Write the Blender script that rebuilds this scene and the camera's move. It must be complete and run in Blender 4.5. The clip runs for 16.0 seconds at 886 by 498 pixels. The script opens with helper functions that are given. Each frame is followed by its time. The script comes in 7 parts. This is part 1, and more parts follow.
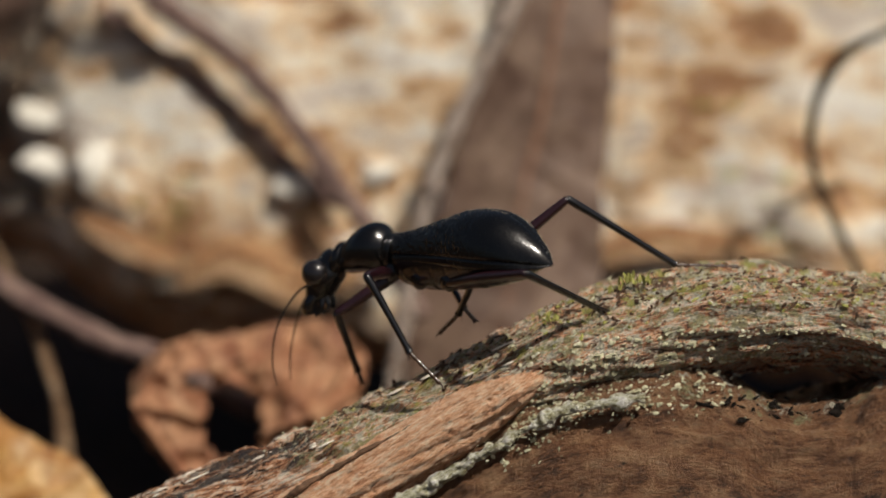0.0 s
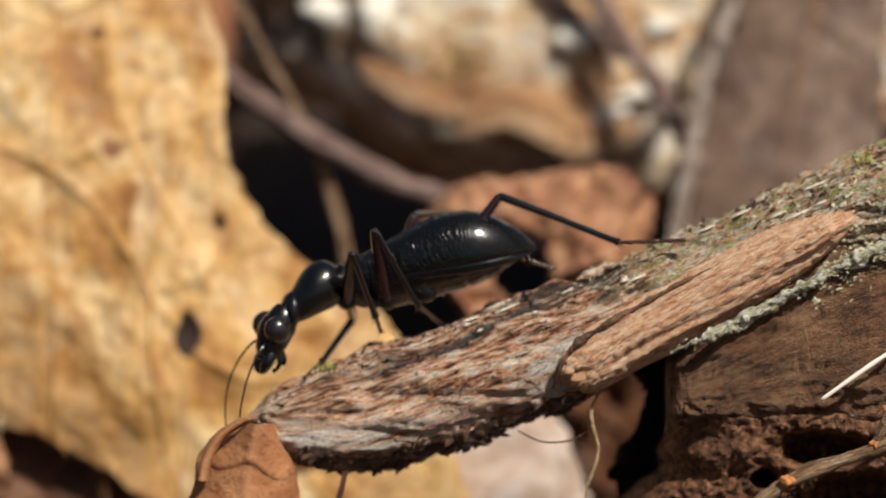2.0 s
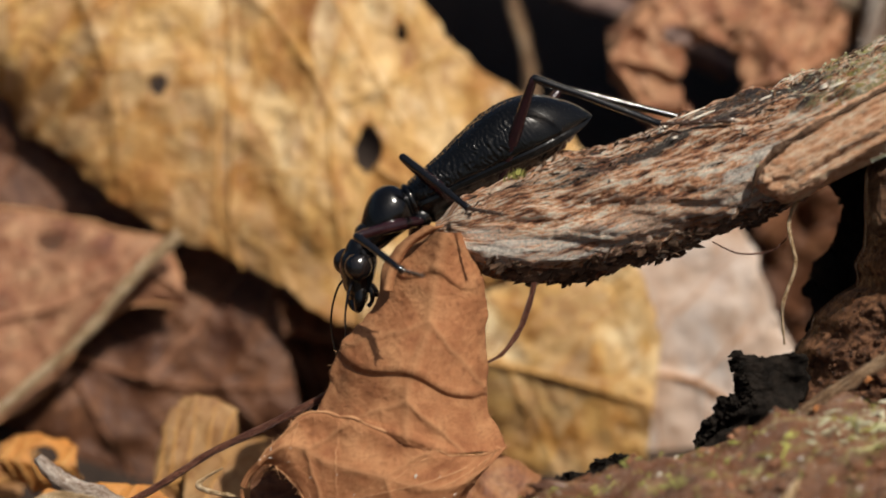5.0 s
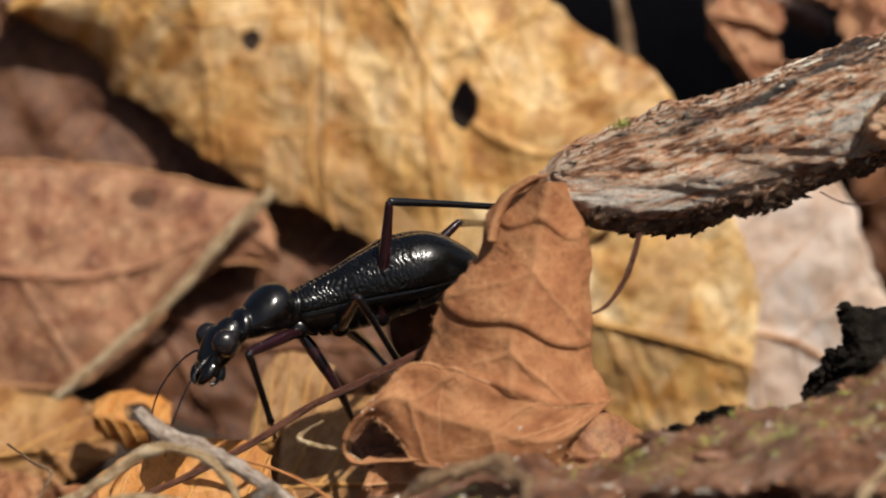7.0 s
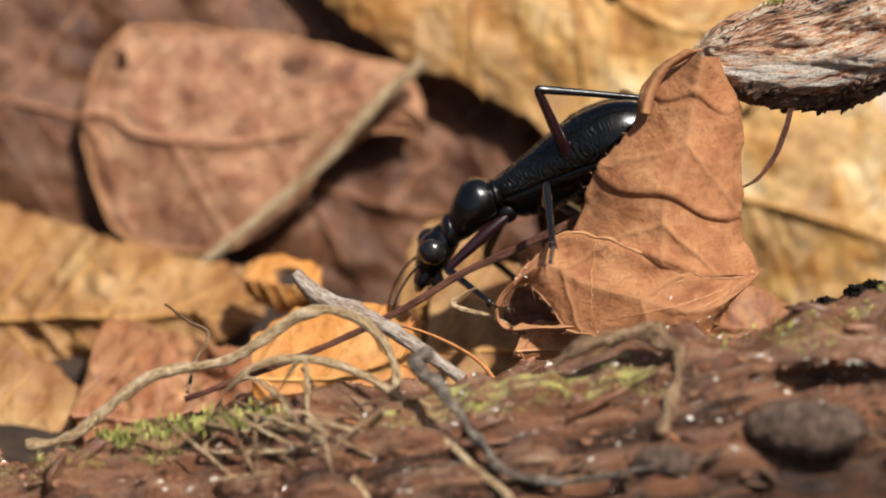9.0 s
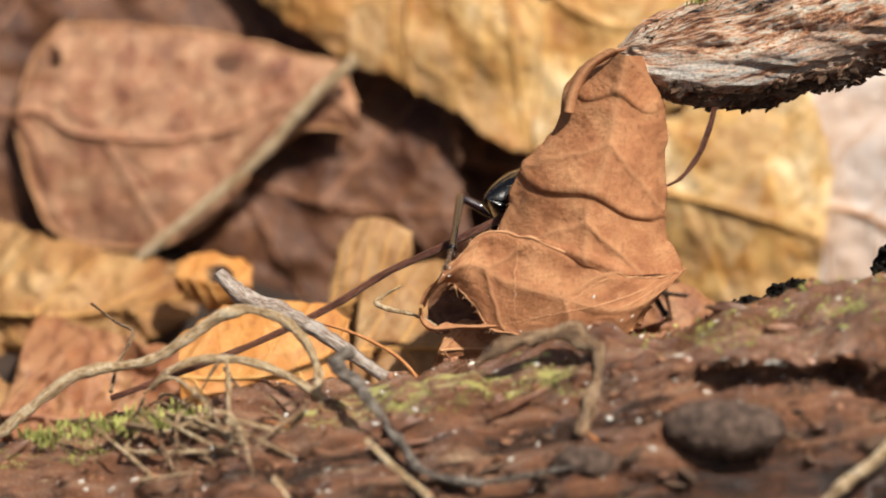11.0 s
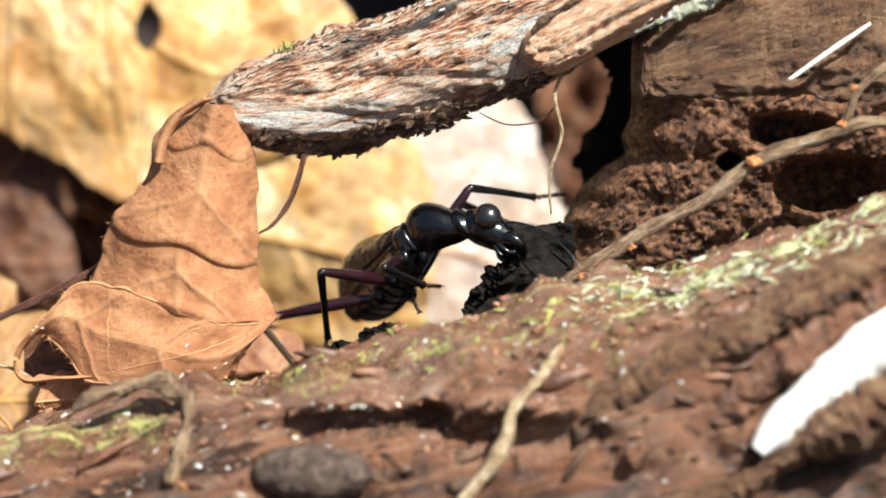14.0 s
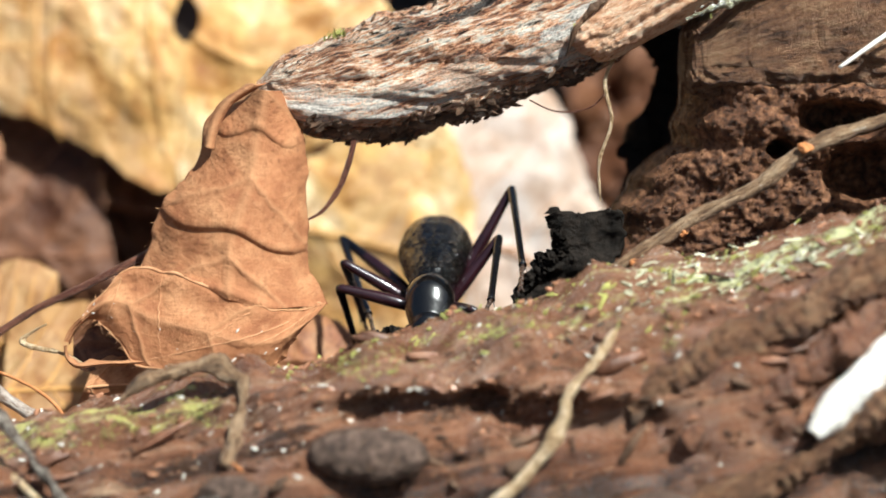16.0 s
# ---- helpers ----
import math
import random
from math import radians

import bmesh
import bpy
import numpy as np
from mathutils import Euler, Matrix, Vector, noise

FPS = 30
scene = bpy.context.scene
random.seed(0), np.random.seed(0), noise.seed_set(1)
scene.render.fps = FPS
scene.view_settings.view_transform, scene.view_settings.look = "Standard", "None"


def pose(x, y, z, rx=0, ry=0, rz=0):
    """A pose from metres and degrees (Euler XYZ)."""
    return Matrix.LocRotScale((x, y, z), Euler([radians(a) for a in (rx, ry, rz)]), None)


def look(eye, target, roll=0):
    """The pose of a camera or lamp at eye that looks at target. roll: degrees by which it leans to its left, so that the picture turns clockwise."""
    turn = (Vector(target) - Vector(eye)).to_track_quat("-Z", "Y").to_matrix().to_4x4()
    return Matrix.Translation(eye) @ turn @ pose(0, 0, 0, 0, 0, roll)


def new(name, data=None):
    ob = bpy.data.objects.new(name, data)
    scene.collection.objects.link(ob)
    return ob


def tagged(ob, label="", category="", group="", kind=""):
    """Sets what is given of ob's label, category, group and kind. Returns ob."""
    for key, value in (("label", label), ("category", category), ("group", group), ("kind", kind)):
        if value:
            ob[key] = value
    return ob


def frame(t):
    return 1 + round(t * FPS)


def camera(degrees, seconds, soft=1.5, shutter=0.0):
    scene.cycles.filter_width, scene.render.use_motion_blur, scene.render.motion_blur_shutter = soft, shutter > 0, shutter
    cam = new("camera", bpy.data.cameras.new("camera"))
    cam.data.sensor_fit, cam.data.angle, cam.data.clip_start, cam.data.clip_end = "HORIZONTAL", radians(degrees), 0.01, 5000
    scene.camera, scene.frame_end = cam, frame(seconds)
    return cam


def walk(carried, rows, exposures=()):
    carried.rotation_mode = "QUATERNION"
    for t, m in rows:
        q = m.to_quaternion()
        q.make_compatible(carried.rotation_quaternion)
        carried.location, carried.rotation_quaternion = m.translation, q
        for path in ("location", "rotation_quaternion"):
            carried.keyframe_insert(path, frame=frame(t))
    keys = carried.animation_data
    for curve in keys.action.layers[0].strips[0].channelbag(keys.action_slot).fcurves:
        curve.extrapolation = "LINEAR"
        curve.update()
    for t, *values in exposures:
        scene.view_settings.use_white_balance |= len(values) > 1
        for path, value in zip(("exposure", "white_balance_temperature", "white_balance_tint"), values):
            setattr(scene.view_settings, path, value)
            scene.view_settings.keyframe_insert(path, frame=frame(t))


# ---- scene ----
MM = 0.001
# The site: x right, y away, z up in millimetres, leaned so that the first view looks down by 22 degrees.
SITE = pose(0, 0, 0.0575, -22, 0, 0)
FOV = 10.0
cam = camera(FOV, 16.0, soft=1.8, shutter=0.1)
cam.data.dof.use_dof = True
cam.data.dof.focus_distance = 0.3785
cam.data.dof.aperture_fstop = 22.0
# seconds, eye (mm in the site), yaw, pitch, roll
PATH = [
    (0, 0.0, -380.9, 0.0, -0.00, 0.00, -0.00),
    (0.5, -1.0, -382.0, 0.6, 0.41, -0.79, -0.01),
    (1, -6.6, -384.2, -1.9, 0.61, -0.89, 0.64),
    (1.5, -11.5, -384.9, -4.8, 0.83, -0.82, 1.11),
    (2, -17.1, -384.5, -7.7, 0.97, -0.77, 1.53),
    (2.5, -23.3, -381.8, -10.7, 0.80, -1.12, 2.01),
    (3, -26.0, -380.5, -10.7, 0.59, -1.49, 2.02),
    (3.5, -25.2, -379.5, -11.3, 0.75, -1.66, 2.39),
    (4, -26.8, -378.5, -11.8, 1.36, -2.11, 2.39),
    (4.2, -25.6, -377.9, -12.1, 1.83, -2.18, 2.62),
    (6.3, -20.5, -366.4, -18.2, 2.64, -1.54, 1.16),
    (6.5, -21.2, -366.1, -18.0, 2.71, -1.85, 1.26),
    (7, -27.5, -369.4, -21.0, 2.70, -1.66, 1.95),
    (7.5, -35.7, -374.1, -26.0, 2.63, -1.34, 2.50),
    (8, -38.9, -376.4, -30.6, 2.90, -1.48, 2.89),
    (8.2, -38.1, -376.4, -28.6, 3.10, -2.01, 2.93),
    (10.3, -28.2, -375.3, -19.4, 3.52, -3.36, 3.12),
    (10.5, -27.3, -375.1, -19.0, 3.62, -3.40, 3.19),
    (11, -26.8, -376.0, -19.8, 3.57, -3.32, 2.92),
    (11.5, -28.6, -377.2, -22.2, 3.24, -3.06, 2.98),
    (12, -26.6, -377.5, -23.7, 2.57, -2.65, 2.84),
    (12.5, -24.1, -377.2, -23.4, 1.98, -2.40, 2.41),
    (13, -21.5, -377.7, -20.2, 1.53, -2.61, 2.13),
    (13.5, -21.4, -377.5, -20.4, 0.49, -2.57, 1.87),
    (14, -14.2, -377.7, -18.2, 0.88, -2.82, 1.73),
    (14.5, -15.5, -378.5, -13.9, 0.44, -3.47, 1.69),
    (15, -18.9, -378.7, -17.2, 0.12, -3.08, 1.70),
    (15.5, -19.8, -378.8, -20.1, 0.39, -2.70, 1.82),
    (16, -24.1, -378.8, -23.4, -0.06, -2.20, 1.94),
]


def eye_pose(x, y, z, yaw, pitch, roll):
    a, b = radians(yaw), radians(pitch)
    e = Vector((x, y, z)) * MM
    return SITE @ look(e, e + Vector((-math.sin(a) * math.cos(b), math.cos(a) * math.cos(b), math.sin(b))), roll)


# seconds, stops, kelvin, tint
EXPOSURES = [(0.0, -0.32, 6600, 11), (2.0, 0.03, 6500, 10), (4.0, -0.1, 6500, 10), (6.5, 0.0, 6500, 10), (8.2, 0.32, 6300, 10), (10.5, 0.5, 6300, 9), (12.0, 0.6, 6300, 9), (14.0, 1.06, 5700, 2), (16.0, 0.86, 5700, 2)]
walk(cam, [(t, eye_pose(*row)) for t, *row in PATH], EXPOSURES)

# ---- light ----
sky = bpy.data.worlds.new("sky")
scene.world = sky
sky.use_nodes = True
bg = sky.node_tree.nodes["Background"]
st = sky.node_tree.nodes.new("ShaderNodeTexSky")
st.sky_type, st.sun_disc = "NISHITA", False
SUN_FROM = (SITE.to_3x3() @ Vector((0.36, -0.62, 0.70))).normalized()
st.sun_elevation = math.asin(SUN_FROM.z)
st.sun_rotation = math.atan2(SUN_FROM.x, SUN_FROM.y)
st.dust_density, st.ozone_density = 5.0, 0.3
sky.node_tree.links.new(st.outputs[0], bg.inputs[0])
bg.inputs[1].default_value = 0.05
sun = new("sun", bpy.data.lights.new("sun", "SUN"))
sun.data.energy, sun.data.angle, sun.data.color = 5.0, radians(0.53), (1.0, 0.94, 0.84)
sun.matrix_world = look(SUN_FROM, (0, 0, 0))


# ---- numeric noise ----
def _hash(i, j, k):
    h = (i * 374761393 + j * 668265263 + k * 2147483647) & 0xFFFFFFFF
    h = ((h ^ (h >> 13)) * 1274126177) & 0xFFFFFFFF
    return ((h ^ (h >> 16)) & 0xFFFF) / 32767.5 - 1.0


def vnoise(P, scale=1.0, seed=0):
    """Smooth value noise in -1..1 of points P (..., 3)."""
    Q = np.asarray(P, float) / scale + seed * 17.31
    I = np.floor(Q).astype(np.int64)
    F = Q - I
    F = F * F * (3 - 2 * F)
    out = 0
    for a in (0, 1):
        for b in (0, 1):
            for c in (0, 1):
                wgt = (F[..., 0] if a else 1 - F[..., 0]) * (F[..., 1] if b else 1 - F[..., 1]) * (F[..., 2] if c else 1 - F[..., 2])
                out = out + wgt * _hash(I[..., 0] + a, I[..., 1] + b, I[..., 2] + c)
    return out


def fbm(P, scale, octaves=4, seed=0):
    return sum(vnoise(P, scale / 2**o, seed + o) / 2**o for o in range(octaves))


# ---- materials ----
def nodes_of(name):
    m = bpy.data.materials.new(name)
    m.use_nodes = True
    nt = m.node_tree
    return m, nt, nt.nodes["Principled BSDF"]


def add(nt, kind, **values):
    n = nt.nodes.new(kind)
    for key, v in values.items():
        n.inputs[key.replace("_", " ")].default_value = v
    return n


def ramp(nt, src, stops):
    r = nt.nodes.new("ShaderNodeValToRGB")
    e = r.color_ramp.elements
    while len(e) < len(stops):
        e.new(0.5)
    for el, (p, c) in zip(e, stops):
        el.position, el.color = p, (*c, 1)
    nt.links.new(src, r.inputs[0])
    return r.outputs[0]


def mixc(nt, fac, a, b):
    n = nt.nodes.new("ShaderNodeMix")
    n.data_type = "RGBA"
    for sock, v in ((n.inputs[0], fac), (n.inputs[6], a), (n.inputs[7], b)):
        if isinstance(v, (tuple, float, int)):
            sock.default_value = (*v, 1) if isinstance(v, tuple) else v
        else:
            nt.links.new(v, sock)
    return n.outputs[2]


def grain(nt, stretch, scale, detail=6.0, uv=True, rough=0.6):
    """Noise in the UV plane (mm) or the world place (mm), stretched along its first axis."""
    tc = nt.nodes.new("ShaderNodeTexCoord")
    mp = nt.nodes.new("ShaderNodeMapping")
    k = 1.0 if uv else 1000.0
    mp.inputs["Scale"].default_value = (k / stretch, k, k)
    nt.links.new(tc.outputs["UV" if uv else "Object"], mp.inputs[0])
    n = add(nt, "ShaderNodeTexNoise", Scale=scale, Detail=detail, Roughness=rough)
    nt.links.new(mp.outputs[0], n.inputs["Vector"])
    return n.outputs[0]


def bump(nt, bsdf, height, strength, dist):
    b = add(nt, "ShaderNodeBump", Strength=strength, Distance=dist * MM)
    nt.links.new(height, b.inputs["Height"])
    nt.links.new(b.outputs[0], bsdf.inputs["Normal"])


def value_math(nt, op, a, c=0.0):
    n = nt.nodes.new("ShaderNodeMath")
    n.operation = op
    for sock, v in zip(n.inputs, (a, c)):
        if isinstance(v, (int, float)):
            sock.default_value = v
        else:
            nt.links.new(v, sock)
    return n.outputs[0]


def step_of(nt, src, lo, hi, top=1.0):
    """0 below lo, top above hi."""
    n = nt.nodes.new("ShaderNodeMapRange")
    n.inputs[1].default_value, n.inputs[2].default_value, n.inputs[4].default_value = lo, hi, top
    nt.links.new(src, n.inputs[0])
    return n.outputs[0]


def fibre_mat(name, stops, dirt=(0.03, 0.022, 0.016), dirt_amount=0.5, stretch=5.0, scale=1.6, rough=0.75, bumps=0.9, flecks=(0.75, 0.66, 0.55), fleck_amount=0.5, zones=(), wavy=14.0, hard=0.23):
    """Weathered wood or bark: streaks along the grain, pits, pale flecks and dirt. zones: lichen, charring, stains and
    plain darker bands as rows of (colour, along from, to, around from, to, noise scale, cover) in mm."""
    m, nt, b = nodes_of(name)
    g = step_of(nt, grain(nt, stretch, scale, 8.0, rough=0.72), 0.36, 0.64)
    thin = step_of(nt, grain(nt, stretch * 1.6, scale * 4, 5.0, rough=0.7), 0.38, 0.62)
    gran = step_of(nt, grain(nt, 1.5, 6.0, 5.0, rough=0.7), 0.36, 0.64)
    patch = grain(nt, 2.0, 0.3, 7.0, rough=0.68)
    mixed = value_math(nt, "ADD", value_math(nt, "MULTIPLY", g, 0.47), value_math(nt, "ADD", value_math(nt, "MULTIPLY", thin, 0.38), value_math(nt, "MULTIPLY", gran, 0.15)))
    mixed = step_of(nt, mixed, 0.5 - hard, 0.5 + hard)
    col = ramp(nt, mixed, stops)
    col = mixc(nt, step_of(nt, thin, 0.75 - 0.3 * dirt_amount, 1.0 - 0.3 * dirt_amount, 0.7), col, mixc(nt, 0.6, col, dirt))
    col = mixc(nt, step_of(nt, patch, 0.54 + 0.2 * (0.5 - dirt_amount), 0.62 + 0.2 * (0.5 - dirt_amount), 0.75), col, dirt)
    col = mixc(nt, step_of(nt, gran, 0.74, 0.95, min(0.85, 1.3 * dirt_amount)), col, dirt)
    fl = grain(nt, 4.0, 1.8, 4.0, rough=0.65)
    col = mixc(nt, step_of(nt, fl, 0.66 - 0.12 * fleck_amount, 0.72 - 0.12 * fleck_amount, 0.8), col, flecks)
    if zones:
        sep = nt.nodes.new("ShaderNodeSeparateXYZ")
        tc = nt.nodes.new("ShaderNodeTexCoord")
        nt.links.new(tc.outputs["UV"], sep.inputs[0])
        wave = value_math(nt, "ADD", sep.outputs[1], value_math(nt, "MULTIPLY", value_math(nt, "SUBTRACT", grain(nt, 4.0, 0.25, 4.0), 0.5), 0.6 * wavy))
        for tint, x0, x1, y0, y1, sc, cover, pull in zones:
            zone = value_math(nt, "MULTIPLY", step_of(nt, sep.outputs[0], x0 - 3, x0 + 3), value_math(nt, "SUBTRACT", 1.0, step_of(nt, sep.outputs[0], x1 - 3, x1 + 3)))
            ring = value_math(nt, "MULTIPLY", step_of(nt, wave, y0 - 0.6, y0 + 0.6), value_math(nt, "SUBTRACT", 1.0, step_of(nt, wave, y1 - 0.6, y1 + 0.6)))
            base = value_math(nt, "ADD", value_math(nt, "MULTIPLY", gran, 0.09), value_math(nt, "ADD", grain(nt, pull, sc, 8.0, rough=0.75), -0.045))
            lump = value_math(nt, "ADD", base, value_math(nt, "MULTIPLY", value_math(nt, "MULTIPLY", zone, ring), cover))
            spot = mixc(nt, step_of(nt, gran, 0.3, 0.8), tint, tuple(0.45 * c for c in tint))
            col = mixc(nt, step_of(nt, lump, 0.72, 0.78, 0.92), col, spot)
    nt.links.new(col, b.inputs["Base Color"])
    nt.links.new(step_of(nt, gran, -0.9, 1.0, rough), b.inputs["Roughness"])
    b.inputs["Specular IOR Level"].default_value = 0.5
    hgt = value_math(nt, "ADD", value_math(nt, "MULTIPLY", gran, 0.9), value_math(nt, "ADD", g, value_math(nt, "MULTIPLY", thin, 0.6)))
    bump(nt, b, hgt, bumps, 0.2)
    return m


def leaf_mat(name, stops, spot, spot_amount=0.5, veins=(0.45, 0.25, 0.1), vein_step=5.0, trans=0.25, patch_scale=0.16, rough=0.55, cell=3.0, cells=0.55, margin_shade=None):
    """A dead leaf: mottled colours, brown spots, branching ribs; UV in mm, the midrib on v = 0."""
    m, nt, b = nodes_of(name)
    big = grain(nt, 1.0, patch_scale, 7.0, rough=0.62)
    small = grain(nt, 1.0, patch_scale * 6, 6.0, rough=0.68)
    fine = grain(nt, 1.0, 3.5, 5.0, rough=0.7)
    col = ramp(nt, big, stops)
    col = mixc(nt, step_of(nt, fine, 0.5, 0.68, 0.45), col, spot)
    speck = grain(nt, 1.0, patch_scale * 14, 3.0, rough=0.5)
    col = mixc(nt, step_of(nt, speck, 0.7, 0.75, 0.55), col, tuple(0.5 * c for c in spot))
    pale = grain(nt, 1.0, patch_scale * 2.2, 5.0, rough=0.6)
    col = mixc(nt, step_of(nt, pale, 0.54, 0.66, 0.5), col, stops[-1][1])
    uvs = nt.nodes.new("ShaderNodeTexCoord")
    jit = add(nt, "ShaderNodeTexNoise", Scale=0.6 / cell, Detail=3.0)
    nt.links.new(uvs.outputs["UV"], jit.inputs["Vector"])
    off = nt.nodes.new("ShaderNodeVectorMath")
    off.operation = "MULTIPLY_ADD"
    off.inputs[1].default_value = (0.9 * cell, 0.9 * cell, 0)
    nt.links.new(jit.outputs["Color"], off.inputs[0])
    nt.links.new(uvs.outputs["UV"], off.inputs[2])
    net = []
    for k, feature in ((1.0, "F1"), (1.0, "DISTANCE_TO_EDGE"), (2.7, "F1")):
        vo = add(nt, "ShaderNodeTexVoronoi", Scale=k / cell, Randomness=0.85)
        vo.feature = feature
        nt.links.new(off.outputs[0], vo.inputs["Vector"])
        net.append(vo)
    lot = nt.nodes.new("ShaderNodeSeparateColor")
    nt.links.new(net[0].outputs["Color"], lot.inputs[0])
    col = mixc(nt, step_of(nt, lot.outputs[0], 0.45, 1.0, 0.75 * cells), col, stops[-1][1])
    col = mixc(nt, step_of(nt, lot.outputs[1], 0.5, 1.0, 0.6 * cells), col, spot)
    lot2 = nt.nodes.new("ShaderNodeSeparateColor")
    nt.links.new(net[2].outputs["Color"], lot2.inputs[0])
    col = mixc(nt, step_of(nt, lot2.outputs[0], 0.5, 1.0, 0.5 * cells), col, stops[len(stops) // 2][1])
    seam = step_of(nt, net[1].outputs["Distance"], 0.0, 0.07)
    col = mixc(nt, value_math(nt, "MULTIPLY", value_math(nt, "SUBTRACT", 1.0, seam), 0.5 * cells), col, veins)
    mask = ramp(nt, small, [(0.52 + 0.12 * (0.5 - spot_amount), (0,) * 3), (0.72 + 0.12 * (0.5 - spot_amount), (0.8,) * 3)])
    col = mixc(nt, mask, col, spot)
    sep = nt.nodes.new("ShaderNodeSeparateXYZ")
    tc = nt.nodes.new("ShaderNodeTexCoord")
    nt.links.new(tc.outputs["UV"], sep.inputs[0])

    def math_node(op, a, c):
        n = nt.nodes.new("ShaderNodeMath")
        n.operation = op
        for s, v in zip(n.inputs, (a, c)):
            if isinstance(v, (int, float)):
                s.default_value = v
            else:
                nt.links.new(v, s)
        return n.outputs[0]

    ay = math_node("ABSOLUTE", sep.outputs[1], 0)
    wob = math_node("MULTIPLY", math_node("SUBTRACT", big, 0.5), 1.6)
    run = math_node("ADD", math_node("SUBTRACT", sep.outputs[0], math_node("MULTIPLY", ay, 0.75)), wob)
    tri = math_node("PINGPONG", run, vein_step)
    line = math_node("SUBTRACT", 1.0, math_node("MINIMUM", math_node("DIVIDE", tri, 0.32), 1.0))
    mid = math_node("SUBTRACT", 1.0, math_node("MINIMUM", math_node("DIVIDE", ay, 0.5), 1.0))
    v = math_node("MAXIMUM", line, mid)
    col = mixc(nt, math_node("MULTIPLY", v, 0.4), col, veins)
    if margin_shade:
        lo, hi, tint, amount = margin_shade
        side = math_node("ADD", sep.outputs[1], math_node("MULTIPLY", math_node("SUBTRACT", big, 0.5), 9.0))
        col = mixc(nt, step_of(nt, side, lo, hi, amount), col, mixc(nt, 0.45, tint, col))
    nt.links.new(col, b.inputs["Base Color"])
    b.inputs["Roughness"].default_value = rough
    b.inputs["Specular IOR Level"].default_value = 0.4
    hgt = math_node("ADD", math_node("ADD", math_node("MULTIPLY", v, 0.4), math_node("MULTIPLY", seam, -0.35 * cells)), small)
    bump(nt, b, hgt, 0.55, 0.4)
    if trans:
        out = nt.nodes["Material Output"]
        tr = nt.nodes.new("ShaderNodeBsdfTranslucent")
        nt.links.new(col, tr.inputs[0])
        mx = nt.nodes.new("ShaderNodeMixShader")
        mx.inputs[0].default_value = trans
        nt.links.new(b.outputs[0], mx.inputs[1])
        nt.links.new(tr.outputs[0], mx.inputs[2])
        nt.links.new(mx.outputs[0], out.inputs[0])
    return m


def lump_mat(name, stops, scale=0.6, rough=0.85, bumps=0.6, spec=0.3):
    m, nt, b = nodes_of(name)
    g = grain(nt, 1.0, scale, 6.0, uv=False)
    f = grain(nt, 1.0, scale * 5, 4.0, uv=False)
    isl = nt.nodes.new("ShaderNodeNewGeometry").outputs["Random Per Island"]
    col = ramp(nt, g, stops)
    n = nt.nodes.new("ShaderNodeHueSaturation")
    mr = nt.nodes.new("ShaderNodeMapRange")
    mr.inputs[3].default_value, mr.inputs[4].default_value = 0.65, 1.3
    nt.links.new(isl, mr.inputs[0])
    nt.links.new(mr.outputs[0], n.inputs["Value"])
    nt.links.new(col, n.inputs["Color"])
    nt.links.new(n.outputs[0], b.inputs["Base Color"])
    b.inputs["Roughness"].default_value = rough
    b.inputs["Specular IOR Level"].default_value = spec
    bump(nt, b, f, bumps, 0.2)
    return m


M_BRANCH = fibre_mat("weathered_branch_wood", [(0.1, (0.10, 0.042, 0.024)), (0.3, (0.46, 0.17, 0.075)), (0.48, (0.76, 0.37, 0.185)), (0.64, (0.91, 0.60, 0.38)), (0.84, (0.97, 0.85, 0.70))], dirt=(0.07, 0.03, 0.018), flecks=(0.97, 0.86, 0.72), dirt_amount=0.14, stretch=4.5, scale=1.2, bumps=1.0, zones=[
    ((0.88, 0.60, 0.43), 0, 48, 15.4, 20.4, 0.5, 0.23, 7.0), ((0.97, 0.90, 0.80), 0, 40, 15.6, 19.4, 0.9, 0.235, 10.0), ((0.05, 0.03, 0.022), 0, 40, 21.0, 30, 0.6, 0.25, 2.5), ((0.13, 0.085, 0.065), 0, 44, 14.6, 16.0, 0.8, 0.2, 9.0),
    ((0.022, 0.023, 0.027), 3, 32, 9.2, 13.6, 0.35, 0.26, 7.0), ((0.66, 0.60, 0.47), 3, 40, 8, 12.6, 1.8, 0.12, 7.0),
    ((0.46, 0.43, 0.22), 27, 110, 6, 20, 0.8, 0.22, 1.5), ((0.86, 0.83, 0.66), 29, 110, 7, 21, 1.3, 0.21, 1.5), ((0.52, 0.51, 0.12), 28, 110, 7, 15, 0.7, 0.19, 1.3), ((0.13, 0.06, 0.035), 30, 110, 6, 22, 0.6, 0.15, 3.0)])
M_PINK = fibre_mat("split_pink_wood", [(0.1, (0.46, 0.19, 0.09)), (0.35, (0.76, 0.39, 0.21)), (0.6, (0.90, 0.58, 0.36)), (0.9, (0.97, 0.80, 0.60))], dirt=(0.42, 0.18, 0.09), dirt_amount=0.08, stretch=4, scale=2.2, fleck_amount=0.2, flecks=(0.93, 0.83, 0.7), hard=0.36)
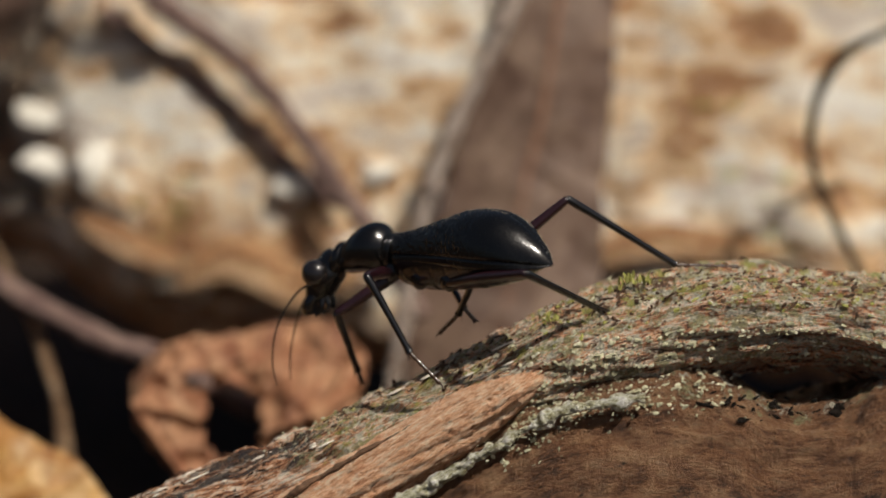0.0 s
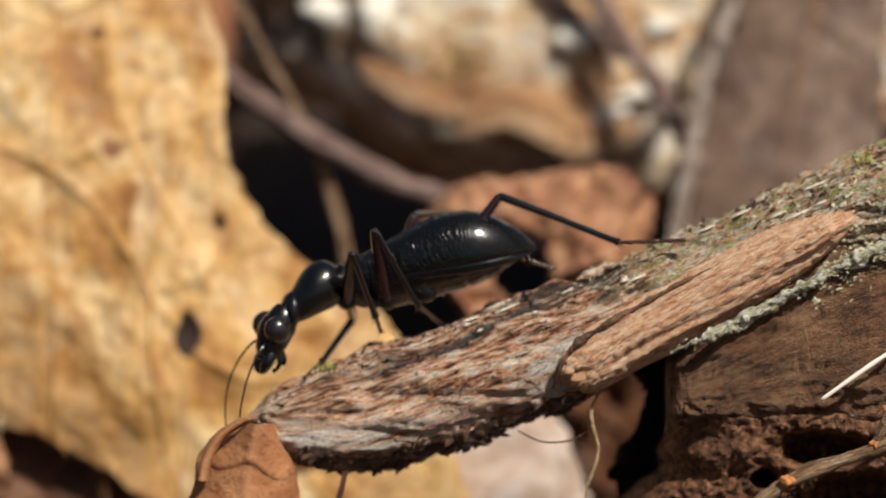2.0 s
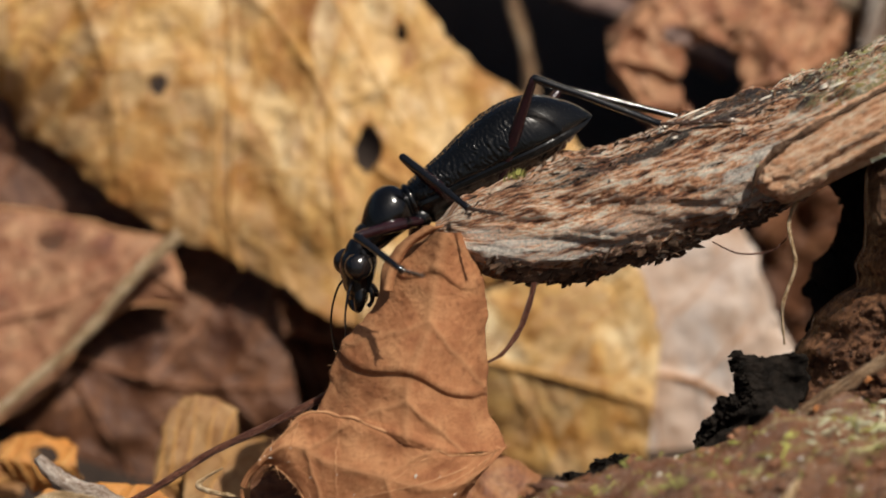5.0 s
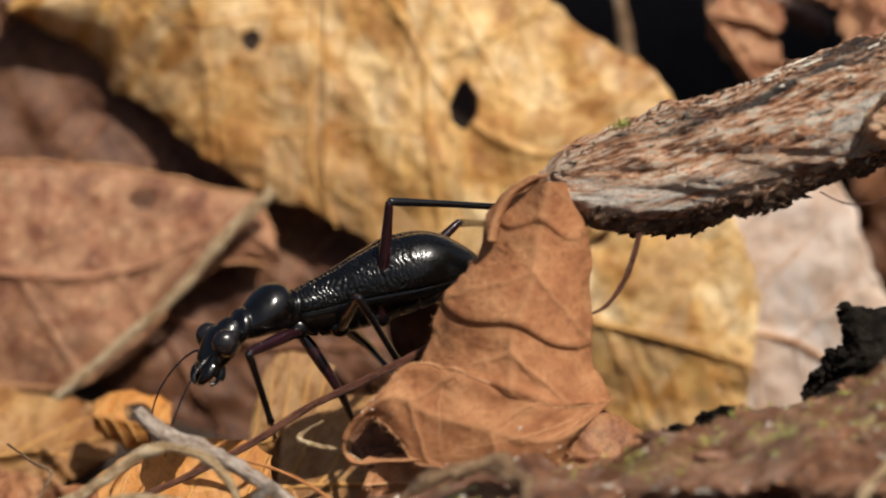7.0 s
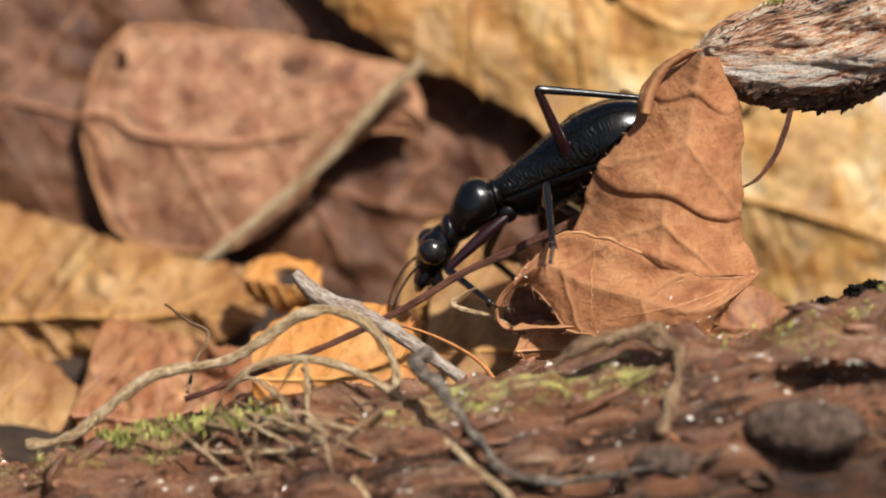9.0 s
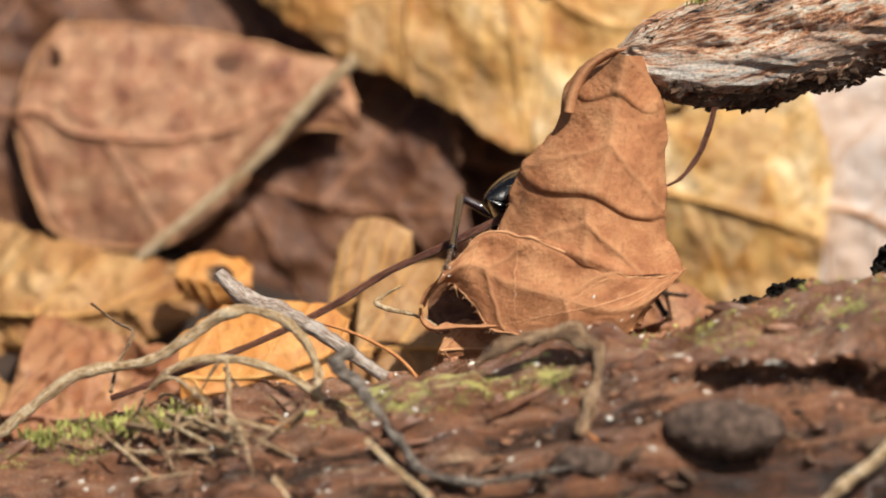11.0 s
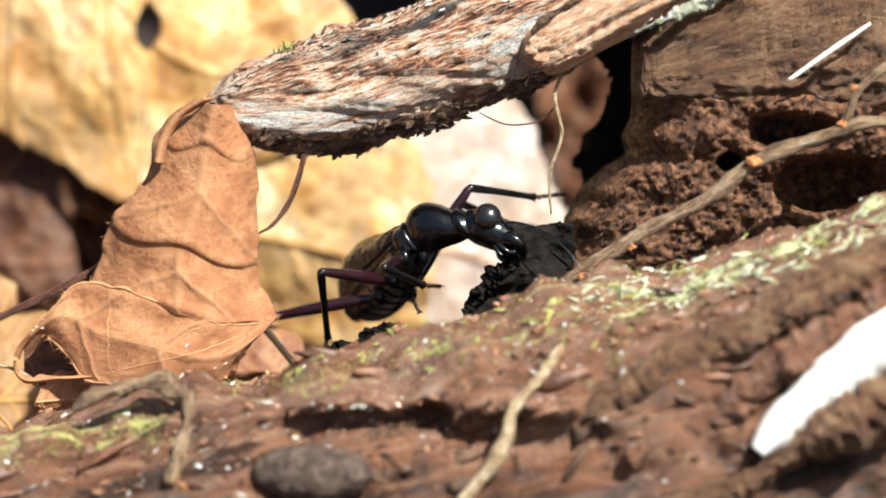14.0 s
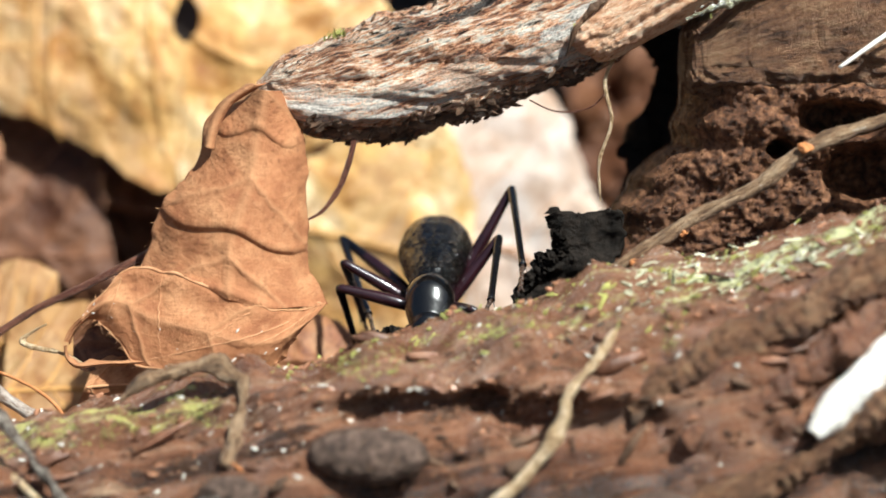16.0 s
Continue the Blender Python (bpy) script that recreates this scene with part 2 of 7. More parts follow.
M_TRUNK = fibre_mat("rotten_trunk_wood", [(0.1, (0.0626, 0.0269, 0.0125)), (0.45, (0.21, 0.0943, 0.0412)), (0.9, (0.412, 0.246, 0.13))], dirt=(0.0806, 0.0376, 0.0197), dirt_amount=0.35, stretch=2.2, scale=0.5, fleck_amount=0.0, flecks=(0.412, 0.277, 0.171), bumps=1.0, hard=0.4, zones=[((0.34, 0.313, 0.161), 0, 90, 14, 25, 0.6, 0.19, 1.6), ((0.699, 0.672, 0.537), 0, 90, 14, 24, 1.1, 0.17, 1.6), ((0.0313, 0.0143, 0.00806), 14, 90, 29, 60, 0.25, 0.17, 2.0)])
M_LOWER = fibre_mat("damp_brown_log_wood", [(0.1, (0.0858, 0.0343, 0.0164)), (0.36, (0.145, 0.062, 0.0316)), (0.6, (0.211, 0.099, 0.0546)), (0.9, (0.31, 0.178, 0.109))], dirt=(0.0561, 0.0238, 0.0121), dirt_amount=0.34, stretch=5.0, scale=0.22, rough=0.34, bumps=0.6, hard=0.36, fleck_amount=0.1, flecks=(0.436, 0.317, 0.206), zones=[
    ((0.56, 0.52, 0.17), 70, 94, 30, 39, 0.7, 0.215, 3.0), ((0.58, 0.52, 0.22), 100, 170, 30, 38, 0.7, 0.15, 3.0), ((0.70, 0.70, 0.36), 124, 165, 29, 36, 0.5, 0.24, 1.8), ((0.035, 0.018, 0.011), 60, 200, 43, 75, 0.14, 0.22, 4.0), ((0.56, 0.38, 0.24), 60, 200, 36, 46, 0.2, 0.15, 6.0)], wavy=26.0)
M_PALELOG = fibre_mat("pale_log_wood", [(0.1, (0.36, 0.18, 0.08)), (0.33, (0.74, 0.47, 0.24)), (0.52, (0.95, 0.79, 0.54)), (0.75, (0.97, 0.93, 0.82))], dirt=(0.34, 0.165, 0.07), dirt_amount=0.36, stretch=1.7, scale=0.075, flecks=(0.92, 0.86, 0.75), fleck_amount=0.5, bumps=0.7, zones=[
    ((0.05, 0.025, 0.013), -5, 15, 0, 90, 0.1, 0.28, 1.3), ((0.66, 0.36, 0.17), -5, 160, 92, 150, 0.12, 0.42, 2.5), ((0.78, 0.50, 0.28), -5, 160, 99, 150, 0.3, 0.19, 1.6), ((0.20, 0.09, 0.04), -5, 160, 138, 160, 0.2, 0.2, 2.0), ((0.38, 0.18, 0.075), -5, 160, 74, 98, 0.1, 0.16, 3.0)], wavy=18.0)
M_BARKSLAB = fibre_mat("orange_brown_bark", [(0.1, (0.286, 0.124, 0.0468)), (0.45, (0.598, 0.305, 0.13)), (0.9, (0.97, 0.676, 0.39))], dirt=(0.208, 0.091, 0.039), dirt_amount=0.3, stretch=2.5, scale=0.35, fleck_amount=0.3)
M_WHITEWOOD = fibre_mat("fresh_white_wood", [(0.1, (0.80, 0.72, 0.60)), (0.9, (0.95, 0.92, 0.85))], dirt_amount=0.0, stretch=8, scale=1.0, bumps=0.5)
# Charred bark; its black also serves as the shade on the hollow's wall.
M_CHAR_SHADE = lump_mat("charred_bark", [(0.3, (0.006, 0.005, 0.004)), (0.7, (0.022, 0.016, 0.012))], rough=0.75, bumps=1.0, scale=1.5, spec=0.12)
M_CRUMB = lump_mat("crumbly_rotten_wood", [(0.36, (0.028, 0.012, 0.006)), (0.5, (0.105, 0.045, 0.021)), (0.66, (0.24, 0.118, 0.058))], scale=1.6, rough=0.5, bumps=1.0)
M_CHUNK = lump_mat("reddish_rotten_lump", [(0.36, (0.0806, 0.0341, 0.0171)), (0.5, (0.149, 0.0651, 0.0354)), (0.66, (0.223, 0.115, 0.0684))], scale=0.5, rough=0.42, bumps=0.6, spec=0.5)
M_SOIL = lump_mat("dark_soil", [(0.3, (0.012, 0.008, 0.006)), (0.7, (0.05, 0.03, 0.02))], scale=0.3)
M_LICHEN = lump_mat("grey_green_lichen", [(0.3, (0.28, 0.27, 0.16)), (0.55, (0.50, 0.48, 0.33)), (0.75, (0.70, 0.68, 0.55))], scale=0.5)
M_LICHEN_GLINT = lump_mat("white_lichen", [(0.3, (0.62, 0.58, 0.48)), (0.7, (0.85, 0.82, 0.74))], scale=0.5)
M_MOSS = lump_mat("yellow_green_moss", [(0.3, (0.16, 0.16, 0.035)), (0.7, (0.42, 0.41, 0.12))], scale=0.8, bumps=0.2)
M_LICHENCRUST = fibre_mat("lichen_crusted_wood", [(0.1, (0.26, 0.23, 0.11)), (0.4, (0.55, 0.54, 0.36)), (0.65, (0.78, 0.77, 0.62)), (0.9, (0.93, 0.92, 0.86))], dirt=(0.14, 0.11, 0.05), dirt_amount=0.3, stretch=2.5, scale=1.4)
M_BARK_CREVICE = lump_mat("dark_bark_and_crevice_shade", [(0.3, (0.03, 0.018, 0.011)), (0.7, (0.15, 0.085, 0.05))], scale=0.8)
M_TWIG = fibre_mat("brown_twig_bark", [(0.1, (0.12, 0.062, 0.03)), (0.5, (0.33, 0.195, 0.10)), (0.9, (0.58, 0.40, 0.24))], dirt=(0.06, 0.035, 0.02), dirt_amount=0.3, stretch=4, scale=1.0, fleck_amount=0.1)
M_STICK = fibre_mat("purple_brown_stick_bark", [(0.1, (0.084, 0.0462, 0.0378)), (0.5, (0.193, 0.113, 0.0966)), (0.9, (0.353, 0.244, 0.193))], dirt_amount=0.3, stretch=4, scale=0.7, fleck_amount=-0.1, bumps=0.6)
M_ROOT = fibre_mat("tan_rootlet_bark", [(0.1, (0.276, 0.161, 0.069)), (0.45, (0.598, 0.402, 0.207)), (0.9, (0.92, 0.736, 0.483))], dirt=(0.138, 0.0805, 0.0403), dirt_amount=0.2, stretch=3, scale=1.6, fleck_amount=0.3)
M_STUB = fibre_mat("bleached_twig_bark", [(0.1, (0.26, 0.17, 0.12)), (0.45, (0.56, 0.43, 0.34)), (0.9, (0.82, 0.73, 0.64))], dirt=(0.16, 0.10, 0.07), dirt_amount=0.2, stretch=4, scale=1.6)
M_GREYROOT = fibre_mat("grey_rootlet_bark", [(0.1, (0.06, 0.042, 0.03)), (0.45, (0.20, 0.155, 0.12)), (0.9, (0.52, 0.45, 0.37))], dirt_amount=0.55, stretch=2.0, scale=1.4, fleck_amount=0.25)
M_REDSTEM = fibre_mat("red_brown_leaf_stalk", [(0.1, (0.09, 0.03, 0.02)), (0.9, (0.27, 0.11, 0.065))], dirt_amount=0.1, stretch=6, scale=1.2, rough=0.5, fleck_amount=-0.3)
M_ORANGE = lump_mat("orange_fibre", [(0.3, (0.34, 0.12, 0.035)), (0.7, (0.52, 0.23, 0.085))], scale=1.2, bumps=0.5)
M_PELLET = lump_mat("dark_grey_pellet", [(0.36, (0.026, 0.016, 0.011)), (0.5, (0.066, 0.041, 0.029)), (0.64, (0.13, 0.085, 0.062))], scale=1.4, rough=0.55, bumps=1.0)
M_GLINT = lump_mat("wet_soil_grain", [(0.3, (0.16, 0.068, 0.035)), (0.7, (0.40, 0.20, 0.11))], rough=0.26, bumps=0.0, spec=0.8)

# Lower side browned, for its own tint and the shade lying on it.
M_YELLOW = leaf_mat("yellow_leaf", [(0.36, (0.30, 0.12, 0.03)), (0.45, (0.52, 0.25, 0.06)), (0.53, (0.74, 0.46, 0.16)), (0.64, (0.92, 0.74, 0.44))], (0.30, 0.115, 0.03), 0.72, veins=(0.56, 0.31, 0.09), vein_step=7.0, patch_scale=0.13, cell=3.4, cells=0.8, margin_shade=(8, 13, (0.34, 0.14, 0.035), 0.75))
M_REDLEAF = leaf_mat("red_brown_leaf", [(0.36, (0.16, 0.0462, 0.0168)), (0.46, (0.244, 0.0865, 0.0336)), (0.54, (0.336, 0.143, 0.0605)), (0.64, (0.454, 0.244, 0.113))], (0.109, 0.0336, 0.0168), 0.8, veins=(0.37, 0.176, 0.084), vein_step=4.0, trans=0.15)
M_OVAL = leaf_mat("pinkish_brown_leaf", [(0.36, (0.17, 0.058, 0.028)), (0.46, (0.33, 0.13, 0.06)), (0.54, (0.46, 0.22, 0.113)), (0.64, (0.60, 0.36, 0.20))], (0.11, 0.038, 0.025), 0.95, veins=(0.446, 0.233, 0.121), vein_step=4.0, trans=0.15, patch_scale=0.34, cell=2.4, cells=0.7)
# Red-brown leaf again, darkened: the shade among the lower leaves is in its colour.
M_SHADELEAF = leaf_mat("shade_darkened_leaf", [(0.36, (0.0562, 0.0173, 0.00675)), (0.46, (0.09, 0.0315, 0.0128)), (0.54, (0.135, 0.0525, 0.0225)), (0.64, (0.203, 0.0915, 0.0413))], (0.0375, 0.012, 0.00525), 0.8, veins=(0.21, 0.09, 0.0413), vein_step=4.0, trans=0.12)
M_TANLEAF = leaf_mat("tan_leaf", [(0.36, (0.211, 0.0832, 0.0227)), (0.46, (0.31, 0.144, 0.0454)), (0.54, (0.401, 0.215, 0.0794)), (0.64, (0.499, 0.318, 0.14))], (0.182, 0.068, 0.0227), 0.6, veins=(0.302, 0.151, 0.0529), vein_step=3.4, trans=0.2)
M_CURL = leaf_mat("curled_brown_leaf", [(0.36, (0.29, 0.108, 0.042)), (0.5, (0.395, 0.165, 0.068)), (0.64, (0.50, 0.242, 0.108))], (0.21, 0.076, 0.03), 0.4, veins=(0.46, 0.24, 0.11), vein_step=3.1, trans=0.15, patch_scale=0.3, rough=0.8, cell=1.8, cells=0.1)
M_PALELEAF = leaf_mat("pale_pinkish_leaf", [(0.36, (0.54, 0.33, 0.21)), (0.5, (0.70, 0.54, 0.43)), (0.64, (0.78, 0.70, 0.65))], (0.46, 0.25, 0.14), 0.4, veins=(0.66, 0.52, 0.42), vein_step=6, trans=0.2, patch_scale=0.12)
M_ORANGELEAF = leaf_mat("orange_leaf", [(0.3, (0.40, 0.14, 0.03)), (0.5, (0.66, 0.28, 0.06)), (0.72, (0.74, 0.38, 0.12))], (0.30, 0.10, 0.03), 0.4, veins=(0.55, 0.28, 0.09), vein_step=3, trans=0.3)
M_GREYLEAF = leaf_mat("smooth_grey_brown_leaf", [(0.36, (0.084, 0.0487, 0.0336)), (0.5, (0.168, 0.105, 0.0739)), (0.64, (0.302, 0.21, 0.151))], (0.084, 0.042, 0.0294), 0.3, veins=(0.118, 0.0672, 0.0462), vein_step=9, trans=0.12, rough=0.4)

M_RIB = lump_mat("ochre_leaf_rib", [(0.3, (0.42, 0.2, 0.055)), (0.7, (0.60, 0.35, 0.12))], bumps=0.2)
M_REDRIB = lump_mat("brown_leaf_rib", [(0.3, (0.24, 0.105, 0.055)), (0.7, (0.40, 0.20, 0.115))], bumps=0.2)
M_PALERIB = lump_mat("pale_leaf_rim", [(0.3, (0.38, 0.17, 0.075)), (0.7, (0.54, 0.30, 0.15))], bumps=0.3)
RIBS = {M_YELLOW: M_RIB, M_TANLEAF: M_RIB, M_ORANGELEAF: M_RIB, M_PALELEAF: M_PALERIB, M_CURL: M_PALERIB}

# ---- mesh helpers (all sizes in site millimetres) ----
def to_world(P):
    P = np.asarray(P, float) * MM
    R = np.array(SITE.to_3x3())
    return P @ R.T + np.array(SITE.translation)


def thing(name, base, label, category, group="", kind=""):
    ob = new(name)
    ob.empty_display_size = 0.005
    ob.matrix_basis = Matrix.Translation(Vector(to_world(base)))
    return tagged(ob, label, category, group, kind)


def link_mesh(name, verts, faces, mat, parent=None, uv=None, label="", smooth=True, kind=""):
    """One mesh object; verts in world metres, moved into the parent's space."""
    V = np.asarray(verts, float)
    base = np.array(parent.matrix_basis.translation) if parent else V.mean(0)
    if parent and parent.parent:
        base = base + np.array(parent.parent.matrix_basis.translation)
    me = bpy.data.meshes.new(name)
    me.from_pydata((V - base).tolist(), [], [tuple(f) for f in faces])
    if uv is not None:
        lay = me.uv_layers.new(name="UVMap")
        idx = np.empty(len(me.loops), dtype=np.int32)
        me.loops.foreach_get("vertex_index", idx)
        lay.data.foreach_set("uv", np.asarray(uv, np.float32)[idx].ravel())
    me.polygons.foreach_set("use_smooth", [smooth] * len(me.polygons))
    me.materials.append(mat)
    me.update()
    ob = new(name, me)
    if parent:
        ob.parent = parent
    else:
        ob.matrix_basis = Matrix.Translation(Vector(base))
    return tagged(ob, label, kind=kind)


def grid_faces(n, m, wrap=False, mask=None):
    faces = []
    for i in range(n - 1):
        for j in range(m if wrap else m - 1):
            k = (j + 1) % m
            if mask is None or mask[i, j]:
                faces.append((i * m + j, i * m + k, (i + 1) * m + k, (i + 1) * m + j))
    return faces


def resample(points, n):
    """A smooth line (Catmull-Rom) through rows of numbers, at n even steps."""
    P = np.asarray(points, float)
    k = np.linspace(0, len(P) - 1, n)
    i = np.clip(k.astype(int), 0, len(P) - 2)
    t = (k - i)[:, None]
    p0, p1, p2, p3 = P[np.maximum(i - 1, 0)], P[i], P[i + 1], P[np.minimum(i + 2, len(P) - 1)]
    return 0.5 * (2 * p1 + (p2 - p0) * t + (2 * p0 - 5 * p1 + 4 * p2 - p3) * t**2 + (3 * p1 - p0 - 3 * p2 + p3) * t**3)


def tube_mesh(points, radii, n=40, m=10, rough=0.0, seed=0, place=True):
    """A tapered round strand along points (mm). Returns verts, faces, uv."""
    C = resample(points, n)
    r = resample(np.asarray(radii, float)[:, None], n)[:, 0] if len(radii) > 1 else np.full(n, radii[0])
    T = np.gradient(C, axis=0)
    T /= np.linalg.norm(T, axis=1)[:, None] + 1e-12
    ref = np.array([0.13, 0.97, 0.2])
    A = np.cross(T, ref)
    A /= np.linalg.norm(A, axis=1)[:, None]
    B = np.cross(T, A)
    ph = np.linspace(0, 2 * np.pi, m, endpoint=False)
    rr = r[:, None] * np.ones(m)
    V = C[:, None] + rr[..., None] * (np.cos(ph)[None, :, None] * A[:, None] + np.sin(ph)[None, :, None] * B[:, None])
    if rough:
        V = V + (V - C[:, None]) * (rough * (fbm(V, 2.5 * r.max() + 0.3, 3, seed) + 0.3 * fbm(V, 0.5, 2, seed + 4)))[..., None]
    s = np.r_[0, np.cumsum(np.linalg.norm(np.diff(C, axis=0), axis=1))]
    uv = np.stack(np.broadcast_arrays(s[:, None], (ph * r.mean())[None, :]), -1).reshape(-1, 2)
    faces = grid_faces(n, m, wrap=True)
    faces += [tuple(range(m))[::-1], tuple((n - 1) * m + j for j in range(m))]
    V = V.reshape(-1, 3)
    return (to_world(V) if place else V * MM), faces, uv


def join(parts):
    """Several (verts, faces, uv) as one."""
    V, F, U, k = [], [], [], 0
    for v, f, u in parts:
        V.append(v), U.append(u)
        F += [tuple(i + k for i in face) for face in f]
        k += len(v)
    return np.concatenate(V), F, np.concatenate(U)


def log_mesh(stations, n, m, rough, seed, groove=0.25, power=2.4, crust=0.1):
    """A log through stations (u, top, bottom, w centre, half depth): an uneven rounded section swept along u, with long grooves."""
    S = resample(stations, n)
    ph = np.linspace(0, 2 * np.pi, m, endpoint=False)
    c, s = np.cos(ph), np.sin(ph)
    c, s = np.sign(c) * np.abs(c) ** (2 / power), np.sign(s) * np.abs(s) ** (2 / power)
    u = np.broadcast_to(S[:, :1], (n, m))
    mid, half = (S[:, 1:2] + S[:, 2:3]) / 2, (S[:, 1:2] - S[:, 2:3]) / 2
    V = np.stack([u, S[:, 3:4] + S[:, 4:5] * c, mid + half * s], -1)
    N = np.stack([0 * u, np.broadcast_to(c, (n, m)), np.broadcast_to(s, (n, m))], -1)
    along = V * np.array([0.12, 1, 1])
    d = rough * (fbm(V, 5.0, 3, seed) * 0.8) + groove * fbm(along + [0, 0, 0], 0.9, 4, seed + 7) + 0.14 * groove * fbm(along * [0.6, 1, 1], 0.3, 2, seed + 5) + crust * groove * fbm(V, 0.45, 3, seed + 3)
    V = V + N * d[..., None]
    arc = ph * float(np.mean(half)) * 1.2
    if power > 3:
        ring = np.stack([float(S[:, 4].mean()) * c, float(np.mean(half)) * s], -1)
        arc = np.r_[0, np.cumsum(np.linalg.norm(np.diff(ring, axis=0), axis=1))]
    uv = np.stack(np.broadcast_arrays(np.r_[0, np.cumsum(np.linalg.norm(np.diff(np.c_[S[:, 0], mid[:, 0]], axis=0), axis=1))][:, None], arc[None]), -1).reshape(-1, 2)
    faces = grid_faces(n, m, wrap=True) + [tuple(range(m))[::-1], tuple((n - 1) * m + j for j in range(m))]
    return V.reshape(-1, 3), faces, uv


def blob(center, size, seed, rings=5, seg=7, rough=0.35):
    """A small uneven lump: verts (mm), faces."""
    V, F = [], []
    for i in range(1, rings):
        a = math.pi * i / rings
        for j in range(seg):
            b = 2 * math.pi * j / seg
            V.append((math.sin(a) * math.cos(b), math.sin(a) * math.sin(b), math.cos(a)))
    V += [(0, 0, 1), (0, 0, -1)]
    V = np.array(V)
    V = V * (1 + rough * vnoise(V + seed * 3.7, 0.7, seed % 50))[:, None] * np.asarray(size) + np.asarray(center)
    F = grid_faces(rings - 1, seg, wrap=True)
    top, bot = len(V) - 2, len(V) - 1
    for j in range(seg):
        F.append((top, (j + 1) % seg, j))
        F.append((bot, (rings - 2) * seg + j, (rings - 2) * seg + (j + 1) % seg))
    return V, F, np.zeros((len(V), 2))


def build_ground():
    k = np.linspace(-1, 1, 161)
    ax = np.sinh(k * 7.2) / np.sinh(7.2) * 30.0
    X, Y = np.meshgrid(ax, ax, indexing="ij")
    P = np.stack([X, Y, 0 * X], -1)
    near = np.exp(-(X**2 + Y**2) / 0.5)
    P[..., 2] = near * (0.003 * fbm(P, 0.03, 4, 3)) - 0.002
    uv = np.stack([X, Y], -1).reshape(-1, 2) * 1000
    ob = link_mesh("ground", P.reshape(-1, 3), grid_faces(161, 161), M_SOIL, uv=uv)
    tagged(ob, "dark damp forest soil under the leaf litter", "ground", kind="structure")


build_ground()


# ---- wood ----
rng = np.random.default_rng(5)


def scatter(name, mat, places, size, parent, seed, rough=0.75, flat=0.7, label="", rings=4, seg=5, long=1.6, smooth=False):
    """Many small lumps in one part."""
    parts = []
    for i, p in enumerate(places):
        s = size * (0.3 + 1.0 * rng.random() ** 2)
        v, f, u = blob((0, 0, 0), (s * (0.7 + long * rng.random()), s * (0.5 + 0.4 * rng.random()), s * flat * (0.5 + 0.6 * rng.random())), seed + i, rings, seg, rough)
        a = 0.42 + rng.normal(0, 0.5)
        ca, sa = math.cos(a), math.sin(a)
        v = v @ np.array([[ca, 0, sa], [0, 1, 0], [-sa, 0, ca]])
        parts.append((v + p, f, u))
    if parts:
        V, F, U = join(parts)
        return link_mesh(name, to_world(V), F, mat, parent, label=label, smooth=smooth, kind="stuff")


def chip(name, line, width, thick, mat, parent, label, seed=0):
    """A flat split flake along a line of places, tapering to both ends."""
    C = resample(line, 30)
    k = np.linspace(0, 1, 30)[:, None]
    a = np.linspace(-1, 1, 9)[None]
    half = width * np.sin(np.pi * np.clip(k, 0.04, 0.96)) ** 0.6
    P = C[:, None] + np.stack([0 * a * half, 0.35 * thick * a**2 + 0 * k, a * half], -1)
    P = P + 0.12 * np.stack([vnoise(P, 0.7, seed), vnoise(P, 0.5, seed + 1), vnoise(P, 0.6, seed + 2)], -1)
    back = P + np.array([0, thick, 0])
    n, m = 30, 9
    f = grid_faces(n, m)
    uv = np.stack(np.broadcast_arrays(k * 10, a * width), -1).reshape(-1, 2)
    V = np.concatenate([P.reshape(-1, 3), back.reshape(-1, 3)])
    rim = [i * m for i in range(n)] + [(n - 1) * m + j for j in range(1, m)] + [i * m + m - 1 for i in range(n - 2, -1, -1)] + list(range(m - 2, 0, -1))
    side = [(rim[i], rim[(i + 1) % len(rim)], rim[(i + 1) % len(rim)] + n * m, rim[i] + n * m) for i in range(len(rim))]
    return link_mesh(name, to_world(V), f + [tuple(q + n * m for q in g[::-1]) for g in f] + side, mat, parent, np.concatenate([uv, uv]), label)


def near_line(V, line, spread, count, front=True):
    """Places on the mesh points V near a line of (u, v) points, on the side toward -y."""
    L = resample(line, 200)
    out = []
    tree = V
    for _ in range(count):
        q = L[rng.integers(200)] + rng.normal(0, spread, 2)
        d = (tree[:, 0] - q[0]) ** 2 + (tree[:, 2] - q[1]) ** 2
        near = np.where(d < 0.12)[0]
        if not len(near):
            near = np.argsort(d)[:3]
        out.append(tree[near[np.argmin(tree[near, 1])]] + [0, 0.08, 0])
    return np.array(out)


def tuft(name, places, height, mat, parent, blades=14, spread=0.35, label=""):
    """Moss: small bent blades at places."""
    V, F = [], []
    for p in places:
        for _ in range(blades):
            a = rng.random() * 6.28
            b = np.asarray(p) + rng.normal(0, spread, 3) * [1, 0.6, 0.4]
            h = height * (0.5 + 0.8 * rng.random())
            lean = np.array([math.cos(a), math.sin(a) * 0.7, 0]) * h * 0.6
            side = np.array([-math.sin(a), math.cos(a), 0.2]) * h * 0.16
            k = len(V)
            V += [b - side, b + side, b + lean * 0.5 + side * 0.8 + [0, 0, h * 0.7], b + lean * 0.5 - side * 0.8 + [0, 0, h * 0.7], b + lean + [0, 0, h]]
            F += [(k, k + 1, k + 2, k + 3), (k + 3, k + 2, k + 4)]
    return link_mesh(name, to_world(np.array(V)), F, mat, parent, uv=np.zeros((len(V), 2)), label=label, kind="stuff")


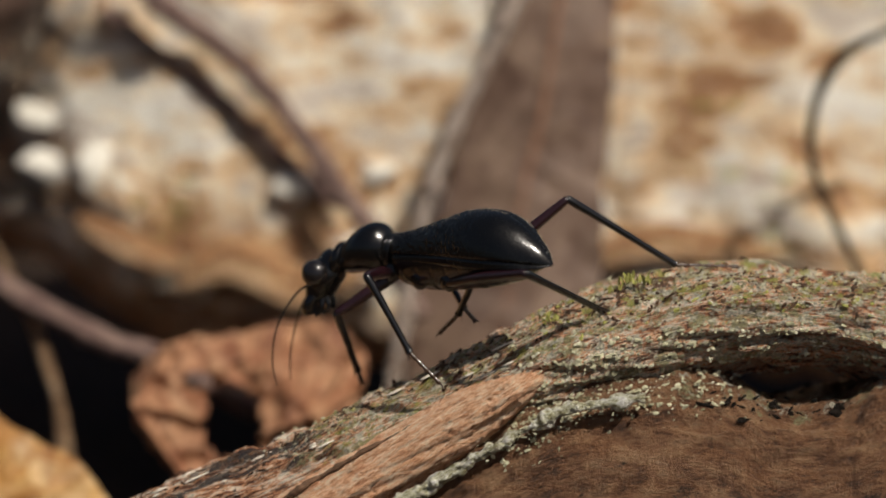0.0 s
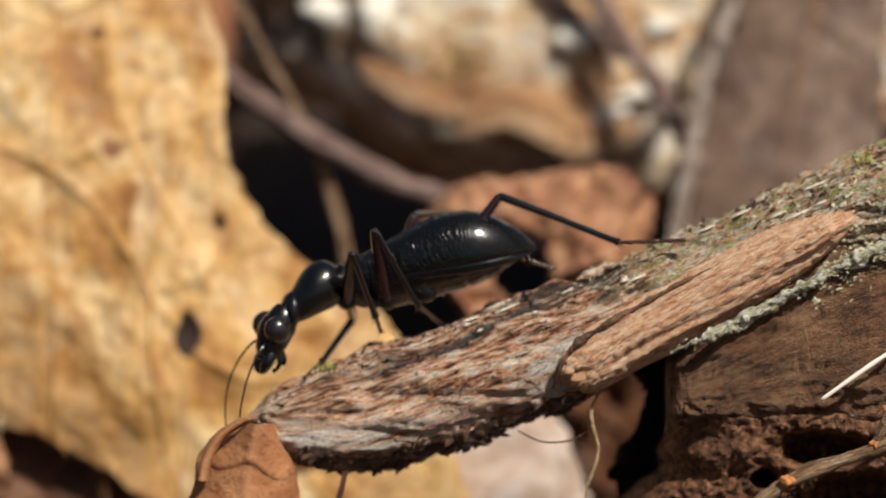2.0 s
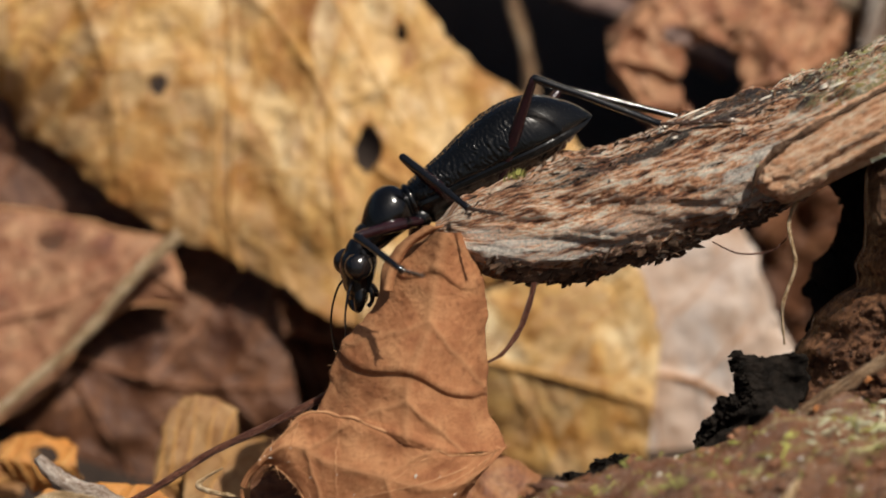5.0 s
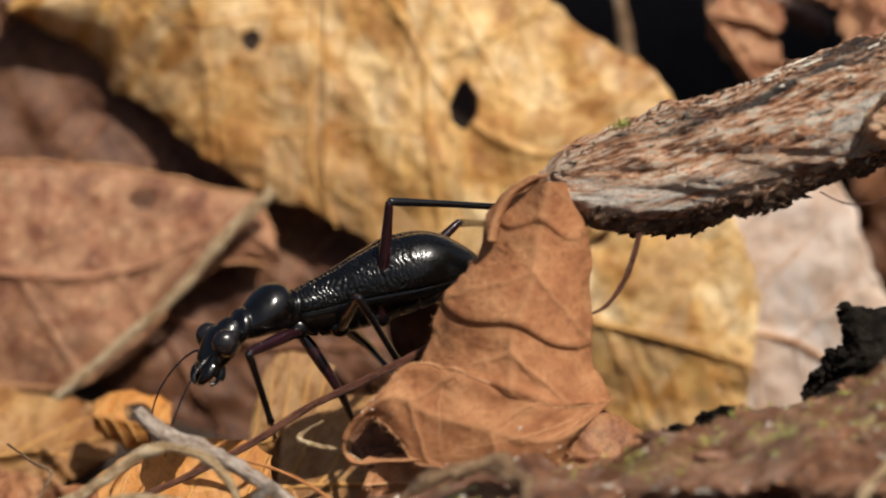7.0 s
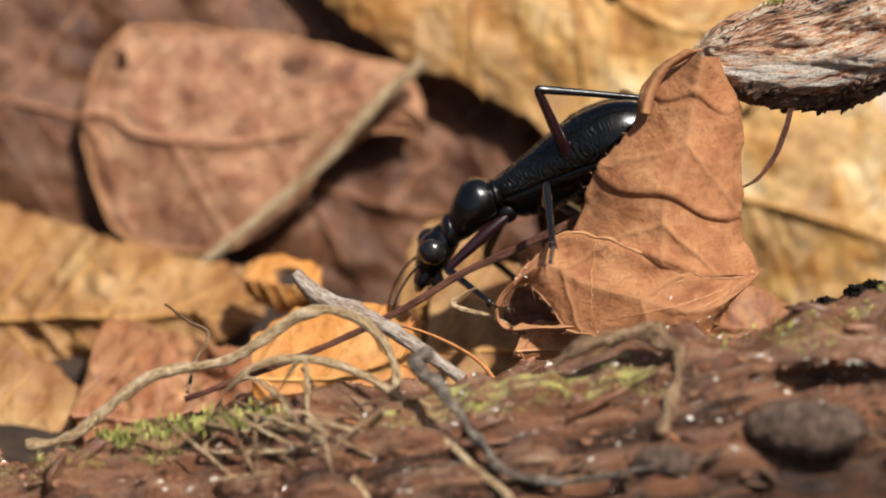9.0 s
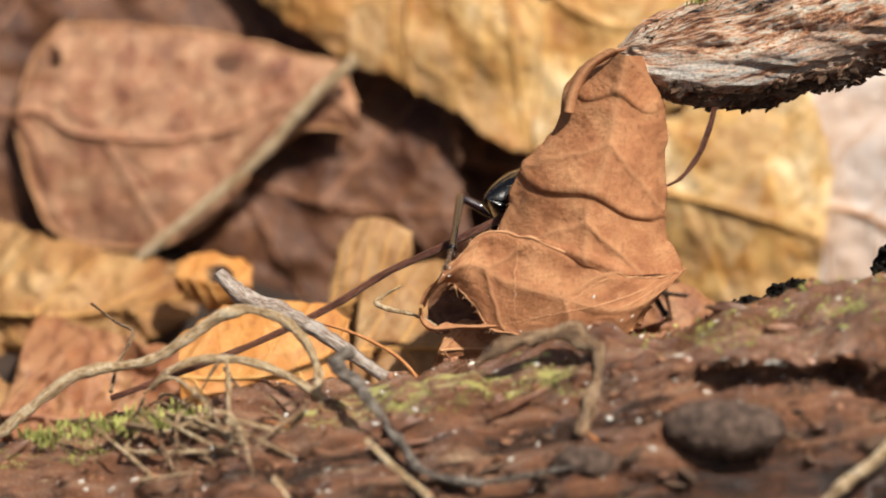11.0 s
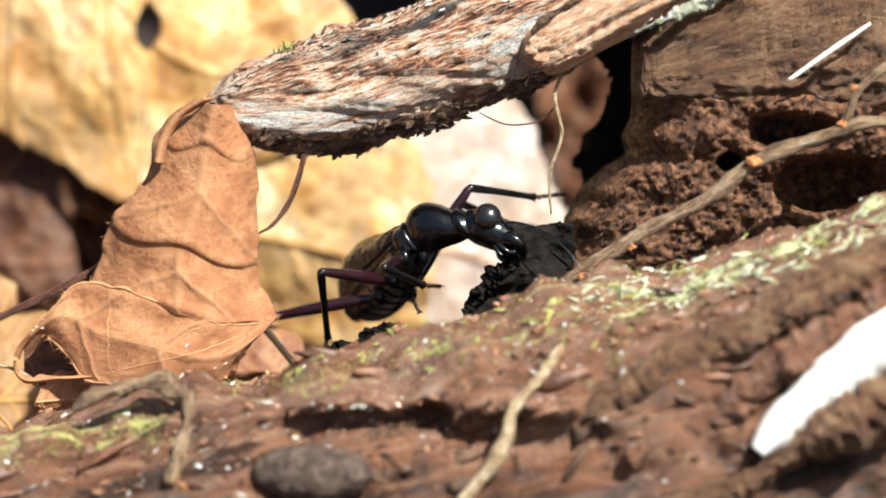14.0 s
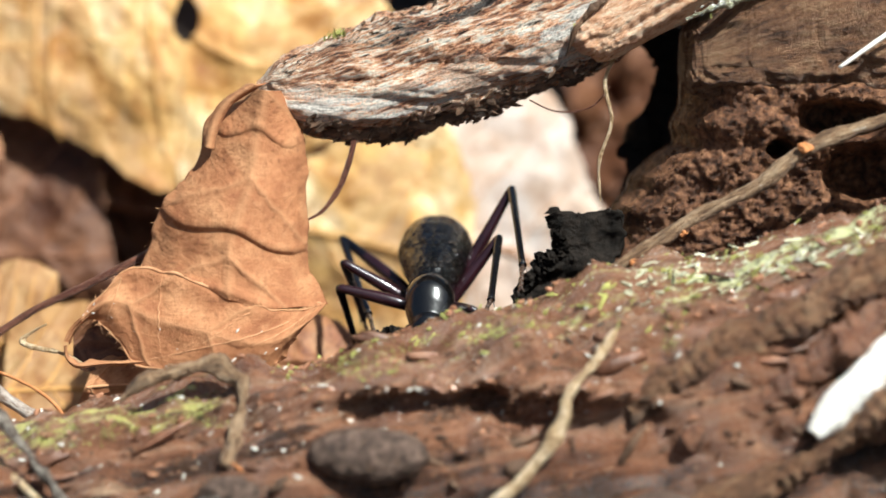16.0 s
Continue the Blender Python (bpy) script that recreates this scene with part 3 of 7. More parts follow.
def build_branch():
    t = thing("fallen_branch", (5, 6, -20), "weathered fallen branch, splintered grey and reddish wood with lichen", "branch")
    st = [(-38.2, -25.8, -27.2, 4, 1.4), (-36.6, -24.7, -28.6, 4, 2.4), (-34.3, -23.3, -29.6, 4.5, 3.3), (-29, -20.9, -30.2, 5, 4.2), (-25, -19.4, -29.1, 5, 4.7), (-20, -17.3, -27.5, 5, 5), (-17.5, -16.4, -26.5, 5, 5),
          (-12.5, -14.6, -24, 5, 5.2), (-8.4, -12.9, -21.6, 5, 5.6), (-5, -11.2, -20.2, 5.5, 6), (1.2, -8.2, -16.8, 6, 7), (7, -5.2, -13.5, 7, 9), (12.6, -2.9, -11.8, 8, 10.5), (20.7, -1.3, -9.8, 9, 12), (28, -1.8, -8.8, 9.5, 12.5), (35, -2.6, -10.5, 10, 13), (50, -6, -16, 11, 13), (75, -14, -26, 12, 13)]
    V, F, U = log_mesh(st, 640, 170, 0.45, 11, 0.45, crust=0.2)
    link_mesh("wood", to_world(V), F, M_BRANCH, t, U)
    # lower rotten face of the trunk that the branch grows from
    st = [(-6.2, -20.8, -24.5, 5, 4), (-5.4, -19.8, -25.5, 5, 6.4), (-3, -18, -26, 5, 7.6), (3, -13.0, -26.2, 6, 9.1), (10, -9.4, -25.8, 7, 10.6), (16, -8.6, -25.7, 7.5, 11.4), (21, -9.4, -25.6, 8, 11.8), (25, -11.6, -25.8, 8.5, 11.8), (30, -11.2, -26.4, 9, 12.2), (35, -9.6, -27.4, 9, 12.6), (50, -14, -32, 10, 12.5), (75, -24, -42, 11, 12.5)]
    W, F, U = log_mesh(st, 340, 150, 0.6, 23, 0.5, 4.0, crust=0.3)
    link_mesh("rotten_wood", to_world(W), F, M_TRUNK, t, U, "brown rotten wood face under the lichen edge")
    # split tongue of pink wood on the front
    P = []
    n, m = 130, 60
    S = resample([(-14.0, -22.9, 0.3), (-13.6, -22.4, 1.6), (-12.2, -21.3, 2.2), (-9.5, -19.4, 2.45), (-5.5, -17.2, 2.5), (-0.5, -14.2, 2.4), (2.5, -12.3, 2.1), (5, -10.9, 1.5), (7, -9.8, 0.8), (8.2, -9.2, 0.2)], n)
    a = np.linspace(-1, 1, m)
    d = np.gradient(S[:, :2], axis=0)
    d /= np.linalg.norm(d, axis=1)[:, None]
    nrm = np.stack([-d[:, 1], d[:, 0]], -1)
    UV2 = S[:, None, :2] + nrm[:, None] * (a[None, :, None] * S[:, None, 2:3])
    X = np.stack([UV2[..., 0], 0 * UV2[..., 0], UV2[..., 1]], -1)
    k = np.linspace(0, 1, n)[:, None]
    body = np.sqrt(np.clip(1 - a**2, 0, 1))[None] * np.minimum(1, np.minimum(np.sqrt(k * 9), (1 - k) * 5))
    al = np.stack([UV2 @ np.array([0.86, 0.5]) * 0.1, 0 * X[..., 0], UV2 @ np.array([-0.5, 0.86])], -1)
    base = resample([(0.3,), (0.2,), (0.0,), (-0.2,), (-0.6,), (-1.0,), (-1.3,), (-1.6,), (-1.6,), (-1.3,)], n)
    X[..., 1] = 0.6 + base - 3.0 * body - 0.28 * fbm(al, 0.5, 4, 9) - 0.16 * fbm(X, 0.35, 3, 4)
    uv = np.stack([al[..., 0] * 10, al[..., 2]], -1).reshape(-1, 2)
    back = X.copy()
    back[..., 1] += 2.5
    VV = np.concatenate([X.reshape(-1, 3), back.reshape(-1, 3)])
    link_mesh("split_wood", to_world(VV), grid_faces(n, m) + [tuple(i + n * m for i in f[::-1]) for f in grid_faces(n, m)], M_PINK, t, np.concatenate([uv, uv]), "pale reddish split tongue of bare wood")
    # dark strand put in for the shade of the crevice along the tongue
    v, f, u = tube_mesh([(-15.0, -0.3, -23.2), (-14.2, -1.3, -21.0), (-12.6, -1.8, -19.2), (-9.6, -2.0, -17.2), (-6, -2.2, -15.2), (-2, -2.3, -13.0)], [0.06, 0.2, 0.26, 0.22, 0.16, 0.05], 200, 24, 1.0, 14)
    link_mesh("crevice_shade", v, f, M_BARK_CREVICE, t, u, "dark strand standing for the crevice shade above the split wood")
    # crusts
    lip = [(-5.8, -19.9), (1.2, -16.4), (7.2, -12.8), (11.5, -11.0), (18, -9.8), (24, -9.4)]
    scatter("lichen", M_LICHEN, near_line(V, [(-4, -18.6), (2, -14.6), (8, -10.4), (14, -8), (22, -6)], 1.2, 900), 0.13, t, 100, label="grey-green crust of lichen")
    scatter("lichen", M_LICHEN, near_line(V, [(-12, -14.9), (-4, -11.4), (4, -7.6), (12, -4), (20, -2.6), (32, -3.6)], 0.9, 800), 0.13, t, 700, label="grey-green crust of lichen")
    band = [(4, -13.2), (9, -10.4), (15, -8.8), (21, -8.6), (26, -9.0), (34, -8.6)]
    scatter("lichen", M_LICHEN, near_line(V, [(p[0], p[1] + 1.6) for p in band], 1.3, 1500), 0.2, t, 40000, label="grey-green crust of lichen", long=0.7)
    scatter("lichen", M_LICHEN, near_line(W, [(p[0], p[1] - 1.6) for p in band[:4]], 1.0, 900), 0.2, t, 42000, label="grey-green crust of lichen", long=0.7)
    scatter("lichen", M_MOSS, near_line(V, [(7, -6.0), (13, -4.2), (22, -3.4), (34, -4)], 1.0, 260), 0.2, t, 44000, label="yellow-green crust of lichen", long=0.7)
    scatter("bark_debris", M_BARK_CREVICE, near_line(V, [(0, -9.4), (8, -5.8), (16, -3.4), (26, -2.6), (34, -3.4)], 0.8, 500), 0.24, t, 46000, long=0.8)
    scatter("white_lichen", M_LICHEN_GLINT, near_line(V, [(-5.6, -20.0), (-2.5, -18.4), (1.2, -16.6)], 0.25, 60) - [0, 0.2, 0], 0.14, t, 1500, flat=0.6, label="bright white crust along the splintered edge")
    scatter("white_lichen", M_LICHEN_GLINT, near_line(V, lip, 0.7, 60), 0.12, t, 1700)
    lipline = [(-6.2, -2.2, -20.2), (-3.2, -2.9, -18.8), (0, -3.3, -17.1), (3, -3.7, -15.3), (6.5, -3.9, -13.3), (10, -4.1, -11.9), (15, -4.6, -11.1)]
    v, f, u = tube_mesh(lipline, [0.12, 0.34, 0.42, 0.46, 0.44, 0.44, 0.3], 320, 40, 1.0, 51)
    link_mesh("lichen_edge", v, f, M_LICHENCRUST, t, u, "pale green-white lichen edge under the split wood")
    v, f, u = tube_mesh([(x, y - 0.42, z + 0.1) for x, y, z in lipline[:4]] + [(4.6, -4.1, -14.5)], [0.06, 0.2, 0.26, 0.2, 0.05], 260, 30, 1.4, 53)
    link_mesh("white_edge", v, f, M_LICHENCRUST, t, u, "bright white crust on the splintered edge")
    for k0, k1, cnt in ((0, 3, 24), (3, 7, 200)):
        L = resample(lipline[k0:k1], 100)
        scatter("white_lichen", M_LICHEN_GLINT if k0 == 0 else M_LICHEN, L[rng.integers(0, 100, cnt)] + rng.normal(0, 0.4, (cnt, 3)) * [1, 0.3, 1] - [0, 0.12, 0], 0.11, t, 12000 + k0 * 500)
    scatter("bark_debris", M_BARK_CREVICE, near_line(V, [(-36, -24.6), (-29, -21), (-20, -17.4), (-12.5, -14.7), (-5, -11.3), (4, -6.9), (13, -3), (21, -1.6), (34, -2.6)], 0.35, 560), 0.2, t, 2000, label="dark crumbs of bark along the top edge")
    scatter("bark_debris", M_BARK_CREVICE, near_line(V, [(-34, -29.2), (-29, -29.8), (-25, -28.8), (-20, -27.2), (-12.5, -24)], 0.45, 420), 0.36, t, 2500)
    scatter("bark_debris", M_CHAR_SHADE, near_line(V, [(-30, -22.6), (-24, -20.6), (-18, -18.8), (-13, -16.6)], 0.8, 120), 0.2, t, 2800, flat=0.4, label="blackened bark patch")
    scatter("bark_debris", M_CHAR_SHADE, near_line(W, [(20, -11), (25, -11.6), (30, -11)], 0.6, 90), 0.3, t, 3100)
    chips = near_line(V, [(-22, -18.6), (-14, -15.8), (-8, -13.6), (0, -9.4), (4, -7.6)], 0.5, 16)
    parts = []
    for i, p in enumerate(chips):
        q = np.array([0.9, 0, 0.42]) * (0.25 + 0.9 * rng.random() ** 2)
        parts.append(tube_mesh([p - q - [0, 0.2, 0], p - [0, 0.32, 0], p + q - [0, 0.2, 0]], [0.04, 0.1, 0.04], 6, 5))
    Vc, Fc, Uc = join(parts)
    link_mesh("wood_sliver", Vc, Fc, M_WHITEWOOD, t, Uc, "thin white wood slivers on the bark", kind="stuff")
    link_mesh("white_splinter", *tube_mesh([(5.1, -4.3, -23.4), (8, -4.6, -21.2), (11.0, -4.7, -19.0)], [0.12, 0.2, 0.1], 14, 8, 0.2)[:2], M_WHITEWOOD, t, label="pale splinter lying on the rotten face")
    tuft("moss", [(-32.4, 1.8, -22.4), (-31.9, 1.6, -22.2), (-13.9, 0.2, -21.4), (-13.6, 0.2, -21.0)], 0.45, M_MOSS, t, 30, 0.3, "small tufts of green moss")
    tuft("moss", [(13, 0, -3.0), (14, 0.5, -2.6), (15.2, 0.2, -2.4), (19, -2, -4.6), (20, -2, -4.4), (8, -1, -5.4), (-3.4, -1, -20.2), (35, -3, -4)], 0.6, M_MOSS, t, 16, 0.4)
    return V, W


BRANCH_V, TRUNK_V = build_branch()


def build_crumble():
    t = thing("rotten_wood_mass", (10, 4, -42), "crumbly brown rotten wood with dark hollows", "rotten wood")
    n, m = 420, 240
    u, v = np.meshgrid(np.linspace(-19, 50, n), np.linspace(-48, -20.5, m), indexing="ij")
    P = np.stack([u, 0 * u, v], -1)
    rough = fbm(P, 4.0, 5, 31)
    y = 0.6 - 0.55 * rough - 0.35 * fbm(P, 1.6, 3, 5) - 0.2 * fbm(P, 0.5, 3, 15) - 0.14 * fbm(P, 0.3, 2, 19) + np.interp(v, [-48, -38, -33, -27.5, -25, -22], [1.5, 0.6, -0.9, -3.2, -3.4, 0.5])
    for cu, cv, ru, rv in ((6.0, -27.2, 3.0, 1.2), (9.5, -31.2, 4.8, 2.0), (17, -29, 4, 2.2), (1.2, -29.6, 0.8, 0.6), (26, -31, 5, 2.5)):
        e = ((u - cu) / ru) ** 2 + ((v - cv) / rv) ** 2 + 0.35 * rough + 0.2 * fbm(P, 1.2, 3, 8)
        y = y + 6.0 / (1 + np.exp(np.clip((e - 1) * 4.5, -50, 50)))
    edge = np.interp(v, [-48, -41, -39.3, -37.1, -34.5, -32.8, -29.7, -25.9, -22], [-16, -14.6, -12.8, -11.7, -10.9, -9.7, -6.8, -6.1, -5.8]) + 0.9 * vnoise(P * [0, 0, 1], 1.3, 2)
    y = y + 8.0 * np.exp(-np.clip(u - edge, 0, 40) / 2.2)
    P[..., 1] = y
    keep = (u > edge)[:-1, :-1]
    for j in range(m - 1):
        i = int(np.argmax(keep[:, j]))
        P[i, j, 0] = edge[i, j]
    back = P.copy()
    back[..., 1] = 10.0
    front = grid_faces(n, m, mask=keep)
    VV = np.concatenate([P.reshape(-1, 3), back.reshape(-1, 3)])
    side = []
    for j in range(m - 1):
        i = int(np.argmax(keep[:, j]))
        side.append((i * m + j, i * m + j + 1, i * m + j + 1 + n * m, i * m + j + n * m))
    link_mesh("crumbly_face", to_world(VV), front + side + [tuple(q + n * m for q in f[::-1]) for f in front], M_CRUMB, t)
    sel = P[(u > edge + 0.3)]
    scatter("wood_debris", M_CRUMB, sel[rng.choice(len(sel), 8500)] - [0, 0.05, 0], 0.14, t, 4000, long=0.5, flat=1.0, label="loose crumbs of rotten wood")
    # wall of the hollow behind, coloured black to stand for the shade inside
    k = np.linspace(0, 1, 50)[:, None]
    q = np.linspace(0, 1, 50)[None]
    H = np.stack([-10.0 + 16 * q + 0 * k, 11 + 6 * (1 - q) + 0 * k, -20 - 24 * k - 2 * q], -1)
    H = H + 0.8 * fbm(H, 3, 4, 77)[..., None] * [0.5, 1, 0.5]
    ob = link_mesh("hollow_wall", to_world(H.reshape(-1, 3)), grid_faces(50, 50, mask=(H[..., 0] > -9.4 + 1.6 * np.sin(k[:, :1] * 9) + 1.5 * (k > 0.45))[:-1, :-1]), M_CHAR_SHADE, t, label="inner wall of the hollow, coloured black for its shade")
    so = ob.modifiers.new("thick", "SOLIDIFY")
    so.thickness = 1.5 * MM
    # charred flaps of bark
    for pts, w in (([(-15.9, -34.7), (-13.6, -34.9), (-11.6, -34.6), (-10.4, -35.0), (-10.2, -37), (-11, -38.6), (-13, -39.8), (-15.4, -41.2), (-18.3, -41.9), (-17.9, -40.6), (-17.1, -39.6), (-16.9, -38.6), (-15.6, -37.9), (-15.3, -36.6), (-15.6, -35.6)], 0.7),
                   ([(-29.4, -44.9), (-28, -44.2), (-26.4, -43.8), (-24.8, -42.8), (-23.4, -42.5), (-22.8, -43.2), (-23.6, -45.2), (-26, -46.4), (-30, -47.4)], -2.0)):
        L = resample(pts + pts[:1], 160)
        q = np.stack([L[:, 0], np.zeros(160), L[:, 1]], -1)
        L = L + 0.22 * np.stack([vnoise(q, 0.35, 3), vnoise(q, 0.3, 8)], -1)
        c = L.mean(0)
        rings = [np.stack([c[0] + k * (L[:, 0] - c[0]), w + 0.6 * fbm(np.stack([c[0] + k * (L[:, 0] - c[0]), 0 * L[:, 0], c[1] + k * (L[:, 1] - c[1])], -1), 1.5, 5, 6), c[1] + k * (L[:, 1] - c[1])], -1) for k in np.linspace(0.02, 1, 40)]
        A = np.concatenate(rings)
        ob = link_mesh("charred_bark", to_world(A), grid_faces(40, 160), M_CHAR_SHADE, t, label="black charred flap of bark with ragged edge")
        so = ob.modifiers.new("thick", "SOLIDIFY")
        so.thickness = 0.5 * MM


build_crumble()


def build_lower_log():
    t = thing("fallen_log", (-30, -8, -66), "damp brown rotting log with moss and soil crumbs", "log")
    st = [(-130, -70, -92, -5, 9), (-105, -63, -88, -6, 10), (-90, -59.6, -84, -7, 10), (-82, -57.6, -82, -7, 10), (-74, -56.2, -80, -8, 10.5), (-66, -54.2, -78, -8, 11), (-61, -52.9, -77, -8, 11), (-53, -51.2, -76, -8, 11), (-44, -49, -75, -8, 11),
          (-38, -47.6, -75, -8, 11), (-28, -45.2, -74, -8, 11), (-17.5, -41.9, -74, -8, 11), (-9.3, -38.9, -73, -8, 11), (1, -36.3, -72, -8, 11), (14, -31.4, -71, -8, 11), (40, -25, -70, -6, 12), (75, -18, -70, -4, 13)]
    V, F, U = log_mesh(st, 720, 190, 1.7, 41, 0.55, 2.3)
    # a ledge along the front, undercut below its lip
    front = V[:, 1] < -9
    below = np.interp(V[:, 0], [-36, -28.3, -23.5, -18.7, -14.7, -9.8, -5], [-49.6, -48.0, -47.3, -47.1, -47.3, -47.6, -48.6]) + 0.5 * vnoise(V * [1, 0, 0], 2.2, 17) - V[:, 2]
    reach = np.clip((V[:, 0] + 33) / 5, 0, 1) * np.clip((-6 - V[:, 0]) / 4, 0, 1) * front
    V[:, 1] += reach * ((2.4 + 2.0 * vnoise(V * [1, 0, 1], 3.4, 29)) * np.clip(below / 0.6, 0, 1) * np.clip((3.6 - below) / 1.6, 0, 1) - 0.9 * np.exp(-(((below + 0.4) / 0.7) ** 2)))
    link_mesh("wood", to_world(V), F, M_LOWER, t, U)
    ridges = [([(-10, -17.2, -48.4), (-6, -17.4, -45.6), (1, -17.4, -41.8), (8, -16.8, -37.8), (15, -15, -33.8), (30, -12, -27)], [0.4, 1.1, 1.2, 1.2, 1.4, 2], M_TRUNK, "dark raised strand of rotten wood"),
              ([(-6, -18.6, -50.5), (2, -18.8, -45.8), (8, -18.4, -42.2), (15, -17.4, -38.2), (30, -15, -31)], [0.6, 1.2, 1.3, 1.4, 1.6], M_LOWER, "brown raised strand of rotten wood"),
              ([(-8, -19.6, -56), (2, -20.4, -52), (9, -20, -47.6), (16, -19.4, -43.2), (30, -17, -36)], [0.6, 1.5, 1.7, 1.9, 2.2], M_TRUNK, "brown raised strand of rotten wood")]
    for pts, r, mat, lab in ridges:
        v, f, u = tube_mesh(pts, r, 200, 50, 0.9, 3)
        link_mesh("wood_strand", v, f, mat, t, u, lab)
    # bright split chip
    S = resample([(3.0, -49.3, 0.2), (4.6, -47.4, 1.0), (7.2, -45.0, 1.2), (9.6, -43.0, 1.6), (12, -40.9, 1.5), (15.5, -38.4, 1.2), (19, -36, 0.3)], 60)
    a = np.linspace(-1, 1, 16)
    X = np.stack([S[:, :1] - 0.62 * a * S[:, 2:3], np.full((60, 16), -21.4), S[:, 1:2] + 0.78 * a * S[:, 2:3]], -1)
    X[..., 1] += 0.9 * a**2 + 0.15 * fbm(X, 0.8, 3, 2) + 0.05 * (X[..., 0] - 3)
    X[..., 2] += 0.25 * vnoise(X * [1, 0, 0], 1.1, 4)
    ob = link_mesh("wood_chip", to_world(X.reshape(-1, 3)), grid_faces(60, 16), M_WHITEWOOD, t, np.stack([np.repeat(np.arange(60) * 0.3, 16), np.tile(a, 60)], -1), "bright bare white wood chip")
    so = ob.modifiers.new("thick", "SOLIDIFY")
    so.thickness = 0.5 * MM
    top = [(-60, -53), (-50, -50.6), (-40, -48.4), (-28, -45.6), (-16, -41.8), (-6, -38.2), (4, -35.6), (14, -32)]
    scatter("soil_debris", M_BARK_CREVICE, near_line(V, [(p[0], p[1] - 2.5) for p in top], 1.8, 500), 0.24, t, 5000, label="soil crumbs")
    # white-coloured grains, pale specks and painted stand-ins for glints on the wet wood
    scatter("pale_grit", M_LICHEN_GLINT, near_line(V, [(p[0], p[1] - 2.0) for p in top], 2.2, 320), 0.1, t, 6000, label="pale grains standing for specks and wet glints")
    scatter("pale_grit", M_LICHEN_GLINT, near_line(V, [(-75, -58.5), (-55, -54), (-36, -50), (-18, -46), (-4, -43), (12, -38)], 2.8, 260) - [0, 0.1, 0], 0.15, t, 6200, label="pale grains standing for specks and wet glints", rings=5, seg=6)
    scatter("soil_debris", M_CRUMB, near_line(V, [(-75, -59), (-60, -57), (-40, -54), (-20, -50), (0, -47), (12, -43)], 2.5, 700), 0.32, t, 6500)
    scatter("wood_debris", M_CHUNK, near_line(V, [(-92, -63), (-70, -58), (-46, -53.5), (-26, -49), (-8, -44), (4, -40), (14, -36)], 2.2, 60), 1.1, t, 50000, label="loose reddish lumps of rotten wood", rings=8, seg=11, flat=0.45, long=2.2, smooth=True)
    scatter("wood_debris", M_BARK_CREVICE, near_line(V, [(-60, -60), (-40, -57), (-20, -53), (-4, -49), (12, -44)], 2.0, 60), 0.9, t, 52000, label="dark lumps of rotten wood", rings=6, seg=8, flat=0.5, long=1.2, smooth=True)
    scatter("wet_grit", M_GLINT, near_line(V, [(-86, -60), (-66, -56), (-44, -51), (-28, -48), (-16, -45), (-2, -41), (12, -36)], 3.2, 900) - [0, 0.12, 0], 0.27, t, 7000, label="wet glistening grains", rings=5, seg=6, rough=0.35, long=0.9)
    scatter("moss_crust", M_LICHEN, near_line(V, [(-10, -39.8), (-4, -38.2), (2, -37), (9, -35.2), (14, -33)], 0.8, 420), 0.34, t, 8000, label="pale yellow-green crust of lichen", flat=0.4)
    scatter("moss_crust", M_MOSS, near_line(V, [(-34, -46.6), (-22, -43.4), (-12, -40.6), (-4, -38.8), (6, -36.6), (14, -33.8)], 1.0, 420), 0.26, t, 8600, label="yellow-green moss crust", flat=0.5)
    for line, k in (([(-53, -52.2), (-46, -50.8), (-40, -49.8)], 60), ([(-88, -60), (-80, -57.6), (-74, -56.8)], 50), ([(-30, -46), (-22, -43.6), (-16, -42)], 26), ([(-8, -38.8), (4, -36), (10, -35)], 26), ([(-8, -46), (-7, -42), (-6, -40)], 14)):
        tuft("moss", near_line(V, line, 0.5, k), 0.24, M_MOSS, t, 18, 0.45, "thin yellow-green moss film")


build_lower_log()


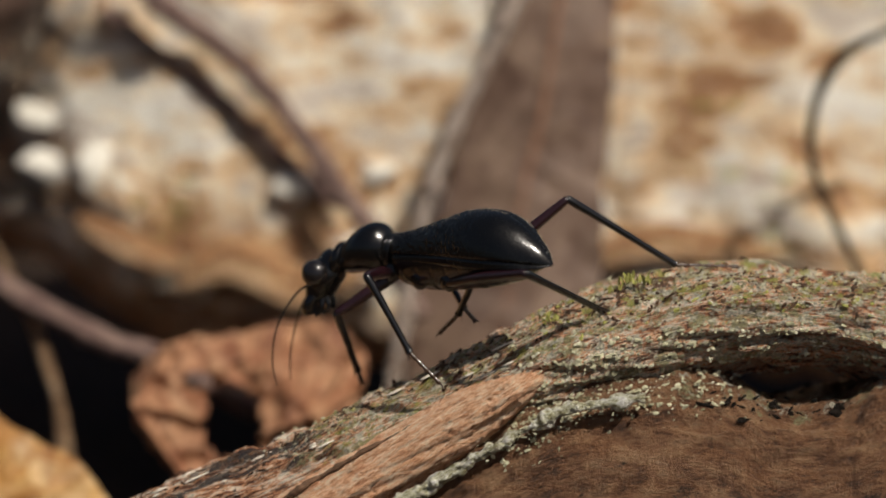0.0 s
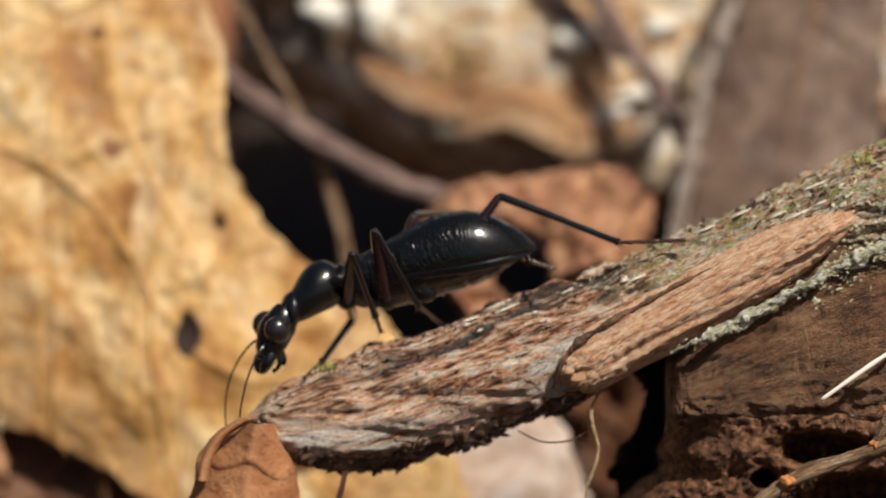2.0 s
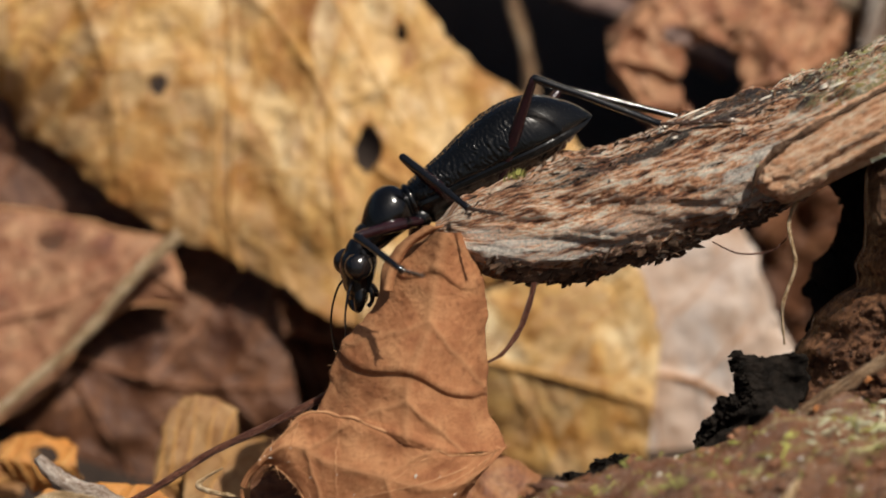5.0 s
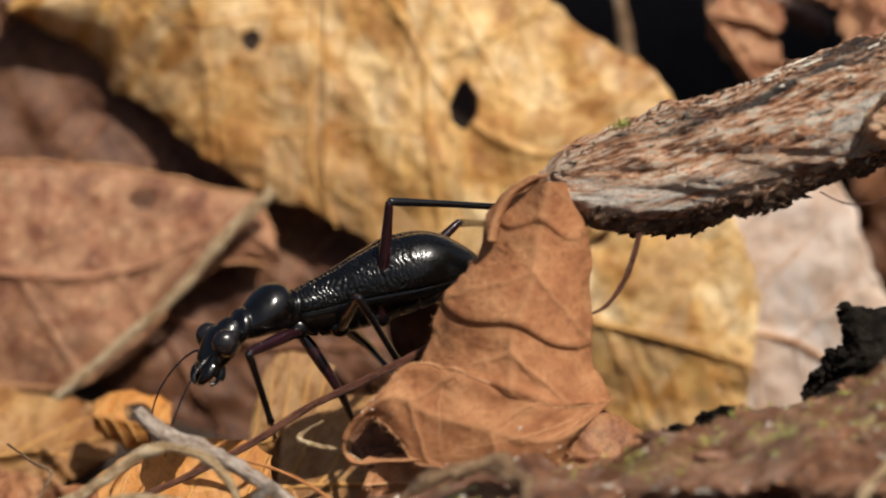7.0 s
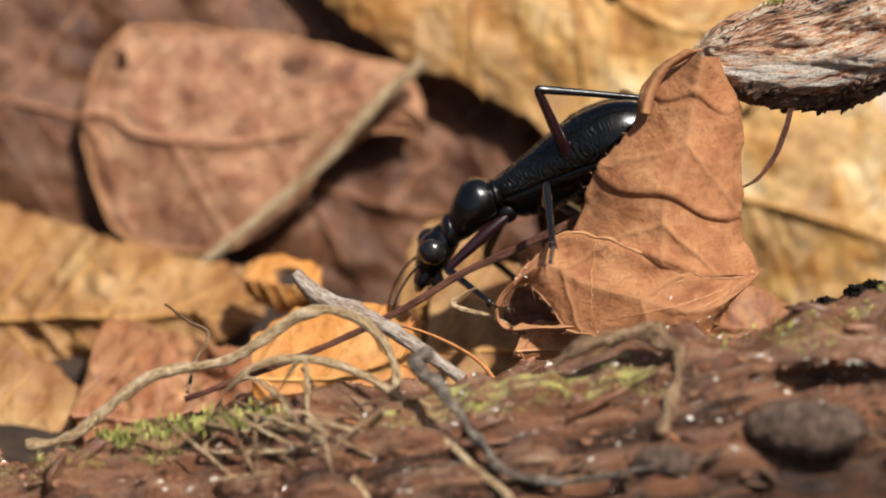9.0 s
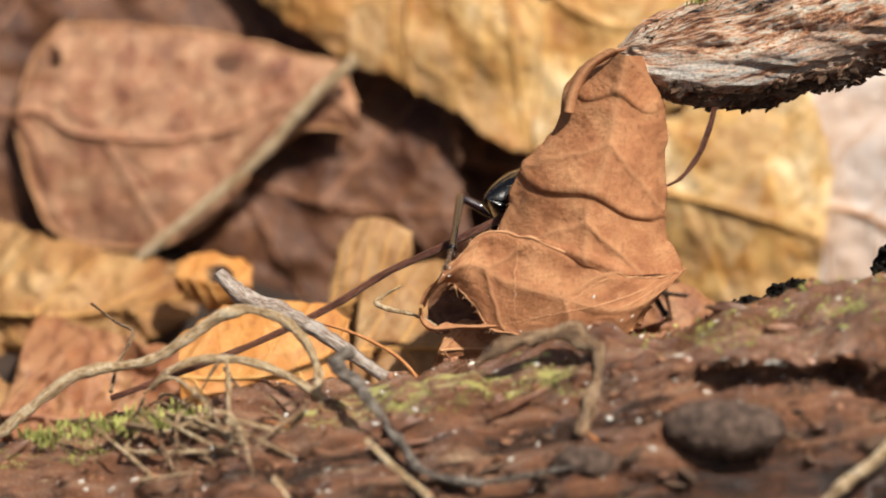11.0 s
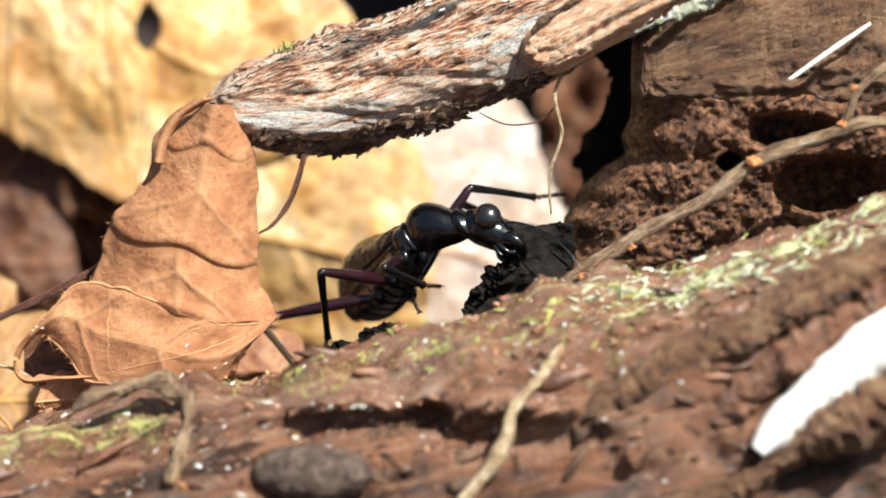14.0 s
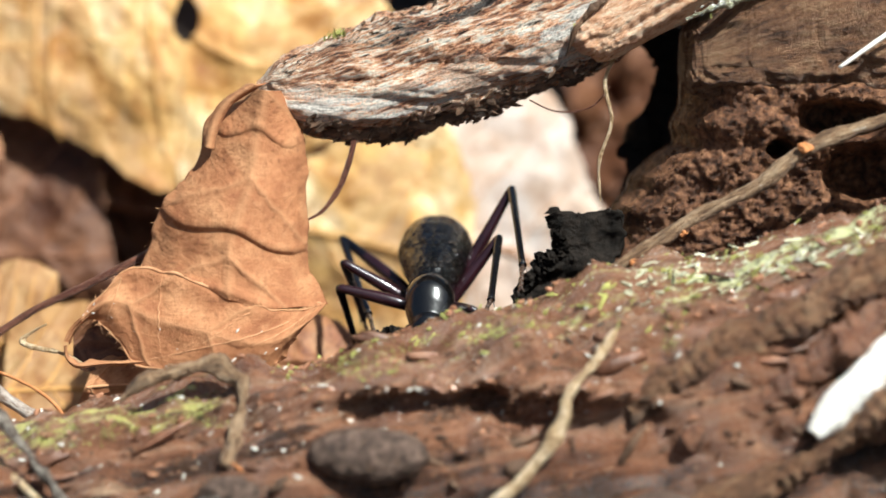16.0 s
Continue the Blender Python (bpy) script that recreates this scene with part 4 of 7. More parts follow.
def build_pale_log():
    t = thing("pale_log", (15, 100, -6), "pale sunlit log with peeling bark and white lichen spots", "log")
    st = [(-46, 10, 2, 104, 6), (-42, 18, 0.5, 102, 14), (-36, 26, -1.4, 101, 22), (-31, 29, -5.2, 100, 25), (-26, 31, -8.6, 100, 26), (-22, 33, -10.4, 100, 27), (-16, 34, -10, 100, 27), (0, 36, -10.5, 100, 27), (15, 36, -10, 100, 27), (40, 36, -11, 102, 27), (90, 36, -12, 108, 27)]
    V, F, U = log_mesh(st, 260, 130, 1.8, 61, 0.3, 4.5)
    link_mesh("wood", to_world(V), F, M_PALELOG, t, U)
    spots = [(-6.0, 6.8, 1.3, 1.0), (-13.8, 5.6, 2.1, 1.3), (-12, 6.2, 1.2, 1.0), (-35.8, 7.4, 2.2, 1.3), (-31.4, 7.4, 1.8, 1.6), (-36.6, 12, 2.3, 1.2), (-8, 0.6, 1.8, 0.6)]
    for i, (u, v, a, b) in enumerate(spots):
        front = V[V[:, 1] < 96]
        d = (front[:, 0] - u) ** 2 + (front[:, 2] - v) ** 2
        y = front[np.argsort(d)[:6], 1].min()
        v_, f_, u_ = blob((u, y - 0.25, v), (a, 0.7, b * 1.0), 40 + i, 14, 22, 0.6)
        link_mesh("lichen_spot", to_world(v_), f_, M_LICHEN_GLINT, t, label="white lichen rosette")
    face = float(np.median(V[(V[:, 1] < 100) & (np.abs(V[:, 2]) < 4) & (np.abs(V[:, 0] + 10) < 12), 1]))
    chip("bark_flake", [(-12.4, face - 1.2, -2.4), (-10.4, face - 1.5, -1.4), (-8.2, face - 1.2, -0.8)], 0.75, 0.6, M_WHITEWOOD, t, "pale split flake on the bark", 3)
    chip("bark_flake", [(-24, face - 1.0, -3.4), (-19, face - 1.8, -1.0), (-13, face - 1.6, -3.4), (-7, face - 1.0, -2.6)], 2.3, 1.2, M_BARKSLAB, t, "loose slab of orange-brown bark", 5)
    chip("bark_flake", [(-33, face - 0.6, 2.6), (-28, face - 1.4, 0.2), (-23, face - 1.2, -1.6)], 1.6, 1.0, M_BARKSLAB, t, "loose slab of orange-brown bark", 9)
    chip("bark_flake", [(12, face - 0.8, -1.2), (20, face - 1.4, 0.6), (30, face - 0.8, -0.6)], 1.7, 1.0, M_BARKSLAB, t, "loose slab of orange-brown bark", 12)
    scatter("moss", M_MOSS, near_line(V, [(-25.5, 1.5), (-24, 3.5), (-24.5, 6.5)], 1.0, 110), 0.35, t, 9000, flat=0.5, label="green moss smear")
    scatter("moss", M_MOSS, near_line(V, [(24, 12), (30, 2), (22, 0)], 1.6, 90), 0.4, t, 9300, flat=0.5)


build_pale_log()


# ---- sticks, roots and stalks ----
def strand(name, pts, radii, mat, label, category, n=50, m=10, rough=0.25, seed=0, knots=()):
    t = thing(name, pts[len(pts) // 2], label, category)
    v, f, u = tube_mesh(pts, np.asarray(radii) * ((0.8 if mat is M_ROOT else 0.66) if name == "rootlet" else 0.85), n * 2, m + 4, rough * 1.6, seed)
    link_mesh("stem", v, f, mat, t, u)
    if name == "stick":
        C = resample(pts, 41)
        for i, q in enumerate((9, 24, 33)):
            bv, bf, bu = tube_mesh(C[q - 1:q + 2], [0.6 * radii[0], (1.06 + 0.05 * (i % 2)) * 0.85 * max(radii), 0.6 * radii[0]], 8, 14, 0.3, seed + i)
            link_mesh("node", bv, bf, mat, t, bu)
    for i, (p, r) in enumerate(knots):
        bv, bf, bu = blob(p, (r * 0.6, r * 0.5, r * 0.5), seed + i, 14, 18, 0.8)
        link_mesh("knot", to_world(bv), bf, M_ORANGE, t, label="orange fungal knot")
    return t


strand("stick", [(-27.5, 71, 24.6), (-25.7, 70, 22.2), (-17.7, 70, 16.2), (-12.6, 69, 10.2), (-9.1, 68, 5.2), (-6.0, 66, 1.1), (-1.9, 64, -6.1)], [1.1, 1.05, 1.0, 1.05, 1.1, 1.1, 1.1], M_STICK, "dark purple-brown twig leaning on the pale log", "twig", 60, 14, 0.15, 2)
strand("stick", [(-30.6, 73, 21.5), (-25.3, 73, 17.5), (-19.3, 73, 12.7), (-15.2, 72, 8.7), (-11.1, 72, 5.4), (-9.1, 71, 3.9)], [0.9, 0.9, 1.0, 0.95, 0.9, 0.7], M_STICK, "thin dark twig crossing the pale log", "twig", 60, 12, 0.15, 4)
strand("stick", [(-52, 58, 8), (-44.8, 55, 1.9), (-39.4, 55, -2.2), (-33.9, 55, -5.5), (-28.9, 55, -7.9), (-24.5, 54, -9.3), (-16, 54, -14)], [1.1, 1.1, 1.15, 1.2, 1.2, 1.2, 1.1], M_STICK, "smooth purple-brown stick over the dark hollow", "twig", 60, 14, 0.1, 5)
strand("stick", [(8.2, 61, 26.2), (6.4, 60, 21.8), (2.9, 60, 14.5), (0.3, 60, 9.0), (-1.7, 60, 3.0), (-3.4, 60, -6.1), (-5.0, 60, -16.2)], [1.0, 0.95, 0.9, 0.9, 0.85, 0.8, 0.7], M_STUB, "thin pale grey-brown twig before the log", "twig", 60, 12, 0.12, 6)
strand("stick", [(-46, 62, 12), (-43, 60, 7), (-40, 58, 2), (-36, 57, -5), (-33.5, 56, -12), (-32.5, 56, -18)], [0.35, 0.4, 0.45, 0.6, 0.7, 0.7], M_TWIG, "thin bent grass-like twig in the hollow", "twig", 50, 10, 0.15, 7)
strand("rootlet", [(44, 62, 21), (38.2, 60, 18.8), (34.3, 60, 16.3), (32.3, 60, 11.9), (32.3, 60, 7), (34.3, 60, 2), (36.5, 59, -3), (38, 58, -10)], [0.5, 0.6, 0.75, 0.65, 0.6, 0.6, 0.6, 0.5], M_CHAR_SHADE, "dark curved rootlet before the pale log", "root", 60, 10, 0.2, 8)
strand("leaf_stalk", [(-60.5, 38.2, -28.6), (-63.9, 38.0, -31.9), (-67.8, 37.6, -36.8), (-71.9, 37.2, -40.8), (-76.8, 37.0, -45.3), (-80, 36.6, -48)], [0.7, 0.62, 0.55, 0.5, 0.45, 0.4], M_ROOT, "grey-brown leaf stalk lying on the red-brown leaf", "leaf stalk", 50, 12, 0.1, 9)
strand("leaf_stalk", [(-42, 5, -37), (-45.3, 4, -38.8), (-49.9, 4, -41.4), (-54.5, 4, -43.8), (-58.6, 4, -46.6), (-63.2, 4, -49.2), (-67.8, 4, -51.4), (-75, 3, -54.5)], [0.4, 0.38, 0.36, 0.34, 0.32, 0.3, 0.3, 0.25], M_REDSTEM, "thin red-brown stalk of the curled leaf", "leaf stalk", 60, 10, 0.08, 10)
strand("rootlet", [(-30.6, 4, -29.4), (-30.8, 2, -30.9), (-31.4, 2, -33.1), (-32.2, 2, -34.6), (-33.0, 2, -35.6), (-34.2, 2, -36.3)], [0.3, 0.34, 0.34, 0.3, 0.22, 0.1], M_REDSTEM, "short dark rootlet hanging under the branch tip", "root", 40, 8, 0.12, 11)
strand("rootlet", [(-11, 1, -22.5), (-12, 0.6, -25), (-11.4, 0.6, -28), (-12.2, 0.8, -31), (-12, 1.5, -34)], [0.16, 0.18, 0.17, 0.15, 0.1], M_ROOT, "pale thread-like rootlet hanging before the hollow", "root", 40, 7, 0.1, 12)
strand("rootlet", [(-17.6, 2, -26.6), (-15.5, 1.6, -27.4), (-13, 1.4, -27), (-11.6, 1, -25.4)], [0.08, 0.1, 0.1, 0.08], M_REDSTEM, "fine red rootlet loop under the branch", "root", 30, 6, 0.05, 13)
strand("twig", [(-17, -3, -42.2), (-15, -4, -41), (-10.9, -4.4, -38.8), (-5.2, -5, -34.8), (-0.7, -5.6, -32.3), (2.5, -6, -29.6), (9.5, -6.4, -26.7), (13.9, -6.4, -25.9), (24, -6, -24)], [0.35, 0.7, 0.62, 0.62, 0.66, 0.7, 0.6, 0.55, 0.5], M_TWIG, "brown twig with orange knots lying along the rotten wood", "twig", 110, 14, 0.2, 14,
       knots=[((2.7, -6.6, -29.3), 0.7), ((9.9, -6.9, -23.9), 0.6), ((9.0, -6.9, -26.4), 0.5), ((-9.6, -5.2, -38.4), 0.7), ((-6, -5.6, -36), 0.4)])
strand("twig", [(9, -6.4, -26.8), (9.6, -6.8, -25.2), (10.4, -7, -23.6), (13, -7, -21.6), (17, -6.5, -19.5)], [0.45, 0.42, 0.4, 0.35, 0.3], M_TWIG, "side shoot of the brown twig", "twig", 40, 10, 0.2, 15)
strand("rootlet", [(-9.8, -12, -41), (-12.4, -16.6, -44.8), (-14.2, -18.8, -47), (-15.2, -19.6, -50), (-17.5, -20.4, -53.2), (-20.5, -20.8, -56), (-24, -20, -60)], [0.35, 0.4, 0.5, 0.55, 0.5, 0.5, 0.4], M_ROOT, "yellow-tan root crossing the lower log", "root", 70, 10, 0.3, 16)
strand("twig", [(-66.6, -3, -44.0), (-66.1, -3, -44.6), (-64.3, -3, -46), (-60.9, -3, -47.1), (-57.4, -3.4, -49), (-53.5, -4, -51.3), (-50, -5, -53)], [0.45, 0.7, 0.7, 0.7, 0.65, 0.6, 0.5], M_STUB, "bleached grey twig with a split end", "twig", 60, 12, 0.2, 17)
strand("rootlet", [(-55.8, -12, -48.8), (-56.7, -14, -49.4), (-54.6, -15.5, -51.3), (-51.6, -17.5, -54.4), (-49.8, -18.5, -56.3), (-46.2, -19, -57), (-42.2, -19.4, -56.2), (-39, -19.6, -55.4)], [0.5, 0.75, 0.75, 0.55, 0.42, 0.36, 0.32, 0.2], M_GREYROOT, "grey weathered rootlet curling over the log", "root", 80, 14, 0.45, 18)
strand("rootlet", [(-85, -10, -57.4), (-81.6, -10, -56.4), (-76.4, -9, -52), (-70.6, -8, -50.4), (-65.4, -8, -46.8), (-62.1, -8, -46.7), (-59.6, -9, -48.2), (-58.2, -10, -51), (-58.8, -12, -54.5), (-59.6, -15, -57.4), (-59.2, -17, -60)], [0.45, 0.5, 0.5, 0.5, 0.5, 0.48, 0.45, 0.42, 0.45, 0.55, 0.55], M_ROOT, "tan looped rootlet arching over the log", "root", 120, 10, 0.22, 19)
strand("rootlet", [(-70.5, -9, -52.5), (-69.2, -10, -51.1), (-66.8, -10, -50.1), (-63, -10, -50.1), (-58.8, -11, -51.7), (-55.4, -14, -54), (-52.5, -17, -55.9), (-49, -19, -58.4)], [0.3, 0.36, 0.4, 0.42, 0.42, 0.42, 0.4, 0.36], M_ROOT, "tan rootlet arching over the log", "root", 80, 10, 0.15, 20)
strand("rootlet", [(-70, -12, -54), (-66, -13.5, -54.6), (-62, -15, -56), (-60, -17, -58.4), (-57, -18.4, -61)], [0.35, 0.4, 0.42, 0.36, 0.3], M_ROOT, "tan rootlet lying on the log", "root", 60, 9, 0.25, 21)
strand("rootlet", [(-76, -11, -55), (-71, -13, -55), (-66, -15, -56.6), (-63, -17, -59), (-61.5, -18.4, -62)], [0.3, 0.34, 0.36, 0.3, 0.25], M_TWIG, "brown rootlet tangled in moss", "root", 60, 9, 0.25, 22)
strand("rootlet", [(-46.8, -12, -49.2), (-44.6, -12.4, -47.7), (-42.5, -12.6, -47.0), (-39.6, -12.6, -46.6), (-37.9, -13.6, -48.2), (-38.0, -15.6, -51), (-38.8, -17.6, -53.4)], [0.7, 0.9, 0.95, 1.0, 0.95, 0.8, 0.5], M_TWIG, "thick mottled brown rootlet hooked over the log", "root", 80, 14, 0.45, 23)
strand("rootlet", [(-76.8, 3, -47.4), (-74.6, 0, -48.4), (-72.8, -3, -49), (-73.4, -6, -51), (-73.6, -8, -53)], [0.14, 0.16, 0.2, 0.2, 0.2], M_TWIG, "small crooked brown rootlet", "root", 40, 7, 0.2, 24)
strand("rootlet", [(-60.5, 2, -47.6), (-57, 0, -48.2), (-54, -2, -49.2), (-52, -4, -50.4), (-50.6, -6, -52)], [0.14, 0.16, 0.2, 0.22, 0.2], M_ORANGE, "fine orange-red rootlet over the leaves", "root", 40, 7, 0.1, 25)
strand("rootlet", [(-53.2, 0, -44.6), (-54.8, 0, -45.6), (-54.6, -0.4, -46.2), (-52, -0.6, -46.7), (-50, -1, -47.6)], [0.12, 0.2, 0.22, 0.2, 0.15], M_ROOT, "short bent twiglet by the curled leaf", "root", 40, 7, 0.3, 26)
strand("rootlet", [(-38.4, -17.6, -53), (-36.8, -18.4, -54.2), (-35.4, -19.2, -56)], [0.14, 0.22, 0.26], M_ORANGE, "orange fibre stub in the soil", "root", 24, 8, 0.3, 27)
strand("rootlet", [(-20.5, -4, -43.6), (-17.5, -5, -42), (-13, -5.4, -40.4)], [0.1, 0.16, 0.16], M_ORANGE, "orange fibre along the log edge", "root", 24, 7, 0.3, 28)


def tangle():
    """The knot of fine rootlets and moss at the far end of the log."""
    r = np.random.default_rng(8)
    for i in range(24):
        a = np.array([r.uniform(-75, -60), r.uniform(-15, -8), r.uniform(-55.5, -52)])
        d = np.array([r.uniform(3, 9), r.uniform(-5, 0), r.uniform(-6, -1)])
        bend = r.normal(0, 1.7, (3, 3)) * [1, 0.5, 1]
        pts = [a, a + d * 0.33 + bend[0] + [0, 0, 1], a + d * 0.66 + bend[1], a + d + bend[2] * 0.5 - [0, 0, 1]]
        strand("rootlet", [tuple(p) for p in pts], [0.12, 0.2, 0.2, 0.1], (M_ROOT, M_TWIG, M_ROOT, M_GREYROOT, M_TWIG, M_ROOT, M_ORANGE)[i % 7], "fine tangled rootlet on the mossy log end", "root", 30, 6, 0.3, 60 + i)


tangle()
MOSS = thing("moss_cushion", (-74, -10, -56), "yellow-green moss cushion among rootlets on the log", "moss")
tuft("moss_tuft", [(-79 + 0.9 * i, -12 - 0.3 * (i % 4), -56.2 + 0.2 * i - 0.4 * (i % 3)) for i in range(14)], 0.6, M_MOSS, MOSS, 40, 0.6)


def pellet(center, size, label, seed):
    t = thing("pellet", center, label, "dropping")
    v, f, u = blob(center, size, seed, 40, 52, 0.1)
    v = v + (v - np.asarray(center)) * (0.07 * fbm(v, 0.9, 3, seed))[:, None]
    link_mesh("body", to_world(v), f, M_PELLET, t)
    scatter("soil_debris", M_BARK_CREVICE, v[rng.choice(len(v), 60)], 0.16, t, 300 + seed, label="soil crumbs stuck on")


pellet((-28.4, -18.9, -52.2), (4.1, 2.0, 2.0), "dark grey-brown oval dropping on the log", 3)
pellet((-7.5, -20, -56), (3.2, 2.4, 2.2), "dark brown lump on the log", 8)
pellet((-38, -18.4, -55.2), (2.4, 1.2, 1.4), "dark brown lump of soil on the log", 12)


# ---- leaves ----
def add_ribs(t, P, holes, mat, pairs, width):
    """The midrib and its side veins, raised on the side toward -y of a leaf grid P."""
    n, m = P.shape[:2]
    c = m // 2

    def clear(q):
        return all(np.all(((q[:, 0] - hu) / ru) ** 2 + ((q[:, 2] - hv) / rv) ** 2 > 1.4) for hu, hv, ru, rv in holes)

    lines = [("midrib", P[2:-2, c], width)]
    x = np.linspace(0, 0.94, 24)
    for i in range(pairs):
        k0 = 0.08 + 0.72 * i / max(pairs - 1, 1)
        for side in (-1, 1):
            kk = np.clip(((k0 + 0.02 * side + 0.2 * x**0.85) * (n - 1)).astype(int), 0, n - 1)
            jj = np.clip(np.rint(c + side * x * (c - 1)).astype(int), 0, m - 1)
            lines.append(("vein", P[kk, jj], width * 0.5))
    for name, line, r in lines:
        if clear(line) and np.ptp(line, axis=0).max() > 1.0:
            v, f, u = tube_mesh(line[:: max(1, len(line) // 24)] - [0, 0.03, 0], [r, 0.8 * r, 0.3 * r], 40, 6)
            link_mesh(name, v, f, mat, t, u)


def blade(name, edge_a, edge_b, mat, label, place, bulge=0.0, relief=0.5, n=90, m=60, holes=(), seed=0, thick=0.14, vein_step=5.0, pleats=(), parent=None, partname="blade", lift=None, shift=None, ribs=5, rib_width=0.2):
    """A dead leaf between two edges of (u, v) points from base to tip. place: (w0, slope on v, slope on u, u0, v0)."""
    A, B = resample(edge_a, n), resample(edge_b, n)
    x = np.linspace(0, 1, m)
    Q = A[:, None] * (1 - x)[None, :, None] + B[:, None] * x[None, :, None]
    P0 = np.stack([Q[..., 0], 0 * Q[..., 0], Q[..., 1]], -1)
    rag = np.abs(2 * x - 1) ** 8
    Q = Q + (rag[None, :, None] * 0.3 * np.stack([vnoise(P0, 0.9, seed + 1), vnoise(P0, 0.8, seed + 2)], -1))
    if shift is not None:
        Q[..., 1] += shift(np.linspace(0, 1, n)[:, None], x[None])
    mid = (A + B) / 2
    s = np.r_[0, np.cumsum(np.linalg.norm(np.diff(mid, axis=0), axis=1))]
    half = np.linalg.norm(B - A, axis=1) / 2
    across = (2 * x - 1)[None] * half[:, None]
    w0, sv, su, u0, v0 = place
    w = w0 + sv * (Q[..., 1] - v0) + su * (Q[..., 0] - u0) - bulge * (1 - (2 * x - 1) ** 2)[None]
    w = w + relief * (1.3 * fbm(P0, 9.0, 2, seed) + 0.5 * fbm(P0, 2.5, 3, seed + 5))
    run = s[:, None] - 0.75 * np.abs(across)
    tri = np.abs(((run / vein_step) % 2) - 1) * vein_step
    w = w - 0.28 * relief * np.exp(-(((vein_step - tri) / 0.4) ** 2)) - 0.3 * relief * np.exp(-((across / 0.5) ** 2))
    k = np.linspace(0, 1, n)[:, None]
    for at, amount, width in pleats:
        w = w - amount * np.exp(-(((k - at - 0.03 * np.sin(3 * np.pi * x)[None]) / width) ** 2))
    if lift is not None:
        w = w + lift(k, x[None])
    P = np.stack([Q[..., 0], w, Q[..., 1]], -1)
    mask = np.ones((n - 1, m - 1), bool)
    for hu, hv, ru, rv in holes:
        e = ((P[..., 0] - hu) / ru) ** 2 + ((P[..., 2] - hv) / rv) ** 2 + 0.35 * vnoise(P0, 0.7, 3)
        mask &= (e > 1)[:-1, :-1]
    t = parent or thing(name, (mid[n // 2][0], float(w[n // 2].mean()), mid[n // 2][1]), label, "leaf")
    if ribs:
        add_ribs(t, P, holes, RIBS.get(mat, M_REDRIB), ribs, rib_width)
    uv = np.stack(np.broadcast_arrays(s[:, None], across), -1).reshape(-1, 2)
    ob = link_mesh(partname, to_world(P.reshape(-1, 3)), grid_faces(n, m, mask=mask), mat, t, uv)
    so = ob.modifiers.new("thick", "SOLIDIFY")
    so.thickness = thick * MM
    return t, P


YELLOW, YELLOW_P = blade("dead_leaf", [(-83, -14.5), (-78, -4), (-68, 6), (-56, 12), (-47, 9.5), (-43.3, 2.3), (-43, -4.7), (-40.5, -10.4), (-35.7, -15), (-30, -18.2), (-26, -24)],
      [(-83, -15), (-76.2, -18.3), (-74.7, -21), (-71.5, -22.2), (-67.7, -25.3), (-62, -28.7), (-57, -30.4), (-52, -33), (-46.8, -35.6), (-41, -34.5), (-34, -31), (-26, -25)],
      M_YELLOW, "large mottled yellow-brown dead leaf with insect holes", (41, 0.2, 0.0, 0, -21), 1.0, 0.7, 240, 200,
      holes=[(-45.6, -21.2, 1.05, 2.1), (-63.1, -16.4, 0.7, 0.85), (-52.6, -5.6, 0.95, 0.8), (-43.3, -11.4, 0.45, 0.8), (-67.6, -3.8, 0.6, 0.45), (-54.4, 4.2, 0.8, 0.55)], seed=2, vein_step=7, ribs=0, lift=lambda k, x: 4.5 * (np.clip(x - 0.6, 0, 1) / 0.4) ** 2 * np.clip(1.2 - 1.6 * k, 0, 1))
def lay_veins(t, P, lines, mat):
    """Ribs that lie on the leaf grid P along lines of (u, v, radius) points."""
    G = P.reshape(-1, 3)
    for name, line in lines:
        L = resample(line, 26)
        rows = []
        for u, v, r in L:
            d = (G[:, 0] - u) ** 2 + (G[:, 2] - v) ** 2
            rows.append((u, float(G[np.argsort(d)[:6], 1].mean()) - 0.0, v))
        link_mesh(name, *tube_mesh(rows, 0.62 * L[::5, 2], 60, 7)[:2], mat, t)


lay_veins(YELLOW, YELLOW_P, [
    ("midrib", [(-53.6, 6, 0.34), (-52.6, -1.6, 0.3), (-50, -6.8, 0.28), (-47.4, -11.4, 0.26), (-44.4, -16.5, 0.24), (-42.4, -19.7, 0.2)]),
    ("vein", [(-57.8, 6, 0.22), (-57.6, -1.8, 0.24), (-57.9, -8, 0.24), (-58.0, -18.4, 0.24), (-57.6, -27, 0.22), (-55.5, -31.5, 0.16)]),
    ("vein", [(-74, -13, 0.16), (-67.6, -15.2, 0.18), (-61.9, -14.5, 0.18), (-58.0, -14.2, 0.14)]),
    ("vein", [(-65.5, -23.0, 0.1), (-63.5, -23.4, 0.16), (-60, -24.1, 0.18), (-53, -23.3, 0.18), (-47.5, -24.0, 0.12)]),
    ("vein", [(-45.2, -24.2, 0.16), (-45.1, -25.7, 0.22), (-45.6, -30, 0.2), (-45.9, -34.6, 0.14)]),
    ("vein", [(-50.2, -7, 0.14), (-54, -8.4, 0.14), (-57.6, -9, 0.1)]),
    ("vein", [(-58, -19, 0.14), (-63, -20.4, 0.14), (-69, -20.0, 0.1)]),
    ("vein", [(-66, 3, 0.16), (-65.4, -4, 0.18), (-66.4, -12, 0.16), (-66.2, -20, 0.14), (-64.6, -25.6, 0.1)]),
], M_RIB)
